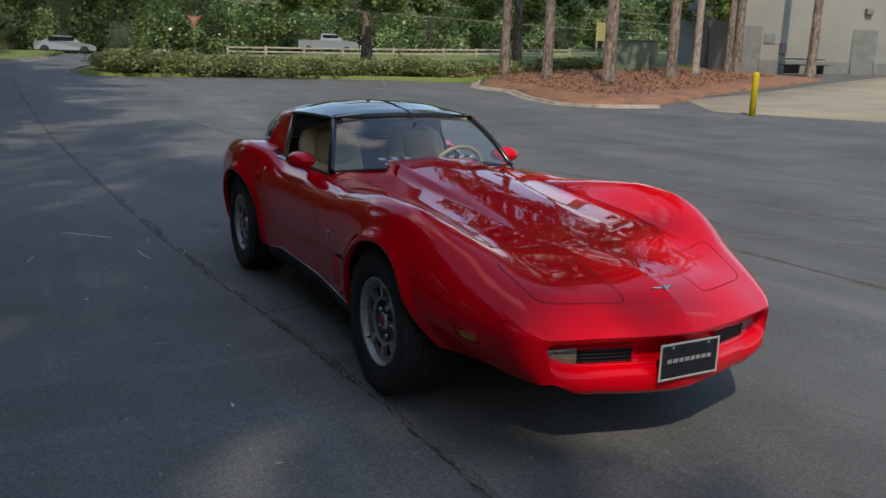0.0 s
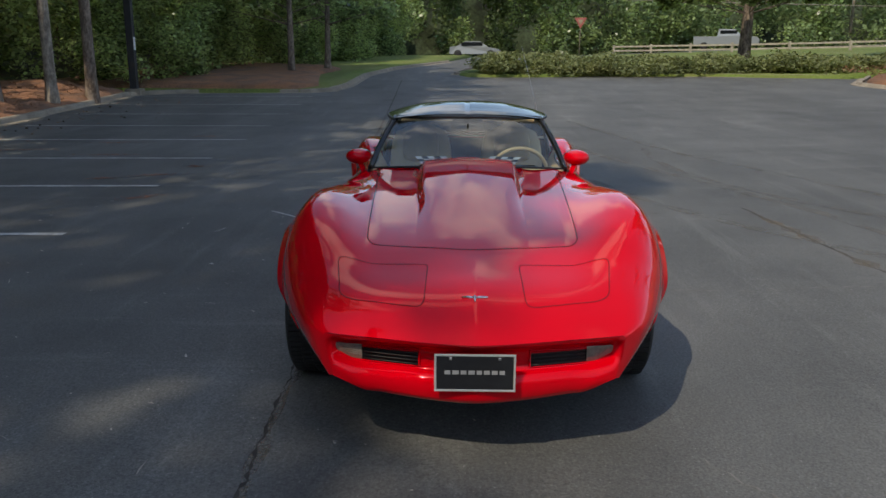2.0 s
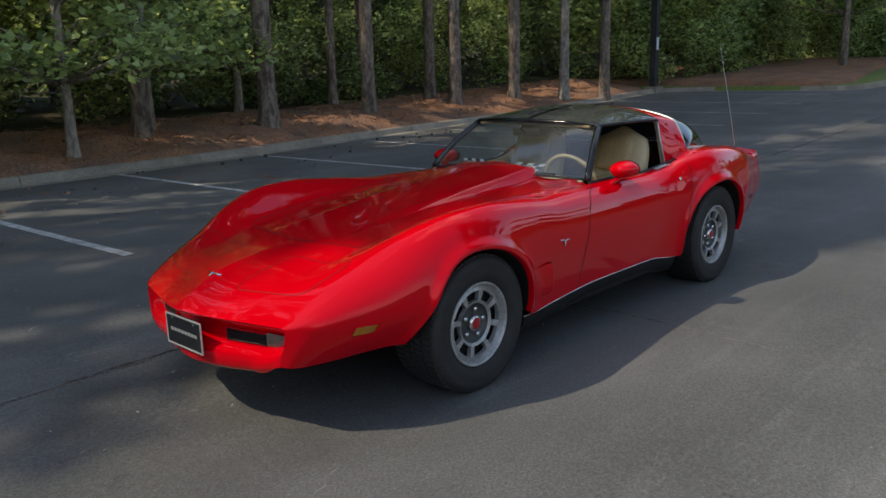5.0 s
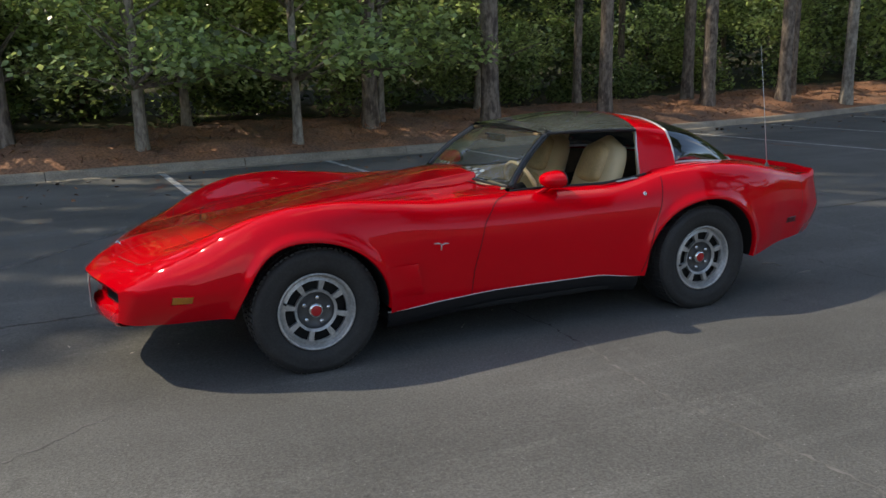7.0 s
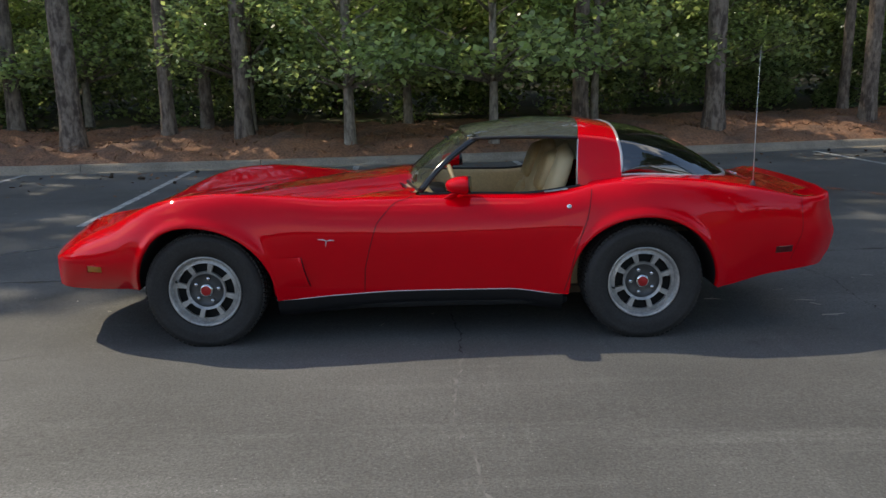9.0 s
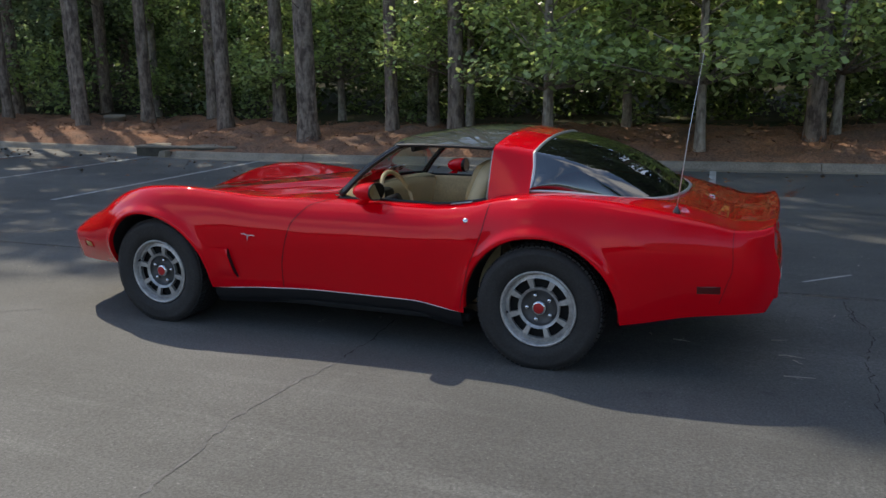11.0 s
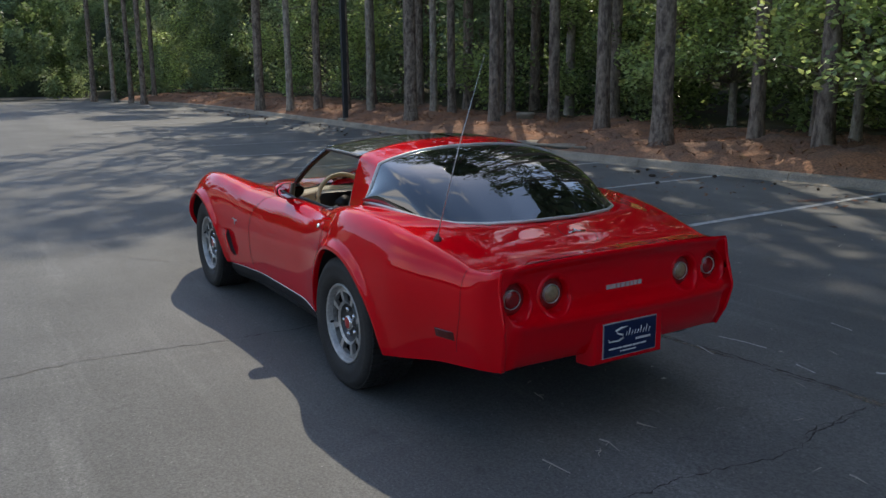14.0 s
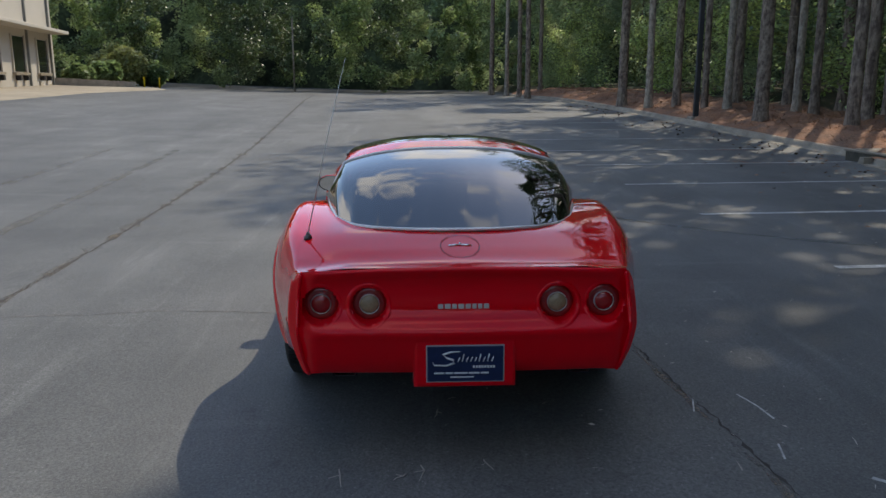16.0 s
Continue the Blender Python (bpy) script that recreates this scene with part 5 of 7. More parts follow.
v, q = loft([[screen_pt(u, k) for u in np.linspace(-1, 1, 41)] for k in np.linspace(0, 1, 14)], False, False, True)
screen = make("windscreen", v, upward(v, q), "screen", car, label="curved clear windscreen with printed flags along its foot")
screen.visible_shadow = False
for s in (1, -1):
    post = [np.array(screen_pt(s, k)) + (0.0, s * 0.006, 0) for k in np.linspace(-0.03, 1.02, 12)]
    v, q = tube(post, 0.019, 8)
    make("windscreen_post", v, q, "gloss_black", car, label="black windscreen post")
    v, q = tube([p + np.array((-0.012, s * 0.012, 0.0)) for p in post], 0.008, 6)
    make("post_seal", v, q, "black", car)
head = [np.array(screen_pt(u, 1.0)) + (-0.008, 0, 0.002) for u in np.linspace(-1.03, 1.03, 30)]
v, q = tube(head, 0.019, 8)
make("windscreen_header", v, q, "gloss_black", car)
v, q = tube([np.array(screen_pt(u, 0.0)) + (0.006, 0, -0.008) for u in np.linspace(-1.0, 1.0, 30)], 0.010, 6)
make("cowl_seal", v, q, "black", car)
# cowl between hood and glass
rows = [[(screen_pt(u, 0)[0] + d, 0.60 * u, screen_pt(u, 0)[2] - dz) for u in np.linspace(-1, 1, 31)] for d, dz in ((0.06, 0.012), (0.0, 0.02), (-0.1, 0.03))]
v, q = loft(rows, False, False, False)
make("cowl", v, q, "black", car)
for s, y in ((1, 0.1), (1, -0.3)):
    v, q = tube([(0.115, y, 0.884), (0.085, y + 0.12, 0.884), (0.06, y + 0.32, 0.879)], 0.005, 5)
    make("wiper", v, q, "black", car)
for s in (1, -1):  # door sill strip and rear post of the side window
    sill = [(x, s * (float(Y_TOP(x)) - 0.022), float(Z_TOP(x)) + 0.004) for x in np.linspace(0.02, -0.905, 26)]
    v, q = tube(sill, 0.009, 6)
    make("window_seal", v, q, "black", car)
    v, q = tube([(-0.893, s * 0.628, 0.862), (-0.902, s * 0.59, 1.0), (-0.908, s * 0.558, 1.128)], 0.007, 6)
    make("window_post", v, q, "trim", car, label="bright rear window post")

# ---- sills, underbody, wheel housings ----
for s in (1, -1):
    ring = []
    for x in np.linspace(0.845, -0.795, 24):
        z = float(Z_LOW(x))
        y = float(Y_LOW(x))
        ring.append([(x, s * (y - 0.004), z + 0.004), (x, s * (y - 0.012), z - 0.05), (x, s * (y - 0.05), z - 0.105), (x, s * (y - 0.25), z - 0.11)])
    v, q = loft(ring, False, False, s > 0)
    make("rocker", v, q, "black", car, label="black rocker panel below the door")
    v, q = tube([(x, s * (float(Y_LOW(x)) + 0.001), float(Z_LOW(x)) - 0.001) for x in np.linspace(0.85, -0.80, 40)], 0.0030, 6)
    make("sill_trim", v, q, "trim", car, label="thin bright sill strip")
    for xw, a, b in ARCH:
        rim = []
        for t in np.linspace(-0.06, math.pi + 0.06, 40):
            x, z = xw + a * math.cos(t), HUB_Z - 0.01 + b * math.sin(t)
            y = float(side_y(np.array(x), np.array(max(z, float(Z_LOW(x))))))
            rim.append((float(nose_bow(x, y)), y, max(z, float(Z_LOW(x)))))
        rows = [[(p[0] + (xw - p[0]) * g, s * (p[1] - d), p[2] - (p[2] - HUB_Z) * g) for p in rim] for d, g in ((0.0, 0.0), (0.006, 0.012), (0.03, 0.012), (0.14, 0.0), (0.42, 0.0))]
        v, q = loft(rows[:3], False, False, s > 0)
        make("arch_lip", v, q, "paint", car)
        rows.append([(xw + 0.6 * (p[0] - xw), s * (p[1] - 0.43), HUB_Z + 0.6 * (p[2] - HUB_Z)) for p in rim])
        rows.append([(xw + 0.01 * (p[0] - xw), s * (p[1] - 0.43), HUB_Z) for p in rim])
        v, q = loft(rows[2:], False, False, s > 0)
        make("wheel_housing", v, q, "under", car)
part("underbody", box(-1.5, 1.45, -0.50, 0.50, 0.20, 0.28, 0.02), "under", car)
part("underbody", box(-0.83, 0.83, -0.74, 0.74, 0.19, 0.24, 0.02), "under", car)
part("front_bulkhead", box(0.30, 0.42, -0.6, 0.6, 0.24, 0.78, 0.01), "under", car)
part("front_tray", box(1.78, 2.06, -0.50, 0.50, 0.315, 0.335, 0.01), "under", car)
# added below the tail, unseen: both keep light off the ground there
part("rear_tray", box(-2.26, -1.66, -0.60, 0.60, 0.385, 0.41, 0.01), "under", car)
part("light_block", box(-1.98, -1.55, -0.46, 0.46, 0.25, 0.385, 0.03), "under", car)
for s in (1, -1):
    v, q = tube([(-1.6, s * 0.44, 0.36), (-2.03, s * 0.48, 0.356), (-2.14, s * 0.49, 0.350)], 0.024, 12)
    pipe = make("exhaust_pipe", v, q, "alloy_dark", car)
    rings = [[(x, s * 0.495 + 0.052 * math.copysign(abs(math.cos(t)) ** 0.4, math.cos(t)) * k, 0.347 + 0.019 * math.copysign(abs(math.sin(t)) ** 0.4, math.sin(t)) * k) for t in np.linspace(0, 2 * math.pi, 20, endpoint=False)] for x, k in ((-2.10, 0.75), (-2.15, 1.0), (-2.235, 1.0), (-2.235, 0.86), (-2.14, 0.8))]
    v, q = loft(rings, True, False)
    make("exhaust_tip", v, q, "gloss_black", pipe, label="dark flattened exhaust tip")

# ---- wheels ----
def build_wheel():
    """A wheel at the origin whose outer face looks to +y."""
    w = new("wheel")
    w["label"] = "slotted alloy wheel with a wide black tyre"
    prof = [(0.196, -0.105), (0.205, -0.118), (0.25, -0.140), (0.295, -0.138), (0.322, -0.124), (0.330, -0.100), (0.3305, -0.04), (0.3305, 0.04), (0.330, 0.092), (0.329, 0.110), (0.326, 0.122), (0.316, 0.131), (0.302, 0.137), (0.292, 0.1385), (0.286, 0.1365), (0.26, 0.139), (0.235, 0.134), (0.214, 0.122), (0.205, 0.113), (0.200, 0.100)]
    v, q = lathe(prof, 72)
    tyre = make("tyre", v, q, "rubber", w, label="wide black tyre")
    for k in range(72):
        t = 2 * math.pi * k / 72
        bm = bmesh.new()
        for j, (a, b) in enumerate(((-0.116, -0.066), (-0.057, -0.021), (-0.0135, 0.0135), (0.021, 0.057), (0.066, 0.116))):
            lag = 0.0075 * (j % 2)
            box(lag - 0.0103, lag + 0.0103, a, b, 0.327, 0.3385 if 0 < j < 4 else 0.3365, 0, bm)
        bmesh.ops.rotate(bm, cent=(0, 0, 0), matrix=Matrix.Rotation(t, 3, "Y"), verts=bm.verts[:])
        if k == 0:
            tread = bmesh.new()
        me = bpy.data.meshes.new("t")
        bm.to_mesh(me)
        bm.free()
        tread.from_mesh(me)
        bpy.data.meshes.remove(me)
    part("tread", tread, "rubber", tyre)
    rimp = [(0.200, 0.100), (0.2055, 0.118), (0.2025, 0.1235), (0.196, 0.1235), (0.190, 0.117), (0.188, 0.098), (0.184, 0.092)]
    v, q = lathe(rimp, 72)
    rim = make("rim", v, q, "alloy", w, label="grey cast alloy rim with eight slots")
    # face with eight slots
    slots, sub = 8, 12
    ring_r = (0.186, 0.162, 0.112, 0.098)
    ring_y = (0.090, 0.101, 0.097, 0.088)
    n = slots * sub
    verts, faces = [], []
    for depth in (0.0, -0.022):
        for r, a in zip(ring_r, ring_y):
            for j in range(n):
                t = 2 * math.pi * j / n + 0.2
                verts.append((r * math.cos(t), a + depth, r * math.sin(t)))
    def idx(layer, i, j):
        return layer * 4 * n + i * n + j % n
    for i in range(3):
        for j in range(n):
            hole = i == 1 and 2 <= j % sub < sub - 1
            if not hole:
                faces.append((idx(0, i, j), idx(0, i, j + 1), idx(0, i + 1, j + 1), idx(0, i + 1, j)))
            else:
                if j % sub == 2:
                    faces.append((idx(0, 1, j), idx(1, 1, j), idx(1, 2, j), idx(0, 2, j)))
                if j % sub == sub - 2:
                    faces.append((idx(0, 2, j + 1), idx(1, 2, j + 1), idx(1, 1, j + 1), idx(0, 1, j + 1)))
                faces.append((idx(0, 1, j + 1), idx(1, 1, j + 1), idx(1, 1, j), idx(0, 1, j)))
                faces.append((idx(0, 2, j), idx(1, 2, j), idx(1, 2, j + 1), idx(0, 2, j + 1)))
    make("wheel_face", verts, faces, "alloy", rim, smooth=False)
    v, q = lathe([(0.200, 0.06), (0.0005, 0.058)], 40)
    make("brake_disc", v, q, "under", w)
    v, q = lathe([(0.099, 0.088), (0.094, 0.078), (0.085, 0.066), (0.05, 0.064), (0.0005, 0.064)], 48)
    make("wheel_bowl", v, q, "alloy_dark", rim)
    v, q = lathe([(0.040, 0.062), (0.039, 0.088), (0.035, 0.096), (0.028, 0.098)], 32)
    make("centre_cap", v, q, "chrome", w)
    v, q = lathe([(0.029, 0.0975), (0.02, 0.100), (0.0005, 0.101)], 32)
    make("cap_badge", v, q, "cap", w, label="red centre badge")
    for k in range(5):
        t = 2 * math.pi * k / 5 + 0.5
        c = (0.068 * math.cos(t), 0, 0.068 * math.sin(t))
        v, q = lathe([(0.0135, 0.062), (0.0135, 0.080), (0.0105, 0.089), (0.0005, 0.090)], 6)
        make("wheel_nut", v + np.array(c), q, "chrome", w)
    v, q = tube([(0.166, 0.097, 0.06), (0.158, 0.116, 0.057)], 0.006, 6)
    make("valve", v, q, "black", w)
    return w


first = build_wheel()
first.parent = car
spots = ((WHEEL_F, 0.708, 0), (WHEEL_R, 0.722, 0), (WHEEL_F, -0.725, 180), (WHEEL_R, -0.722, 180))
for k, (x, y, turn) in enumerate(spots):
    m = pose(x, y, 0.337, 0, 0, turn) @ pose(0, 0, 0, 0, 31 * k, 0)
    if k == 0:
        first.matrix_basis = m
    else:
        copy_thing(first, m)

# ---- small fittings ----
for s in (1, -1):
    base = np.array(on_side(-0.14, 0.80, s))
    m = np.array((-0.205, s * 0.722, 0.898))
    rings = []
    for dx, r in ((0.075, 0.012), (0.062, 0.034), (0.035, 0.050), (0.0, 0.058), (-0.035, 0.060), (-0.055, 0.058)):
        rings.append([m + (dx, 1.42 * r * math.cos(t), 0.86 * r * math.sin(t)) for t in np.linspace(0, 2 * math.pi, 20, endpoint=False)])
    v, q = loft(rings, True, True, True)
    mir = make("door_mirror", v, q, "paint", car, label="small red bullet door mirror")
    v, q = loft([[m + (-0.066 + 0.10 * s * 0.078 * r * math.cos(t) + 0.05 * 0.047 * r * math.sin(t), 1.42 * 0.055 * r * math.cos(t), 0.86 * 0.055 * r * math.sin(t)) for t in np.linspace(0, 2 * math.pi, 20, endpoint=False)] for r in (1.0, 0.9, 0.01)], True, False)
    make("mirror_glass", v, q, "mirror", mir)
    rings = [[m + (-0.052 - d + (0.0078 * s * math.cos(t) + 0.0024 * math.sin(t)) * (d > 0), 1.42 * r * math.cos(t), 0.86 * r * math.sin(t)) for t in np.linspace(0, 2 * math.pi, 20, endpoint=False)] for r, d in ((0.0585, 0.0), (0.0590, 0.015), (0.0545, 0.0155))]
    v, q = loft(rings, True, False)
    make("mirror_rim", v, q, "black", mir)
    b0 = np.array((-0.135, s * 0.675, 0.81))
    rings = []
    for k in np.linspace(0, 1, 5):
        c = b0 + (m + (0.0, -s * 0.012, -0.035) - b0) * k
        rings.append([c + ((0.045 - 0.022 * k) * math.cos(t), (0.022 - 0.006 * k) * math.sin(t), 0) for t in np.linspace(0, 2 * math.pi, 12, endpoint=False)])
    v, q = loft(rings, True, True)
    make("mirror_stalk", v, q, "paint", mir)
    # side marker lamps
    for x, z, hw, hh, mt, nm in ((2.105, 0.464, 0.055, 0.021, "amber", "amber front side marker"), (-2.085, 0.490, 0.058, 0.020, "marker_lens", "dark red rear side marker")):
        rows = []
        for dx in np.linspace(-hw, hw, 5):
            o = 0.006 if abs(dx) < hw * 0.95 else 0.0
            rows.append([on_side(x + dx, z - hh, s, 0.001), on_side(x + dx, z - hh * 0.8, s, o), on_side(x + dx, z + hh * 0.8, s, o), on_side(x + dx, z + hh, s, 0.001)])
        v, q = loft(rows, False, False, s > 0)
        lamp = make("side_marker", v, q, mt, car, smooth=False, label=nm)
        if mt != "amber":
            continue
        rim = [on_side(x + a, z + b, s, 0.003) for a, b in ((-hw, -hh), (hw, -hh), (hw, hh), (-hw, hh), (-hw, -hh))]
        v, q = tube(rim, 0.003, 4, False)
        make("marker_rim", v, q, "paint" if mt == "amber" else "marker_lens", lamp)
    # crossed-flag badge on the fender: two small wings and a stem
    for a, b, c, d in ((0.0, 0.01, 0.045, 0.018), (0.0, 0.008, -0.045, 0.010), (0.0, 0.01, 0.004, -0.022)):
        v, q = tube([on_side(0.545 + a, 0.606 + b, s, 0.004), on_side(0.545 + (a + c) / 2, 0.606 + (b + d) / 2 + 0.004, s, 0.006), on_side(0.545 + c, 0.606 + d, s, 0.004)], [0.0028, 0.0042, 0.0022], 5)
        make("fender_badge", v, q, "trim", car)
    # vent slot behind the front wheel
    SLOT = [(0.692, 0.528), (0.686, 0.49), (0.677, 0.45), (0.668, 0.41), (0.659, 0.38), (0.650, 0.35)]
    swell = [min(1.0, 1.9 * math.sin(math.pi * (0.08 + 0.84 * k / 5))) for k in range(6)]
    rows = [[on_side(x + dx, z, s, o * w + 0.001) for dx, o in ((0.17, 0.0), (0.12, 0.005), (0.06, 0.017), (0.015, 0.029), (0.004, 0.031), (-0.002, 0.027))] for (x, z), w in zip(SLOT, swell)]
    v, q = loft(rows, False, False, s < 0)
    make("vent_lip", v, q, "paint", car)
    rows = [[on_side(x - 0.002, z, s, 0.027 * w + 0.001), on_side(x - 0.0025, z, s, 0.004), on_side(x - 0.003, z, s, 0.001)] for (x, z), w in zip(SLOT, swell)]
    v, q = loft(rows, False, False, s < 0)
    make("fender_vent", v, q, "black", car, smooth=False, label="dark slanted vent slot")
    # door lock, handle flap
    p, nrm = Vector(on_side(-0.825, 0.772, s, 0.001)), side_normal(-0.825, 0.772, s)
    rings = [[p + nrm * h + r * (math.cos(t) * Vector((1, 0, 0)) + math.sin(t) * nrm.cross(Vector((1, 0, 0)))) for t in np.linspace(0, 2 * math.pi, 14, endpoint=False)] for r, h in ((0.015, 0.0), (0.014, 0.004), (0.004, 0.005))]
    v, q = loft(rings, True, True)
    make("door_lock", v, q, "chrome", car)
    rows = [[(x, s * (float(Y_TOP(x)) + d), float(Z_TOP(x)) + h) for d, h in ((-0.012, 0.006), (0.02, 0.002))] for x in np.linspace(-0.70, -0.83, 6)]
    v, q = loft(rows, False, False, s < 0)
    make("door_handle", v, q, "trim", car, smooth=False, label="flush bright door handle")
# nose badge and fuel door badge
for x, y0, z in ((2.16, 0.0, 0), (-2.04, 0.0, 0)):
    for s in (1, -1):
        pts = [on_top(x + 0.010, 0.003 * s), on_top(x + 0.004, 0.022 * s), on_top(x + 0.001, 0.050 * s)]
        v, q = tube([np.array(p) + (0, 0, 0.002) for p in pts], [0.0035, 0.006, 0.0045], 6)
        make("hood_badge" if x > 0 else "fuel_badge", v, q, "chrome", car)
    v, q = tube([np.array(on_top(x + 0.005, 0)) + (0, 0, 0.005), np.array(on_top(x + 0.032, 0)) + (0, 0, 0.003)], [0.006, 0.003], 6)
    make("badge_stem", v, q, "chrome", car)
groove([(-2.04 + 0.10 * math.cos(t), 0.085 * math.sin(t)) for t in np.linspace(0, 2 * math.pi, 40)], "top", width=0.0032, material="gap_soft")
# whip antenna
ab = np.array((-1.90, 0.672, float(top_z(np.array(-1.90), np.array(0.672)))))
v, q = loft([[ab + (r * math.cos(t), r * math.sin(t), h) for t in np.linspace(0, 2 * math.pi, 12, endpoint=False)] for r, h in ((0.020, -0.004), (0.018, 0.008), (0.009, 0.02), (0.006, 0.03))], True, True)
ant = make("antenna", v, q, "alloy_dark", car, label="thin whip antenna leaning back")
v, q = tube([ab + (0, 0, 0.02), ab + (-0.034, -0.090, 0.40), ab + (-0.077, -0.193, 0.785)], [0.003, 0.002, 0.0012], 5)
make("antenna_mast", v, q, "trim", ant)

# ---- cabin ----
part("cabin_floor", box(-0.95, 0.32, -0.64, 0.64, 0.23, 0.27), "carpet", car)
part("console", box(-0.9, 0.25, -0.12, 0.12, 0.27, 0.56, 0.03), "tan", car, smooth=True)
part("rear_bulkhead", box(-1.02, -0.97, -0.60, 0.60, 0.27, 0.66, 0.01), "carpet", car)
for s in (1, -1):
    ring = [[(x, s * 0.585, 0.27), (x, s * 0.57, 0.52), (x, s * 0.545, 0.60), (x, s * 0.56, 0.68), (x, s * (float(Y_TOP(x)) - 0.06), float(Z_TOP(x)) - 0.02), (x, s * (float(Y_TOP(x)) - 0.025), float(Z_TOP(x)) + 0.0)] for x in np.linspace(0.06, -0.95, 14)]
    v, q = loft(ring, False, False, s < 0)
    make("door_panel", v, q, "tan", car, label="tan inner door panel")
rows = []
for x, z in ((0.10, 0.850), (0.05, 0.862), (0.0, 0.862), (-0.05, 0.845), (-0.07, 0.80), (-0.05, 0.62), (0.0, 0.50)):
    rows.append([(x + 0.06 * (1 - u * u) - 0.02, 0.60 * u, z - 0.012 * u * u + 0.012 * math.exp(-((u - 0.6) / 0.25) ** 2)) for u in np.linspace(-1, 1, 25)])
v, q = loft(rows, False, False, False)
make("dashboard", v, q, "cream", car, label="cream padded dashboard")
# checkered flags and a red emblem printed along the foot of the windscreen
def printed(name, u0, u1, k0, k1, lean, material):
    c = [np.array(screen_pt(u, k)) + (-0.004, 0, -0.004) for u, k in ((u0, k0), (u1, k0), (u1 + lean, k1), (u0 + lean, k1))]
    make(name, c, [(0, 1, 2, 3)], material, screen, smooth=False)


for s in (1, -1):
    for i in range(5):
        for j in range(3):
            u, k = 0.15 + 0.066 * i, 0.035 + 0.048 * j
            printed("flag_square", s * u + 0.03 * j * s, s * (u + 0.064) + 0.03 * j * s, k, k + 0.046, 0.03 * s, "ink" if (i + j) % 2 == 0 else "black")
printed("emblem", -0.12, 0.12, 0.04, 0.16, 0.0, "print_red")
printed("emblem_bar", -0.085, 0.085, 0.08, 0.11, 0.0, "ink")
part("instrument_hood", box(-0.14, -0.02, 0.20, 0.48, 0.72, 0.855, 0.03), "black", car, smooth=True)
part("rear_view_mirror", box(-0.235, -0.205, -0.11, 0.11, 1.065, 1.115, 0.012), "black", car, smooth=True)
v, q = tube([(-0.205, 0.0, 1.09), (-0.15, 0.0, 1.12), (-0.14, 0.0, 1.115)], 0.006, 6)
make("mirror_stem", v, q, "black", car)
for s in (1, -1):
    part("sun_visor", box(-0.40, -0.27, s * 0.27 - 0.17, s * 0.27 + 0.17, 1.128, 1.142, 0.005), "tan", car, smooth=True)
# steering wheel
sc, tilt = np.array((-0.23, 0.345, 0.79)), radians(22)
ax_u, ax_v = np.array((0, 1, 0)), np.array((math.sin(tilt), 0, math.cos(tilt)))
v, q = tube([sc + 0.185 * (math.cos(t) * ax_u + math.sin(t) * ax_v) for t in np.linspace(0, 2 * math.pi, 41)], 0.014, 8, False)
wheel_s = make("steering_wheel", v, q, "cream", car, label="cream leather steering wheel")
for t in (radians(-20), radians(200), radians(270)):
    v, q = tube([sc + (0.05, 0, -0.01), sc + 0.185 * (math.cos(t) * ax_u + math.sin(t) * ax_v)], 0.011, 6)
    make("spoke", v, q, "trim", wheel_s)
v, q = tube([sc + (0.0, 0, 0.0), sc + (0.22, 0, -0.06)], [0.05, 0.032], 12)
make("steering_column", v, q, "black", wheel_s)


def seat(y):
    """A high-backed bucket seat with a split, padded back."""
    def pad(name, center, size, lean, parent, bulge, cover="tan"):
        rings = []
        for k in np.linspace(-1, 1, 11):
            w = size[1] * (1 - 0.18 * max(0, k) ** 2)
            d = size[0] * (1 - 0.10 * abs(k) ** 3)
            rings.append([(center[0] + lean * k * size[2] + d * math.copysign(abs(math.cos(t)) ** 0.6, math.cos(t)) * math.sqrt(max(0.02, 1 - abs(k) ** 6)),
                           y + w * math.copysign(abs(math.sin(t)) ** 0.6, math.sin(t)) * math.sqrt(max(0.05, 1 - abs(k) ** 8)),
                           center[2] + k * size[2] + bulge * math.cos(t * 2) * 0.01) for t in np.linspace(0, 2 * math.pi, 24, endpoint=False)])
        v, q = loft(rings, True, True)
        return make(name, v, q, cover, parent)
    ob = pad("seat_back", (-0.765, y, 0.77), (0.068, 0.225, 0.31), -0.36, car, 1.0, "cream")
    ob["label"] = "tan and cream leather bucket seat with a high back"
    pad("head_pillow", (-0.760, y, 0.925), (0.050, 0.130, 0.125), -0.36, ob, 0.4)
    pad("back_pad", (-0.668, y, 0.665), (0.050, 0.135, 0.125), -0.36, ob, 0.4)
    rings = []
    for k in np.linspace(-1, 1, 9):
        rings.append([(-0.44 + 0.24 * k, y + 0.235 * math.copysign(abs(math.cos(t)) ** 0.5, math.cos(t)), 0.42 + 0.02 * k + 0.085 * math.copysign(abs(math.sin(t)) ** 0.5, math.sin(t))) for t in np.linspace(0, 2 * math.pi, 22, endpoint=False)])
    v, q = loft(rings, True, True)
    make("seat_cushion", v, q, "tan", ob)
    return ob


seat(0.33)
seat(-0.33)


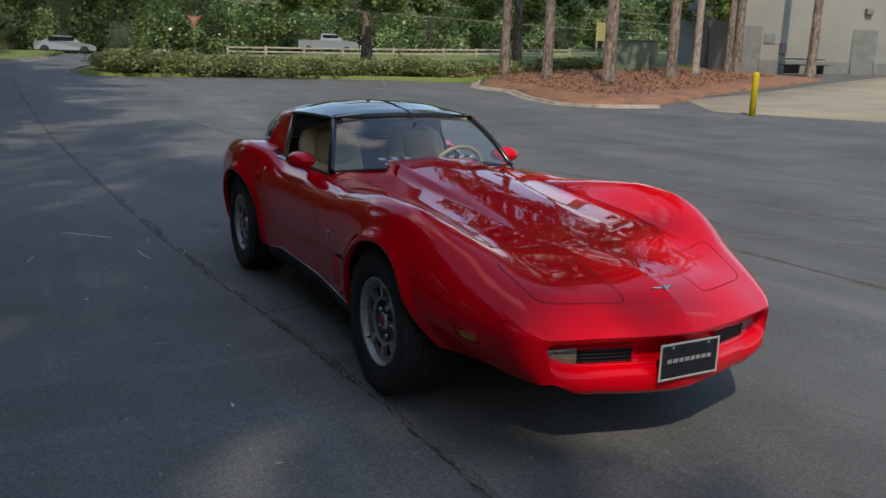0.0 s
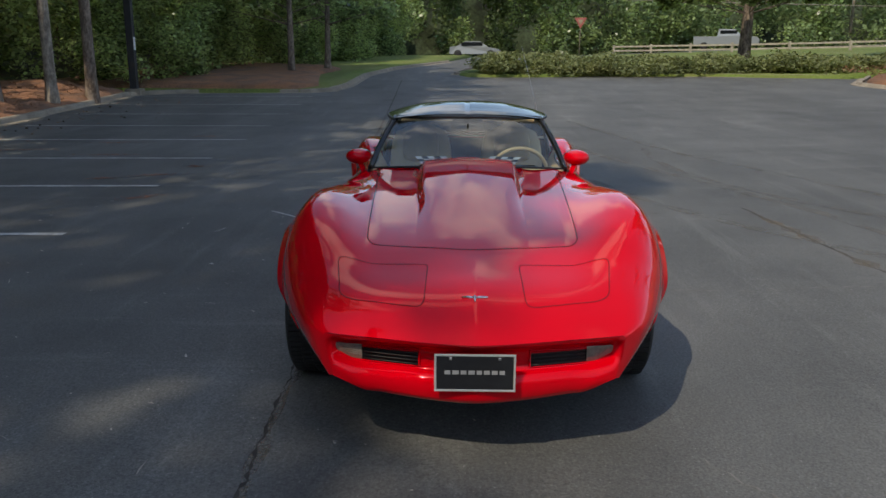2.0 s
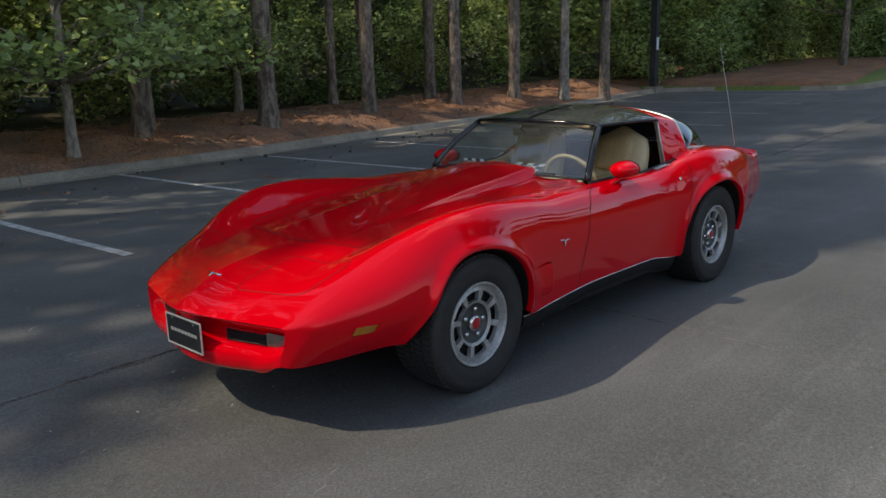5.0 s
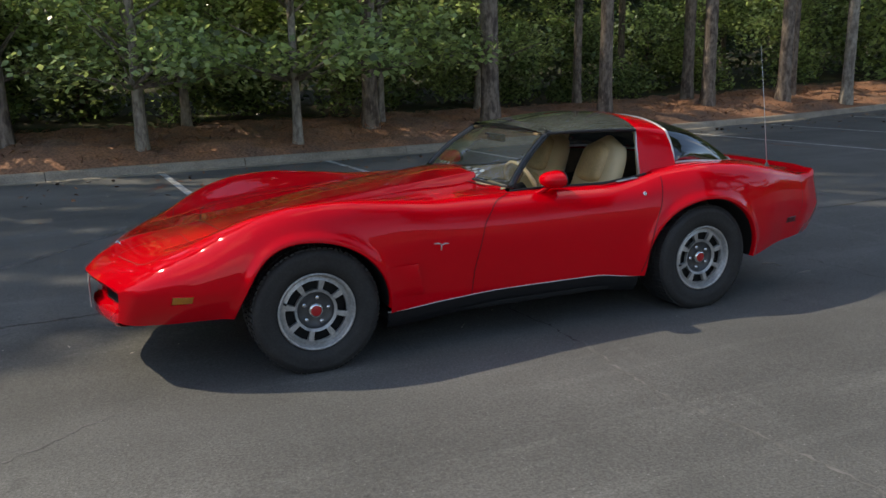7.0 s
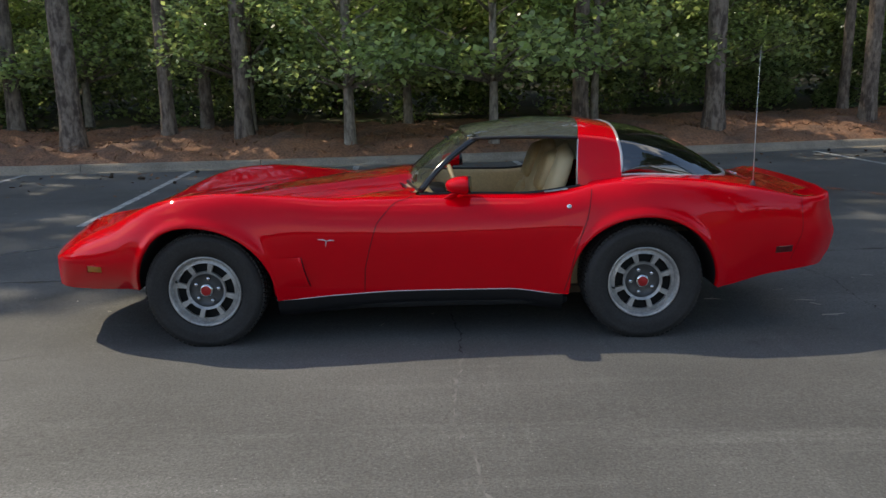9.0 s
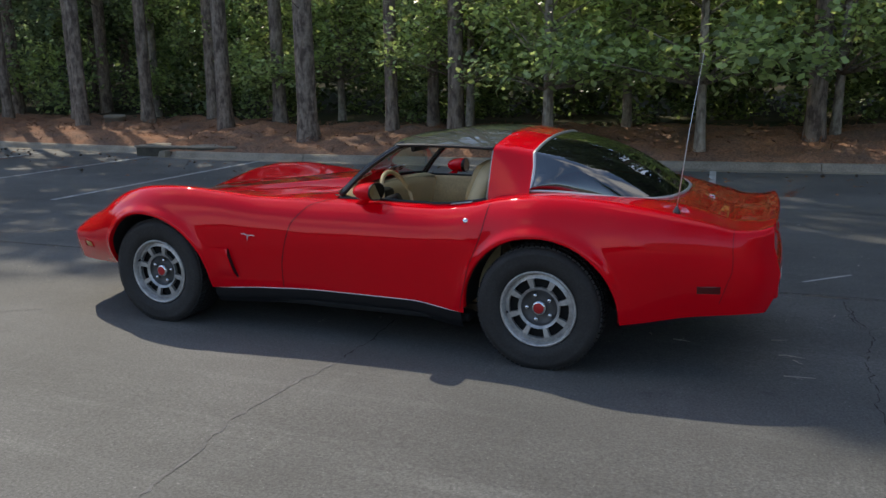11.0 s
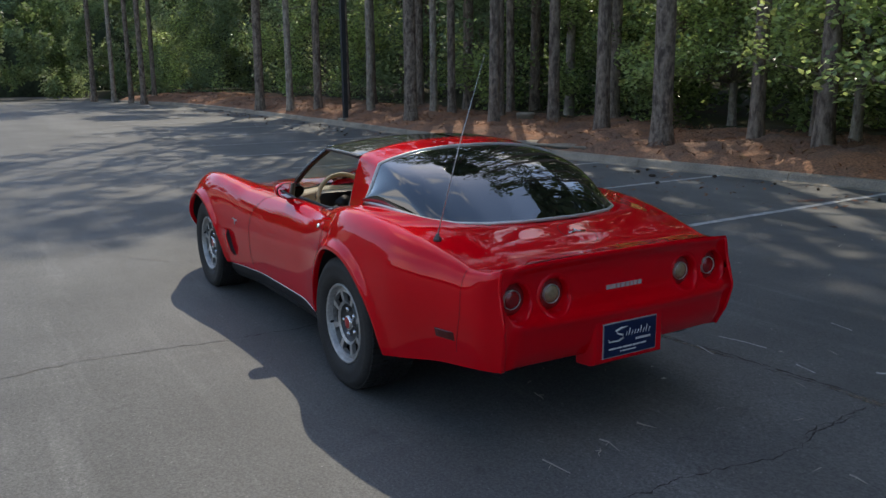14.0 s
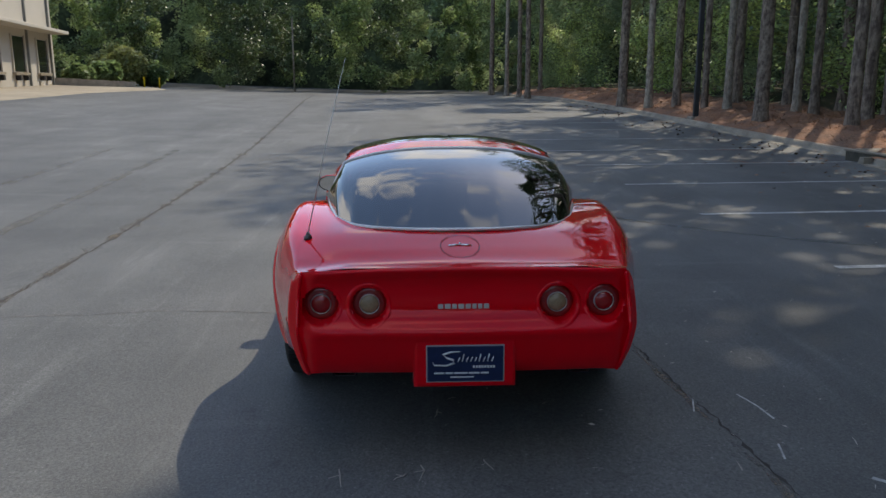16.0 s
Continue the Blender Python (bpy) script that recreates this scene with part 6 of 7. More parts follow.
# ---- trees and undergrowth ----
def leaves(name, centers, sizes, material, seed, parent=None, flat=0.5, slim=0.6, label=""):
    """Many small folded leaves, each a mesh island of its own."""
    r = np.random.default_rng(seed)
    n = len(centers)
    nrm = r.normal(0, 1, (n, 3))
    nrm[:, 2] = np.abs(nrm[:, 2]) + flat
    nrm /= np.linalg.norm(nrm, axis=1)[:, None]
    a = np.cross(nrm, r.normal(0, 1, (n, 3)))
    a /= np.linalg.norm(a, axis=1)[:, None] + 1e-9
    b = np.cross(nrm, a)
    s = np.asarray(sizes)[:, None] * np.ones((n, 1))
    droop = -0.22 * s * nrm
    v = np.stack([centers - a * s, centers - b * s * slim + 0.1 * a * s, centers + a * s + droop, centers + b * s * slim + 0.1 * a * s], 1).reshape(-1, 3)
    me = bpy.data.meshes.new(name)
    me.vertices.add(4 * n)
    me.vertices.foreach_set("co", v.ravel().astype(np.float32))
    me.loops.add(4 * n)
    me.loops.foreach_set("vertex_index", np.arange(4 * n, dtype=np.int32))
    me.polygons.add(n)
    me.polygons.foreach_set("loop_start", np.arange(0, 4 * n, 4, dtype=np.int32))
    me.update(calc_edges=True)
    me.materials.append(M[material])
    ob = new(name, me)
    if parent is not None:
        ob.parent = parent
    if label:
        ob["label"] = label
    return ob


def shell(r, n, center, radii, hollow=0.55):
    """Places spread through the outer part of a lumpy ball."""
    d = r.normal(0, 1, (n, 3))
    d /= np.linalg.norm(d, axis=1)[:, None]
    k = hollow + (1 - hollow) * r.random((n, 1)) ** 0.6
    lump = 1 + 0.25 * np.sin(d[:, :1] * 5 + center[0]) * np.cos(d[:, 1:2] * 4 + center[1])
    return np.asarray(center) + d * k * lump * np.asarray(radii)


def trunk_mesh(height, radius, lean, seed, sides=12, top=0.45):
    r = np.random.default_rng(seed)
    rings, ph = [], r.random() * 6
    for k in np.r_[np.linspace(0, 0.06, 5), np.linspace(0.09, 1, 13)]:
        z = height * k - 0.25
        rad = radius * ((1 - (1 - top) * k) + 0.38 * math.exp(-max(0, z) / 0.25))
        cx, cy = lean[0] * k * height + 0.05 * math.sin(3 * k + ph), lean[1] * k * height + 0.05 * math.cos(2 * k + ph)
        rings.append([(cx + rad * (1 + 0.09 * math.sin(5 * t + ph) * math.exp(-max(0, z)) + r.normal(0, 0.012)) * math.cos(t), cy + rad * (1 + r.normal(0, 0.012)) * math.sin(t), z) for t in np.linspace(0, 2 * math.pi, sides, endpoint=False)])
    return loft(rings, True, False)


CROWNS = []


def pine(seed, height, radius, bark="bark", lean=(0, 0), crown_from=0.42, clumps=28, per=18, spread=2.2):
    r = np.random.default_rng(seed)
    t = thing("pine_tree", "tall straight pine with a bare scaly trunk", "tree")
    cs, limbs = [], [trunk_mesh(height, radius, lean, seed)]
    for k in range(clumps):
        h = height * (crown_from + (1 - crown_from) * (k + r.random()) / clumps)
        a, reach = r.random() * 2 * math.pi, spread * (1.15 - 0.75 * (h / height - crown_from) / (1 - crown_from)) * (0.45 + 0.6 * r.random())
        tip = np.array((lean[0] * h + reach * math.cos(a), lean[1] * h + reach * math.sin(a), h + 0.15 * reach))
        limbs.append(tube([(lean[0] * h, lean[1] * h, h - 0.3), tip], [0.06, 0.02], 4))
        cs.append(shell(r, per, tip, (1.0, 1.0, 0.5), 0.1))
    for k in range(7):  # dead stubs low on the trunk
        h, a = r.uniform(2.2, height * crown_from), r.random() * 6.3
        limbs.append(tube([(lean[0] * h, lean[1] * h, h), (lean[0] * h + 0.7 * math.cos(a), lean[1] * h + 0.7 * math.sin(a), h + r.uniform(-0.1, 0.2))], [0.018, 0.006], 4))
    vs, fs, off = [], [], 0
    for lv, lf in limbs:
        vs.append(lv)
        fs += [tuple(np.array(f) + off) for f in lf]
        off += len(lv)
    make("trunk", np.concatenate(vs), fs, bark, t)
    c = np.concatenate(cs)
    leaves("crown", c, r.uniform(0.13, 0.3, len(c)), "needle", seed + 1, t, 0.3, 0.45)
    CROWNS.append(c)
    return t


def edge_pine(seed, x, y, radius, zones, height=25.0, per=95):
    """A tall pine at the wood's edge; unseen clumps over the lot cast chosen shade. zones: x, y, low, high, spread,
    clumps.
    """
    r = np.random.default_rng(seed)
    z = bank_at(x, y)
    t = thing("pine_tree", "tall straight pine with a bare scaly trunk", "tree", (x, y, z), 0, "pines along the kerb")
    limbs, cs = [trunk_mesh(height, radius, (0, 0), seed)], []
    for cx, cy, low, high, spread, n in zones:
        for k in range(n):
            h = low + (high - low) * (k + r.random()) / n
            a, q = r.random() * 6.283, spread * math.sqrt(r.random())
            tip = np.array((cx - x + q * math.cos(a), cy - y + q * math.sin(a), h))
            limbs.append(tube([(0, 0, h - 1.2), tip * (0.5, 0.5, 1) - (0, 0, 0.3), tip], [0.06, 0.04, 0.015], 4))
            cs.append(shell(r, per, tip, (0.75, 0.75, 0.5), 0.1))
    vs, fs, off = [], [], 0
    for lv, lf in limbs:
        vs.append(lv)
        fs += [tuple(np.array(f) + off) for f in lf]
        off += len(lv)
    make("trunk", np.concatenate(vs), fs, "bark", t)
    c = np.concatenate(cs)
    leaves("crown", c, r.uniform(0.13, 0.27, len(c)), "needle", seed + 1, t, 0.3, 0.45)


def broad(seed, height, radius, crown_low, crown_r, count, bark="bark_pale", lean=(0, 0), leaf="leaf_light", size=(0.05, 0.10), name="maple_tree", label="young broadleaf tree with low green leaves"):
    r = np.random.default_rng(seed)
    t = thing(name, label, "tree")
    v, q = trunk_mesh(height * (0.8 if height > 7 else 2.0), radius, lean, seed, 10, 0.35)
    cs, vs, fs, off = [], [v], list(q), len(v)
    lumps = 34
    for k in range(lumps):
        h = crown_low + (height - crown_low) * r.random() ** 1.5
        a, reach = r.random() * 6.283, crown_r * (0.35 + 0.65 * r.random()) * (1.0 - 0.5 * (h - crown_low) / (height - crown_low))
        tip = np.array((lean[0] * h + reach * math.cos(a), lean[1] * h + reach * math.sin(a), h))
        lv, lf = tube([(lean[0] * h * 0.8, lean[1] * h * 0.8, max(crown_low * 0.8, h - 0.8)), tip], [0.03, 0.008], 4)
        vs.append(lv)
        fs += [tuple(np.array(f) + off) for f in lf]
        off += len(lv)
        cs.append(shell(r, count // lumps, tip, (0.75, 0.75, 0.42), 0.15))
    make("trunk", np.concatenate(vs), fs, bark, t)
    c = np.concatenate(cs)
    leaves("crown", c, r.uniform(*size, len(c)), leaf, seed + 1, t, 0.9, 0.72)
    return t


def tall(k, x, y, z, turn, s):
    """The tree's growth upwards: lower where it would stand between the sun and the open middle of the lot."""
    c, a = CROWNS[k], radians(turn)
    px = s * (c[:, 0] * math.cos(a) - c[:, 1] * math.sin(a)) + x
    py = s * (c[:, 0] * math.sin(a) + c[:, 1] * math.cos(a)) + y
    for h in (1.0, 0.92, 0.84, 0.76, 0.68, 0.6, 0.52, 0.45):
        drop = c[:, 2] * h + z
        gx_, gy_ = px - 0.72 * drop, py + 0.47 * drop
        edge = np.interp(gx_, [-30, -12, -5, -3.1, -2.98, 1.6, 2.35, 2.6, 3.3, 5, 9, 20], [2.0, 1.2, 1.5, 1.3, -0.6, -1.2, -0.7, 0.9, 2.6, 2.8, 3.2, 3.7])
        if (gy_ > edge).mean() < 0.03:
            return h
    return 0.42


def stand(ob, x, y, z, turn, scale, up, group):
    ob.matrix_basis = Matrix.Translation((x, y, z)) @ Matrix.Rotation(radians(turn), 4, "Z") @ Matrix.Diagonal((scale, scale, up, 1))
    ob["group"] = group


def bank_at(x, y):
    return float(bank_z(np.array([x]), np.array([y]))[0]) - 0.05


rng = np.random.default_rng(5)
kinds = [pine(100, 24, 0.17), pine(120, 26, 0.21), pine(140, 23, 0.14, "bark_pale"), pine(160, 25, 0.13, "bark", (0.012, 0.004)), pine(180, 22, 0.15, "bark", crown_from=0.7, clumps=9, per=70, spread=1.6), pine(200, 24, 0.18, crown_from=0.36, clumps=50, per=80, spread=3.0), pine(220, 25, 0.17, crown_from=0.30, clumps=60, per=75, spread=3.2)]
used = [False] * 7
# the front row of trunks along the kerb: x, y, kind, scale
ROW = ((-5.6, -10.7, 1, 0.92), (-9.1, -11.5, 6, 0.95), (-9.6, -13.4, 3, 0.9), (-12.3, -11.6, 6, 1.0), (-13.0, -13.2, 6, 0.95), (-14.9, -11.5, 6, 1.0), (-16.4, -10.9, 2, 1.05), (-16.1, -12.4, 3, 1.0), (-18.2, -10.6, 6, 0.95),
       (6.5, -9.55, 1, 0.98), (5.0, -10.5, 0, 0.8), (4.6, -11.8, 3, 1.0), (3.5, -10.3, 0, 0.95), (-3.0, -10.8, 0, 0.95), (16.7, -9.6, 1, 0.95), (18.3, -11.3, 2, 0.9), (15.5, -12.4, 3, 1.0),
       (20.6, -10.2, 2, 0.95), (22.0, -9.9, 3, 0.9), (23.8, -9.5, 0, 0.9), (25.0, -8.9, 2, 1.0), (27.3, -8.5, 1, 0.9), (40, -6.4, 0, 0.9), (43, -6.4, 3, 1.1), (43.0, -7.6, 0, 0.8), (46.3, -6.0, 2, 1.0), (49.5, -5.4, 0, 1.0),
       (8.6, -11.8, 0, 0.95), (13.6, -13.2, 2, 1.0), (15.8, -13.6, 0, 1.0), (18.6, -12.9, 1, 0.9), (20.8, -12.2, 0, 0.95), (23.4, -11.6, 1, 0.9), (10.4, -14.2, 0, 1.0), (17.4, -15.0, 1, 0.95))
FAR = [(rng.uniform(-62, 72), rng.uniform(-40, -14.5)) for _ in range(80)]
SPOTS = [(x, y, k, s, 0) for x, y, k, s in ROW] + [(x, y, 4, rng.uniform(0.7, 1.0), 1) for x, y in FAR]
SPOTS += [(x, y, k, s, 2) for x, y, k, s in ((-27.2, 17.5, 5, 1.2), (-23.7, 17.5, 5, 1.2), (-20.5, 18.1, 5, 1.35), (-22.3, 23.0, 5, 1.3), (-23.4, 25.4, 2, 1.25), (-25.3, 29.4, 3, 1.35), (-26.0, 30.9, 5, 1.2), (-22.0, 31.5, 0, 1.3))]
for x, y, k, s, far in SPOTS:
    z = bank_at(x, y) if far < 2 else float(ground_z(x, y)) + 0.12
    ob = kinds[k] if not used[k] else copy_thing(kinds[k], Matrix())
    used[k] = True
    turn = rng.uniform(0, 360)
    stand(ob, x, y, z, turn, s, s if far == 2 else tall(k, x, y, z, turn, s), ("pines along the kerb", "pines in the woods", "pines on the island")[far])

# clumps above the view, placed along the sun's way to shade lot and car
edge_pine(400, 9.2, -10.5, 0.17, [(10.0, -9.5, 16.5, 22.5, 1.0, 22)])
edge_pine(410, 11.2, -12.6, 0.19, [(11.2, -10.2, 18.0, 24.0, 1.0, 22)], 26)
edge_pine(420, 12.8, -11.9, 0.16, [(12.8, -9.9, 14.5, 18.8, 0.9, 4), (12.3, -9.5, 20.6, 23.4, 0.6, 14), (12.6, -9.75, 18.4, 20.4, 0.5, 9)])
edge_pine(450, 13.4, -10.3, 0.15, [(13.2, -8.95, 16.6, 17.3, 0.5, 7), (12.2, -8.9, 16.6, 17.3, 0.55, 8), (11.3, -8.95, 16.5, 17.3, 0.5, 6), (13.1, -8.25, 16.7, 17.2, 0.45, 5), (12.4, -8.2, 16.7, 17.2, 0.5, 6)], 23, 62)
edge_pine(430, 14.7, -11.4, 0.15, [(14.7, -9.6, 14.5, 18.4, 1.3, 6)], 22, 42)
edge_pine(440, 16.9, -11.2, 0.13, [(16.9, -9.6, 15.5, 19.2, 1.3, 6)], 23, 42)

maples = [broad(300, 3.9, 0.10, 1.3, 2.1, 5000, size=(0.045, 0.085)), broad(330, 4.2, 0.085, 1.4, 2.2, 5000, size=(0.05, 0.10))]
for k, (x, y, turn, s) in enumerate(((1.48, -9.45, 0, 1.0), (-1.15, -9.55, 70, 1.0), (3.58, -11.4, 140, 0.95), (-3.4, -11.2, 200, 1.0), (7.6, -13.0, 250, 0.95), (0.4, -12.0, 310, 1.1), (-6.6, -13.2, 30, 1.0))):
    ob = maples[k] if k < 2 else copy_thing(maples[k % 2], Matrix())
    stand(ob, x, y, bank_at(x, y), turn, s, s, "broadleaf trees along the kerb")
island_trees = broad(360, 9, 0.16, 2.6, 3.4, 5200, "bark", (0, 0), "leaf", (0.08, 0.16), "oak_tree", "broad shade tree with a dark trunk on the grass")
lawn_oak = broad(370, 10, 0.30, 2.9, 5.4, 12000, "bark", (0, 0), "leaf", (0.10, 0.19), "oak_tree", "broad shade tree with a thick dark trunk behind the hedge")
for k, (x, y, turn, s) in enumerate(((-30.0, -7.2, 0, 1.0), (-33.5, -6.1, 120, 1.0), (-33.5, 13.4, 60, 1.0), (-34.0, 22.5, 200, 0.95), (-30.0, 33.0, 90, 0.9))):
    ob = (island_trees, None, lawn_oak, None, None)[k] or copy_thing(lawn_oak if k > 1 else island_trees, Matrix())
    stand(ob, x, y, float(ground_z(x, y)) + 0.15, turn, s, s, "shade trees on the grass")


def thicket(name, spots, per, size, material, label, seed, flat=0.7):
    """Undergrowth: leaves of many bushes in one sheet of stuff. spots: x, y, z, rx, rz."""
    r = np.random.default_rng(seed)
    c = np.concatenate([shell(r, per, (x, y, z), (rx, rx * 0.8, rz), 0.35) for x, y, z, rx, rz in spots])
    ob = leaves(name, c, r.uniform(size[0], size[1], len(c)), material, seed + 1, None, flat, 0.7)
    return tagged(ob, label, "undergrowth", kind="stuff")


def bushes(x0, x1, n, d0, d1, zlo, zhi, rr, seed):
    r = np.random.default_rng(seed)
    out = []
    for _ in range(n):
        x = r.uniform(x0, x1)
        y = kerb_y(x) - r.uniform(d0, d1)
        out.append((x, y, bank_at(x, y) + r.uniform(zlo, zhi), r.uniform(*rr), r.uniform(rr[0] * 0.7, rr[1] * 0.9)))
    return out


thicket("undergrowth", bushes(-20, 14, 128, 3.4, 6.8, 0.2, 3.8, (0.55, 1.15), 21), 470, (0.040, 0.090), "leaf", "dense green undergrowth behind the front trunks", 22)
thicket("undergrowth", bushes(-20, 14, 80, 3.0, 5.6, 0.5, 3.8, (0.45, 0.85), 23), 440, (0.038, 0.085), "leaf_light", "lighter undergrowth leaves with sunlight put into their colour", 24)
# the deeper bushes take the darkened leaves, so their shade is partly colour
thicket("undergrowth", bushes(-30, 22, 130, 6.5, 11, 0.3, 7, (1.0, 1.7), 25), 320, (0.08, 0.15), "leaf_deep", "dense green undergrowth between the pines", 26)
# haze-coloured leaves here brighten the woods and grey them
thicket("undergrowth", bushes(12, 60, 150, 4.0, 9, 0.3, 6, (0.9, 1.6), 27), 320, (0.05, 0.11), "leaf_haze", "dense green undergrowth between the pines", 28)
thicket("undergrowth", bushes(9, 55, 70, 3.2, 6, 0.4, 5, (0.6, 1.1), 29), 340, (0.05, 0.10), "leaf_light", "lighter undergrowth leaves with sunlight put into their colour", 30)
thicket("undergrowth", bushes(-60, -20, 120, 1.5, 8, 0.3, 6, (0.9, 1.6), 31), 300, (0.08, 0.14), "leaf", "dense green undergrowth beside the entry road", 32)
thicket("undergrowth", bushes(-60, -20, 70, 1.2, 6, 0.4, 6, (0.7, 1.3), 33), 300, (0.07, 0.12), "leaf_light", "lighter leaves beside the entry road with sunlight in their colour", 34)


r = np.random.default_rng(36)
EDGE = [(x, np.interp(x, [-60, -45, -38, -33, -26, -22], [-4.0, -5.8, -7.8, -8.9, -10.0, -11.2])) for x in np.linspace(-60, -22, 150)]
thicket("undergrowth", [(x, y - r.uniform(0, 3), float(ground_z(x, y)) + r.uniform(0.4, 6.5), r.uniform(0.7, 1.4), r.uniform(0.6, 1.2)) for x, y in EDGE], 420, (0.06, 0.12), "leaf", "thick green undergrowth at the edge of the grass", 37)
thicket("undergrowth", [(x, y - r.uniform(-0.4, 1.5), float(ground_z(x, y)) + r.uniform(0.4, 5.5), r.uniform(0.5, 1.0), r.uniform(0.5, 0.9)) for x, y in EDGE], 420, (0.05, 0.10), "leaf_light", "leaves at the edge of the grass with sunlight in their colour", 38)


def far_wood(name, spots, per, size, seed, material="leaf"):
    return thicket(name, spots, per, size, material, "far wall of mixed green woods with added unseen crowns", seed, 0.4)


r = np.random.default_rng(40)
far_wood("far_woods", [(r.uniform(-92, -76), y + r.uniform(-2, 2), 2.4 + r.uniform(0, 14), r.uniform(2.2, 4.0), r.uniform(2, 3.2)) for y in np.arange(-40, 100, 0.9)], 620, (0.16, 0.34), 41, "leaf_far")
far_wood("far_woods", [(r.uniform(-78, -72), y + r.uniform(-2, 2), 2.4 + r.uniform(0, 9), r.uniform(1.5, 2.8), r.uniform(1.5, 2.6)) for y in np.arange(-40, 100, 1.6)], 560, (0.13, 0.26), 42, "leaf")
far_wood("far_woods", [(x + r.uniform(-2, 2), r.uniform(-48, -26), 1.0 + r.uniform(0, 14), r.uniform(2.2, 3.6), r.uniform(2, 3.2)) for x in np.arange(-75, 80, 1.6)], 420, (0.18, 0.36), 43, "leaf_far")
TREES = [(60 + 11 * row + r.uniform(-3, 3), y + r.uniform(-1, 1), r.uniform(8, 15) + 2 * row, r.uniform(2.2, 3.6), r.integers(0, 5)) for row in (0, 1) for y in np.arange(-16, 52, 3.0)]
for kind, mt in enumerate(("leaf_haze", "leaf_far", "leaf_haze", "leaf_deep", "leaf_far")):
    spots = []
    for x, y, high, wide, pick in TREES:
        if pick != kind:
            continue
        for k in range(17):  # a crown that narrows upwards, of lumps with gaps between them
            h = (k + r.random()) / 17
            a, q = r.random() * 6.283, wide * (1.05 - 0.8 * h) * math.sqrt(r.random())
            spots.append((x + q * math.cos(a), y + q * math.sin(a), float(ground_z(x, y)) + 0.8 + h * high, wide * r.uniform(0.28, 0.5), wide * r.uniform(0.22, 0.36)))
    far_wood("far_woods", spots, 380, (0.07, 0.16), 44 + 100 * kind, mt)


r = np.random.default_rng(46)
# crowns added above the view to cover the sky and darken reflections
CANOPY = [(r.uniform(20, 68), r.uniform(-40, -17), r.uniform(7, 17)) for _ in range(185)]
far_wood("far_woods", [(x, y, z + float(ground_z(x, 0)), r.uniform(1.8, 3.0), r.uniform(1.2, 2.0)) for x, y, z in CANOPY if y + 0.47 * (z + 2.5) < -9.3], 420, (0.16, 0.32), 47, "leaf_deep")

# more added crowns, high and unseen, for paint and glass to reflect
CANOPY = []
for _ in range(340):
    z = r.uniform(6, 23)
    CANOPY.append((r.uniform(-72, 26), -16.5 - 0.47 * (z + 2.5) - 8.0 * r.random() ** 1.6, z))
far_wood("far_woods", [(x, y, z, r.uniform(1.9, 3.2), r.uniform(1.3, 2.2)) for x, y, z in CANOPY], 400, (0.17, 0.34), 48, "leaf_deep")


# unseen lower crowns added straight behind the stalls, dark in the car's reflections
r = np.random.default_rng(52)
LOWER = []
while len(LOWER) < 85:
    x, z = r.uniform(-22, 5), r.uniform(9, 17)
    y = kerb_y(x) - r.uniform(0.6, 3.4)
    if y + 0.47 * z + 1.4 < np.interp(x - 0.72 * z, [-30, -12, -5, 2], [1.0, 0.0, -4.4, -4.4]):
        LOWER.append((x, y, z, r.uniform(1.2, 2.0), r.uniform(0.8, 1.3)))
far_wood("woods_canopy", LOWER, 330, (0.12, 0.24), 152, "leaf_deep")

# unseen crowns added over the kerbside trunks for reflections, kept clear of the sun's way to the open lot
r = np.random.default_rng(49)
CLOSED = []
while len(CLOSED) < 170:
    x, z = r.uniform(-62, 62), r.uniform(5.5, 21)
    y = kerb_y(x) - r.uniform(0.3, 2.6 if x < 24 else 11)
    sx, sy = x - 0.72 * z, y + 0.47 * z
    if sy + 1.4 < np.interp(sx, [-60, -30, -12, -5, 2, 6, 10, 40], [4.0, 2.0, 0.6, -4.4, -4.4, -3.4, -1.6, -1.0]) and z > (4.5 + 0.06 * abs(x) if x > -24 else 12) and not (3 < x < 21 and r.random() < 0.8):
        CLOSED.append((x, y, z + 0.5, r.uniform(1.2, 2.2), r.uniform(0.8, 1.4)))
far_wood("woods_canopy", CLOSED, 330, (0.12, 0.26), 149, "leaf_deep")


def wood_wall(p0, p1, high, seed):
    """A lumpy sheet added behind the trees, with the woods' shade in its colour, that closes the view."""
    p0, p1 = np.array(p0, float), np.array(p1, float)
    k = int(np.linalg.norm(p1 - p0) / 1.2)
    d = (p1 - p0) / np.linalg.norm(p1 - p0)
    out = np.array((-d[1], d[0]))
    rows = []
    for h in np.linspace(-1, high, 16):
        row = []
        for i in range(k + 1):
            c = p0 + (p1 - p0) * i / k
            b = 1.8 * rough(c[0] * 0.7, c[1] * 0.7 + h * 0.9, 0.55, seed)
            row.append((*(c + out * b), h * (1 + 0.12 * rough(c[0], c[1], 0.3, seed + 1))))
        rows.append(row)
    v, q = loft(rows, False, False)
    return tagged(make("woods_backdrop", v, q, "deepwood"), "backdrop sheet coloured dark for the shade of the woods", "woods", kind="structure")


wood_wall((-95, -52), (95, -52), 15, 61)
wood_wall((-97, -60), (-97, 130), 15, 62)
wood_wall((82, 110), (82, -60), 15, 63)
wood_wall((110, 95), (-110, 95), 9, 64)

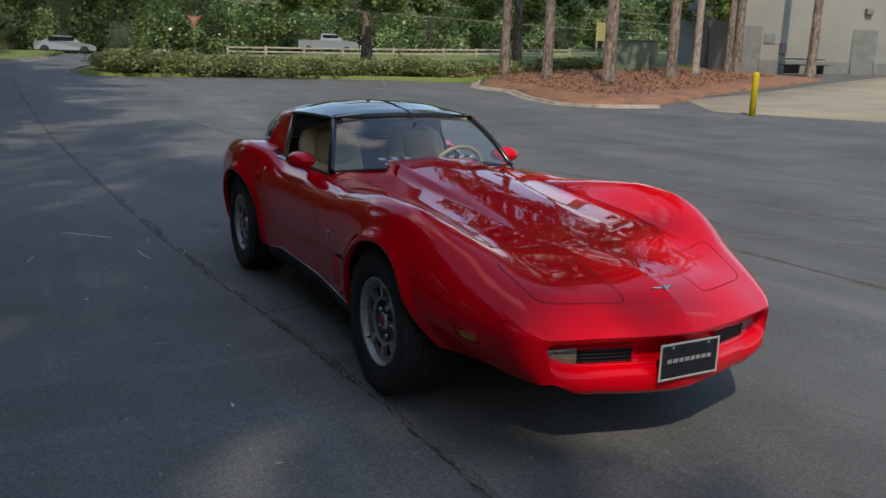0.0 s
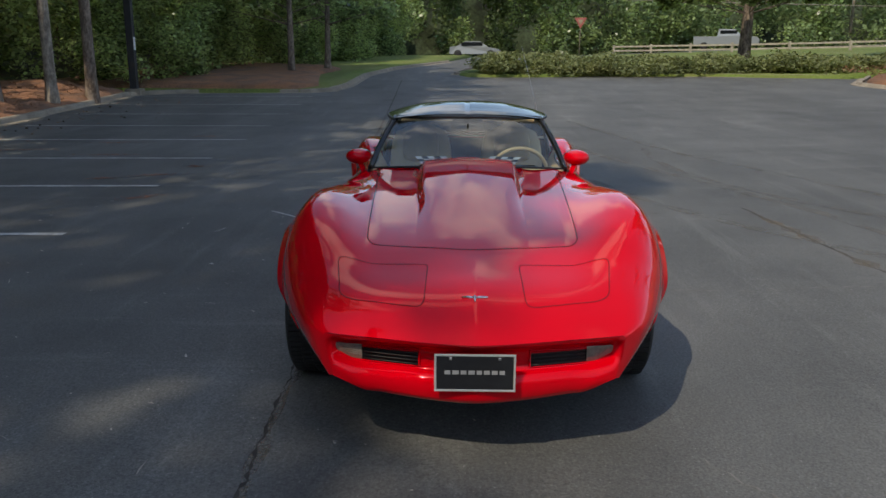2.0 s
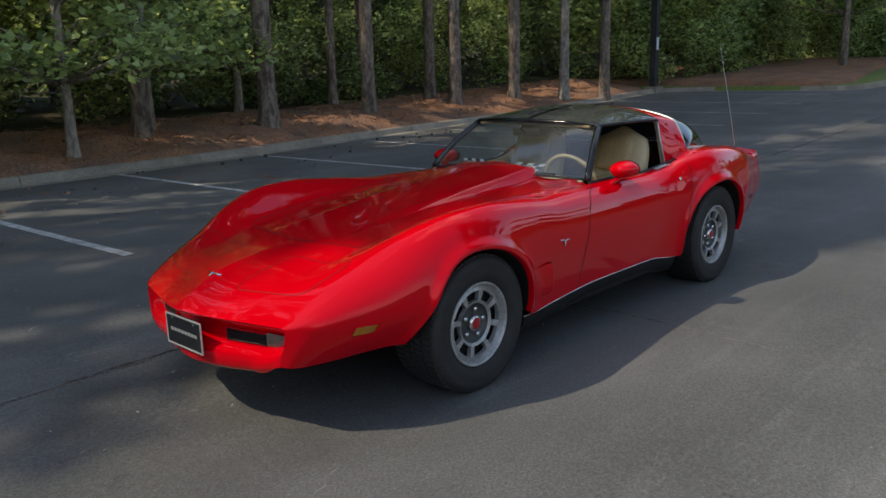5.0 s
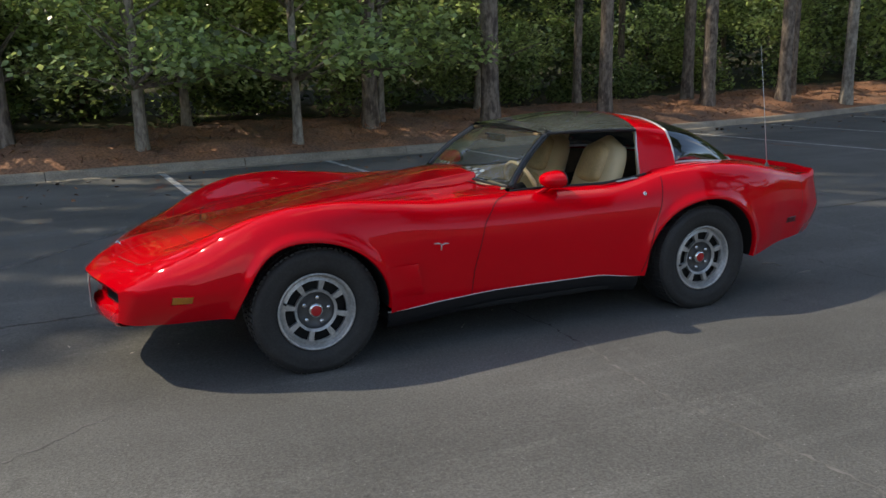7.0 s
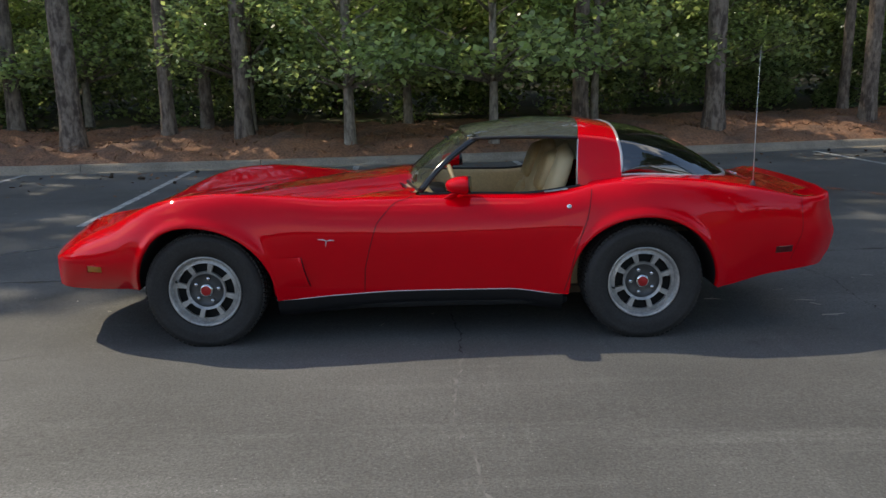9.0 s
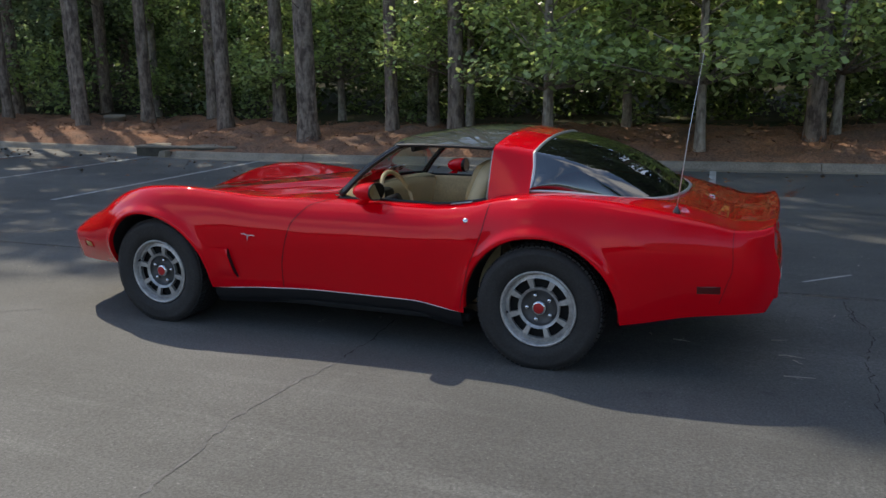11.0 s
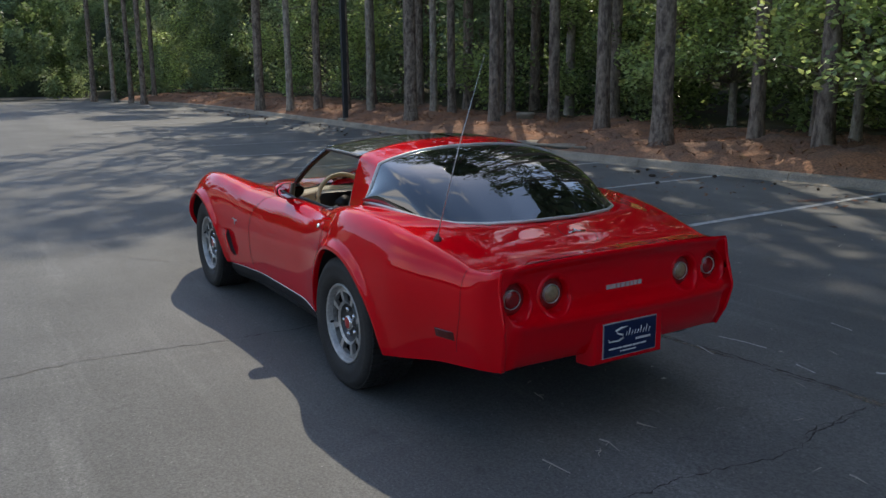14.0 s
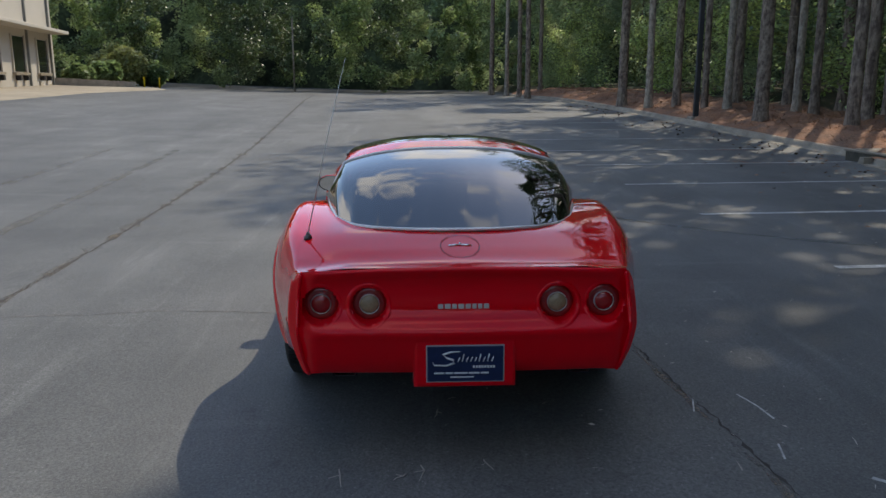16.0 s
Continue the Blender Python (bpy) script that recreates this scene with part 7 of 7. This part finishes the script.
# hedge of low junipers on the corner lawn
r = np.random.default_rng(50)
HEDGE = []
for s in np.linspace(0, 1, 46):
    c = np.array((-32.6, 1.6)) * (1 - s) ** 2 + 2 * np.array((-32.4, 8.0)) * s * (1 - s) + np.array((-27.9, 15.2)) * s * s
    for k in range(5):
        HEDGE.append((c[0] + 0.75 - 1.0 * k + r.uniform(-0.3, 0.3), c[1] + r.uniform(-0.5, 0.5), float(ground_z(*c)) + r.uniform(0.1, 0.42 + 0.30 * (1 - s) ** 2) + 0.16 * math.sin(23 * s + k), r.uniform(0.55, 1.05), r.uniform(0.26, 0.5)))
for s in np.linspace(0, 1, 22):
    for k in range(2):
        x, y = -28.4 - 2.6 * s - 0.9 * k + r.uniform(-0.3, 0.3), 16.0 + 11.0 * s + r.uniform(-0.3, 0.3)
        HEDGE.append((x, y, float(ground_z(x, y)) + r.uniform(0.2, 0.4), r.uniform(0.6, 0.9), r.uniform(0.3, 0.42)))
c = np.concatenate([shell(r, 330, (x, y, z), (rx, rx, rz), 0.5) for x, y, z, rx, rz in HEDGE])
c = c[c[:, 2] > ground_z(c[:, 0], c[:, 1]) + 0.1]
tagged(leaves("juniper_hedge", c, r.uniform(0.05, 0.11, len(c)), "hedge", 51, None, 0.8, 0.6), "low spreading light green juniper hedge on the lawn", "hedge", kind="stuff")


# ---- fallen litter ----
r = np.random.default_rng(70)
n = 900
x = r.uniform(-20, 30, n)
y = np.array([kerb_y(v) for v in x]) + 0.25 + np.abs(r.normal(0, 1.3, n))
m_ = (y < -1.2)
c = np.c_[x, y, ground_z(x, y) + 0.012][m_]
tagged(leaves("leaf_litter", c, r.uniform(0.02, 0.06, len(c)), "straw", 71, None, 3.0, 0.5), "scattered brown leaves and cones on the asphalt", "litter", kind="stuff")
n = 15000
x = r.uniform(-20, 45, n)
y = np.array([kerb_y(v) for v in x]) - 0.2 - r.uniform(0.05, 3.6, n)
c = np.c_[x, y, bank_z(x, y) + 0.02 + 0.03 * r.random(n)]
tagged(leaves("straw_litter", c, r.uniform(0.03, 0.13, n), "straw", 72, None, 1.0, 0.10), "loose pine straw and cones on the mulch bank", "litter", kind="stuff")
n = 6000
x, y = r.uniform(-27, -15.5, n), r.uniform(13.6, 27, n)
ok = (y > 13.4 + 0.12 * np.abs(x + 18)) & (x < -15.2 - 0.42 * (y - 15)) & (x > -27 - 0.1 * (y - 15))
c = np.c_[x, y, ground_z(x, y) + 0.30 + 0.1 * r.random(n)][ok]
tagged(leaves("straw_litter", c, r.uniform(0.04, 0.12, len(c)), "straw", 74, None, 1.6, 0.2), "clumps of loose pine straw on the island bed", "litter", kind="stuff")
n = 2600
x, y = r.uniform(-8, 8, n), r.uniform(-7, 7, n)
c = np.c_[x, y, np.full(n, 0.008)]
tagged(leaves("twig_litter", c, 0.004 + 0.02 * r.random(n) ** 3, "grit", 73, None, 4.0, 0.35), "tiny pale twigs and grit on the asphalt", "litter", kind="stuff")


# fallen twigs and rusty clumps of pine needles on the asphalt
n = 240
c = np.c_[r.uniform(-7, 7, n), r.uniform(-7, 5, n), np.full(n, 0.009)]
tagged(leaves("twig_litter", c, r.uniform(0.03, 0.08, n), "grit", 78, None, 9.0, 0.045), "thin pale fallen twigs on the asphalt", "litter", kind="stuff")
for k, (x, y, turn, long) in enumerate(((-5.4, -4.08, 112, 0.45), (-3.67, -3.6, 130, 0.26), (-5.08, -4.63, 100, 0.2), (-6.3, -3.8, 100, 0.15), (-7.6, -5.6, 95, 0.5), (-9.4, -6.2, 98, 0.6), (-10.6, -5.0, 92, 0.4), (-8.2, -7.3, 100, 0.7), (-2.6, -6.4, 80, 0.4), (1.4, -6.9, 70, 0.35), (9.5, -6.2, 60, 0.5), (12.0, -6.9, 75, 0.6))):
    r = np.random.default_rng(800 + k)
    a, n = radians(turn), int(160 * (0.4 + long))
    s, w = r.normal(0, 0.45 * long, n), r.normal(0, 0.035, n)
    px_, py_ = x + s * math.cos(a) - w * math.sin(a), y + s * math.sin(a) + w * math.cos(a)
    clump = leaves("needle_clump", np.c_[px_, py_, ground_z(px_, py_) + 0.008 + 0.012 * r.random(n)], r.uniform(0.03, 0.07, n), "rust", 820 + k, None, 6.0, 0.05)
    tagged(clump, "rusty clump of fallen pine needles on the asphalt", "pine needles", "needle clumps", "stuff")


def twig(x, y, turn, long, seed):
    """A dry forked twig lying on the asphalt."""
    r = np.random.default_rng(seed)
    a, z = radians(turn), float(ground_z(x, y)) + 0.004
    along, across = np.array((math.cos(a), math.sin(a), 0)), np.array((-math.sin(a), math.cos(a), 0))
    spine = [np.array((x, y, z)) + along * long * k + across * r.normal(0, 0.06 * long) for k in (0, 0.3, 0.65, 1.0)]
    v1, f1 = tube(spine, [0.0035, 0.003, 0.0024, 0.0012], 5)
    v2, f2 = tube([spine[1], spine[1] + along * 0.25 * long + across * 0.3 * long * r.choice((-1, 1)) + (0, 0, 0.006)], [0.0024, 0.001], 5)
    ob = make("twig", np.concatenate([v1, v2]), list(f1) + [tuple(np.array(f) + len(v1)) for f in f2], "grit")
    tagged(ob, "dry pale forked twig lying on the asphalt", "twig", "fallen twigs")


for k, (x, y, turn, long) in enumerate(((-2.43, 0.17, 175, 0.13), (-2.45, 0.50, 182, 0.15), (-3.19, -0.43, 170, 0.08), (-1.86, 0.09, 165, 0.10), (-2.39, -0.08, 198, 0.09), (-2.77, -0.74, 60, 0.05), (-2.50, 0.24, 130, 0.07))):
    twig(x, y, turn, long, 860 + k)


def cones(n, x0, x1, seed):
    """Fallen pine cones: small scaly dark lumps, joined."""
    r = np.random.default_rng(seed)
    vs, fs, off = [], [], 0
    for _ in range(n):
        x = r.uniform(x0, x1)
        y = kerb_y(x) + 0.42 + abs(r.normal(0, 0.8))
        s, a = r.uniform(0.016, 0.028), r.uniform(0, 6.28)
        rings = []
        for k, w in zip(np.linspace(-1, 1, 6), (0.35, 0.85, 1.0, 0.9, 0.6, 0.15)):
            rings.append([(x + math.cos(a) * 1.5 * s * k - math.sin(a) * s * w * math.cos(t) * (1 + 0.2 * (i % 2)), y + math.sin(a) * 1.5 * s * k + math.cos(a) * s * w * math.cos(t) * (1 + 0.2 * (i % 2)), float(ground_z(x, y)) + s + s * w * math.sin(t)) for i, t in enumerate(np.linspace(0, 2 * math.pi, 8, endpoint=False))])
        v, q = loft(rings, True, True)
        vs.append(v)
        fs += [tuple(np.array(f) + off) for f in q]
        off += len(v)
    tagged(make("pine_cone_litter", np.concatenate(vs), fs, "cone", smooth=False), "dark fallen pine cones along the kerb", "pine cones", kind="stuff")


cones(40, -18, 9, 76)
cones(45, 9.5, 30, 77)


# ---- street furniture and buildings ----
def ground_pt(x, y, lift=0.0):
    return (x, y, float(ground_z(x, y)) + lift)


b = thing("bollard", "yellow painted steel bollard at the edge of the apron", "bollard", ground_pt(-10.9, 15.2))
v, q = loft([[(rr * math.cos(t), rr * math.sin(t), h) for t in np.linspace(0, 2 * math.pi, 20, endpoint=False)] for rr, h in ((0.085, -0.1), (0.085, 1.08), (0.075, 1.13), (0.045, 1.16), (0.003, 1.17))], True, True)
make("post", v, q, "yellow", b)

p = thing("lamp_pole", "dark square lamp pole rising beyond view", "lamp pole", (-21.4, -10.6, bank_at(-21.4, -10.6)))
part("pole", box(-0.11, 0.11, -0.11, 0.11, -0.1, 9.0, 0.01), "pole", p)
part("base", box(-0.25, 0.25, -0.25, 0.25, -0.2, 0.12, 0.02), "concrete", p)
part("label_plate", box(-0.07, 0.07, 0.112, 0.118, 1.35, 1.75), "ink", p)
p = thing("lamp_pole", "dark slim pole among the trunks", "lamp pole", (20.1, -8.95, bank_at(20.1, -8.95)))
part("pole", box(-0.075, 0.075, -0.075, 0.075, -0.1, 9.0, 0.01), "pole", p)
part("base", box(-0.2, 0.2, -0.2, 0.2, -0.2, 0.06, 0.02), "concrete", p)
p = thing("utility_pole", "thin dark pole at the far edge of the lot", "pole", ground_pt(57.5, 9.0))
v, q = tube([(0, 0, -0.2), (0, 0, 5.5)], [0.07, 0.06], 8)
make("pole", v, q, "wood", p)

st = thing("yield_sign", "faded red triangular road sign on a thin post", "sign", ground_pt(-48.4, 7.9))
v, q = tube([(0, 0, -0.1), (0, 0, 2.6)], 0.03, 6)
make("post", v, q, "wood", st)
bm = bmesh.new()
tri_pts = [(-0.40, 2.62), (0.40, 2.62), (0.0, 1.93)]
f0 = [bm.verts.new((0.05, a, z)) for a, z in tri_pts]
f1 = [bm.verts.new((0.08, a, z)) for a, z in tri_pts]
bm.faces.new(f0[::-1])
bm.faces.new(f1)
for i in range(3):
    bm.faces.new((f0[i], f0[(i + 1) % 3], f1[(i + 1) % 3], f1[i]))
bmesh.ops.recalc_face_normals(bm, faces=bm.faces[:])
panel = part("sign_panel", bm, "sign_red", st, "faded red triangle")
bm = bmesh.new()
bm.faces.new([bm.verts.new((0.086, a, z)) for a, z in ((-0.19, 2.50), (0.19, 2.50), (0.0, 2.17))])
part("sign_field", bm, "slab", panel, "pale worn middle of the sign")

box_ = thing("utility_cabinet", "dark green steel utility cabinet beside the pines", "cabinet", ground_pt(-27.8, 25.7, 0.0), 40)
part("body", box(-0.9, 0.9, -0.7, 0.7, 0, 1.6, 0.03), "green_box", box_)
part("lid", box(-0.95, 0.95, -0.75, 0.75, 1.6, 1.68, 0.02), "green_box", box_)
sg = thing("roadside_sign", "yellow sign board on two posts", "sign", ground_pt(-47.3, 38.8), 25)
part("board", box(-0.05, 0.05, -0.7, 0.7, 1.15, 2.55, 0.02), "sign_yellow", sg)
for s in (1, -1):
    part("post", box(-0.06, 0.06, s * 0.6 - 0.06, s * 0.6 + 0.06, -0.2, 1.15), "wood", sg)

# rail fence along the far road
fence = thing("rail_fence", "weathered pale wooden rail fence along the road", "fence")
run = dense([(-53.0, 11.0), (-48.6, 17.8), (-45.6, 24.0), (-44.3, 31.0), (-42.0, 40.0), (-38.5, 52.0)], 2.3)
for k, (x, y) in enumerate(run):
    z = float(ground_z(x, y)) + 0.06
    part("post", box(x - 0.07, x + 0.07, y - 0.07, y + 0.07, z - 0.3, z + 0.66 + 0.03 * math.sin(7.0 * k), 0.01), "fence_wood", fence)
    if k:
        for h in (0.26, 0.54):
            a, c = Vector((px, py, pz + h - 0.02 * math.sin(5.0 * k + h))), Vector((x, y, z + h))
            side = (c - a).normalized().cross(Vector((0, 0, 1))) * 0.03
            up_ = Vector((0, 0, 0.055))
            v, q = loft([[p - side - up_, p + side - up_, p + side + up_, p - side + up_] for p in (a, c)], True, True)
            make("rail", v, q, "fence_wood", fence, smooth=False)
    px, py, pz = x, y, z

# utility pole beyond the road and the drain inlet in the kerb
up = thing("utility_pole", "weathered wooden utility pole beyond the road", "pole", ground_pt(-78, 39.2))
v, q = tube([(0, 0, -0.3), (0, 0, 9.5)], [0.16, 0.12], 10)
make("pole", v, q, "wood", up)
part("cross_arm", box(-0.06, 0.06, -1.1, 1.1, 8.5, 8.62, 0.01), "wood", up)
v, q = lathe([(0.0005, 0.0), (0.17, 0.0), (0.19, 0.06), (0.19, 0.62), (0.15, 0.70), (0.0005, 0.70)], 16, True)
make("transformer", v + np.array((0.36, 0, 6.5)), q, "car_white", up, label="grey cylinder on the pole")
y0 = kerb_y(8.4)
inlet = thing("drain_inlet", "stained concrete drain inlet set into the kerb", "drain", (8.75, -8.42, float(ground_z(8.4, y0))), 5.5)
part("throat", box(-1.15, 1.15, -0.40, 0.0, -0.05, 0.185, 0.008), "stained", inlet, "dark stained throat")
part("top_slab", box(-1.2, 1.2, -0.75, 0.012, 0.186, 0.225, 0.012), "concrete", inlet)
cap = thing("vent_riser", "low round concrete riser on a mound of straw", "drain", (13.5, -11.5, bank_at(13.5, -11.5)))
v, q = lathe([(0.0005, -0.1), (0.25, -0.1), (0.25, 0.13), (0.27, 0.14), (0.27, 0.20), (0.24, 0.225), (0.0005, 0.23)], 28, True)
make("ring", v, q, "concrete", cap)

# overhead lines across the road
for k, h in enumerate((5.2, 6.3, 7.1)):
    v, q = tube([(-62, y, float(ground_z(-62, 10)) + h - 0.6 * math.sin(math.pi * (y + 40) / 130) - 0.02 * y) for y in np.linspace(-40, 90, 30)], 0.028, 4)
    tagged(make("power_line", v, q, "wood"), "thin pale overhead cable above the far road", "cable", "overhead cables")


def vehicle(name, label, at, turn, outline, width, glass_from):
    """A far vehicle from its side outline (x along, z up)."""
    t = thing(name, label, "car", at, turn)
    rings = []
    for y, k in ((-width / 2, 0.94), (-width / 2 + 0.12, 1.0), (width / 2 - 0.12, 1.0), (width / 2, 0.94)):
        rings.append([(px * (1 if k == 1 else 0.985), y * (0.86 if pz > glass_from else 1), pz) for px, pz in outline])
    v, q = loft(rings, True, True)
    make("body", v, q, "car_white", t, smooth=False)
    lo, hi = outline[0][0], max(o[0] for o in outline)
    for x in (lo + 0.17 * (hi - lo), lo + 0.80 * (hi - lo)):
        for s in (1, -1):
            v, q = lathe([(0.33, -0.1), (0.33, 0.1), (0.18, 0.12), (0.0005, 0.12)], 20)
            make("wheel", v * np.array((1, s, 1)) + np.array((x, s * (width / 2 - 0.06), 0.33)), q, "rubber", t)
    return t


car2 = vehicle("sedan", "white sedan on the far road", ground_pt(-69.5, 1.6), 88, [(-2.3, 0.3), (2.3, 0.3), (2.35, 0.6), (2.1, 0.75), (1.2, 0.92), (0.5, 1.4), (-0.8, 1.43), (-1.6, 1.0), (-2.25, 0.92)], 1.8, 0.95)
part("side_glass", box(-1.2, 0.7, -0.87, 0.87, 1.0, 1.33, 0.03), "dark_pane", car2)
pick = vehicle("pickup_truck", "white pickup truck on the far road", ground_pt(-67.5, 23.5), 72, [(-2.7, 0.45), (2.7, 0.45), (2.75, 0.9), (2.5, 1.12), (1.3, 1.2), (0.7, 1.75), (-0.6, 1.78), (-0.75, 1.15), (-2.7, 1.15)], 1.95, 1.3)
part("side_glass", box(-0.5, 0.9, -0.93, 0.93, 1.25, 1.65, 0.03), "dark_pane", pick)

# grey block building behind the pine island
bl = thing("block_building", "grey painted block building with steel doors", "building", ground_pt(-26.8, 31.5, -0.1), 68)
part("wall", box(0, 26, 0, 9, -0.3, 7.5), "wall", bl)
part("base_course", box(-0.02, 26.02, -0.03, 0.0, -0.3, 0.85), "door_grey", bl)
for x, w in ((0.35, 0.95), (6.5, 1.25), (15.0, 1.1)):
    d = part("door", box(x, x + w, -0.05, 0.0, 0.05, 2.45), "door_grey", bl)
    part("door_frame", box(x - 0.08, x + w + 0.08, -0.03, 0.0, 0.05, 2.55), "door_grey", d)
    part("door_knob", box(x + w - 0.14, x + w - 0.08, -0.10, -0.05, 1.0, 1.06, 0.01), "trim", d)
part("louvre", box(1.5, 2.1, -0.05, 0.0, 1.7, 2.2), "door_grey", bl)
part("meter_box", box(2.4, 2.75, -0.16, 0.0, 1.2, 1.75, 0.02), "door_grey", bl)
part("conduit", box(4.3, 4.36, -0.07, 0.0, 0.3, 7.0), "door_grey", bl)
part("roof_edge", box(-0.1, 26.1, -0.1, 9.1, 7.5, 7.7), "door_grey", bl)
part("wall_lamp", box(6.9, 7.3, -0.25, 0.0, 3.35, 3.65, 0.03), "door_grey", bl)
tb = thing("picnic_table", "dark picnic table beside the grey building", "table", ground_pt(-24.2, 33.7, 0.1), 68)
part("top", box(-0.9, 0.9, -0.38, 0.38, 0.70, 0.75, 0.01), "pole", tb)
for s in (1, -1):
    part("bench", box(-0.9, 0.9, s * 0.72 - 0.13, s * 0.72 + 0.13, 0.42, 0.46, 0.01), "pole", tb)
    part("leg", box(s * 0.65 - 0.04, s * 0.65 + 0.04, -0.7, 0.7, 0.0, 0.42), "pole", tb)

# cream building at the far corner of the lot
cb = thing("cream_building", "two-storey cream stucco building with dark dock openings", "building", ground_pt(45.5, 22.5, -0.1), 8.5)
part("wall", box(-16, 2.5, 0, 14, -0.3, 8.0), "stucco", cb)
part("wing_wall", box(2.5, 8.5, 5.5, 14, -0.3, 6.9), "stucco", cb)
part("parapet", box(-16.1, 2.6, -0.06, 14.1, 8.0, 8.35, 0.03), "stucco", cb)
part("canopy", box(-16, 2.2, -1.1, 0.0, 3.25, 3.45, 0.03), "stucco", cb)
for x in (-9.8, -5.7, -1.2):
    op = part("opening", box(x, x + 2.1, -0.03, 0.0, 0.9, 2.8), "dark_pane", cb)
    for a_, b_ in ((x - 0.12, x), (x + 2.1, x + 2.22)):
        part("jamb", box(a_, b_, -0.10, 0.0, 0.85, 2.9, 0.01), "stucco", op)
    part("sill", box(x - 0.2, x + 2.3, -0.20, 0.0, 0.72, 0.85, 0.01), "slab", op)
    for k in (0.2, 1.6):
        part("dock_bumper", box(x + k, x + k + 0.3, -0.28, -0.02, 0.42, 0.70, 0.02), "rubber", cb)
part("louvre", box(-6.5, -5.2, -0.05, 0.0, 5.0, 6.2), "door_grey", cb)
for k in range(7):
    part("louvre_slat", box(-6.45, -5.25, -0.09, -0.05, 5.08 + 0.16 * k, 5.15 + 0.16 * k), "stucco", cb)
for x in (-3.0, 1.6):
    part("downpipe", box(x, x + 0.12, -0.12, 0.0, 0.0, 8.0), "door_grey", cb)
part("wall_lamp", box(5.2, 5.45, 5.3, 5.5, 2.6, 2.85, 0.02), "door_grey", cb)

lw = thing("low_wall", "low concrete wall along the ramp of the cream building", "wall", kind="structure")
pts = np.array([(47.4, 23.0), (48.6, 20.6), (50.2, 18.6)])
rings = []
for k, p_ in enumerate(dense(pts, 0.8)):
    z = float(ground_z(*p_))
    rings.append([(p_[0] - 0.1, p_[1] - 0.08, z - 0.2), (p_[0] + 0.1, p_[1] + 0.08, z - 0.2), (p_[0] + 0.1, p_[1] + 0.08, z + 0.5 - 0.02 * k), (p_[0] - 0.1, p_[1] - 0.08, z + 0.5 - 0.02 * k)])
v, q = loft(rings, True, True)
make("wall_length", v, q, "concrete", lw, smooth=False)
for x, y in ((50.8, 18.2), (51.2, 17.3)):
    copy_thing(b, Matrix.Translation(ground_pt(x, y)) @ Matrix.Scale(0.62, 4))
ac = thing("cooling_unit", "pale grey cooling unit beside the cream building", "machine", ground_pt(49.9, 25.6, 0.0), 16)
part("body", box(-0.5, 0.5, -0.45, 0.45, 0.0, 1.6, 0.03), "slab", ac)
part("fan_grille", box(-0.4, 0.4, -0.47, -0.45, 0.7, 1.45, 0.005), "door_grey", ac)
rail = thing("handrail", "low pale handrail beside the cream building", "rail", ground_pt(56.5, 27.5, 0.0), 16)
for h in (0.5, 0.9):
    part("rail", box(0, 5, -0.03, 0.03, h, h + 0.06), "wood", rail)
for x in (0, 2.5, 5):
    part("post", box(x - 0.04, x + 0.04, -0.04, 0.04, -0.1, 0.95), "wood", rail)
for k, (x, y, rr, mt) in enumerate(((51.5, 21.0, 1.1, "leaf_far"), (54.5, 21.0, 1.9, "hedge"), (57.0, 19.6, 1.2, "leaf_far"), (49.5, 22.0, 0.9, "leaf_far"))):
    r = np.random.default_rng(90 + k)
    sh = leaves("round_shrub", shell(r, 2600, (x, y, float(ground_z(x, y)) + 0.75 * rr), (rr, rr, 0.75 * rr), 0.7), r.uniform(0.1, 0.2, 2600), mt, 95 + k, None, 0.7, 0.7)
    tagged(sh, "clipped round shrub beside the far apron", "shrub", "shrubs by the cream building")
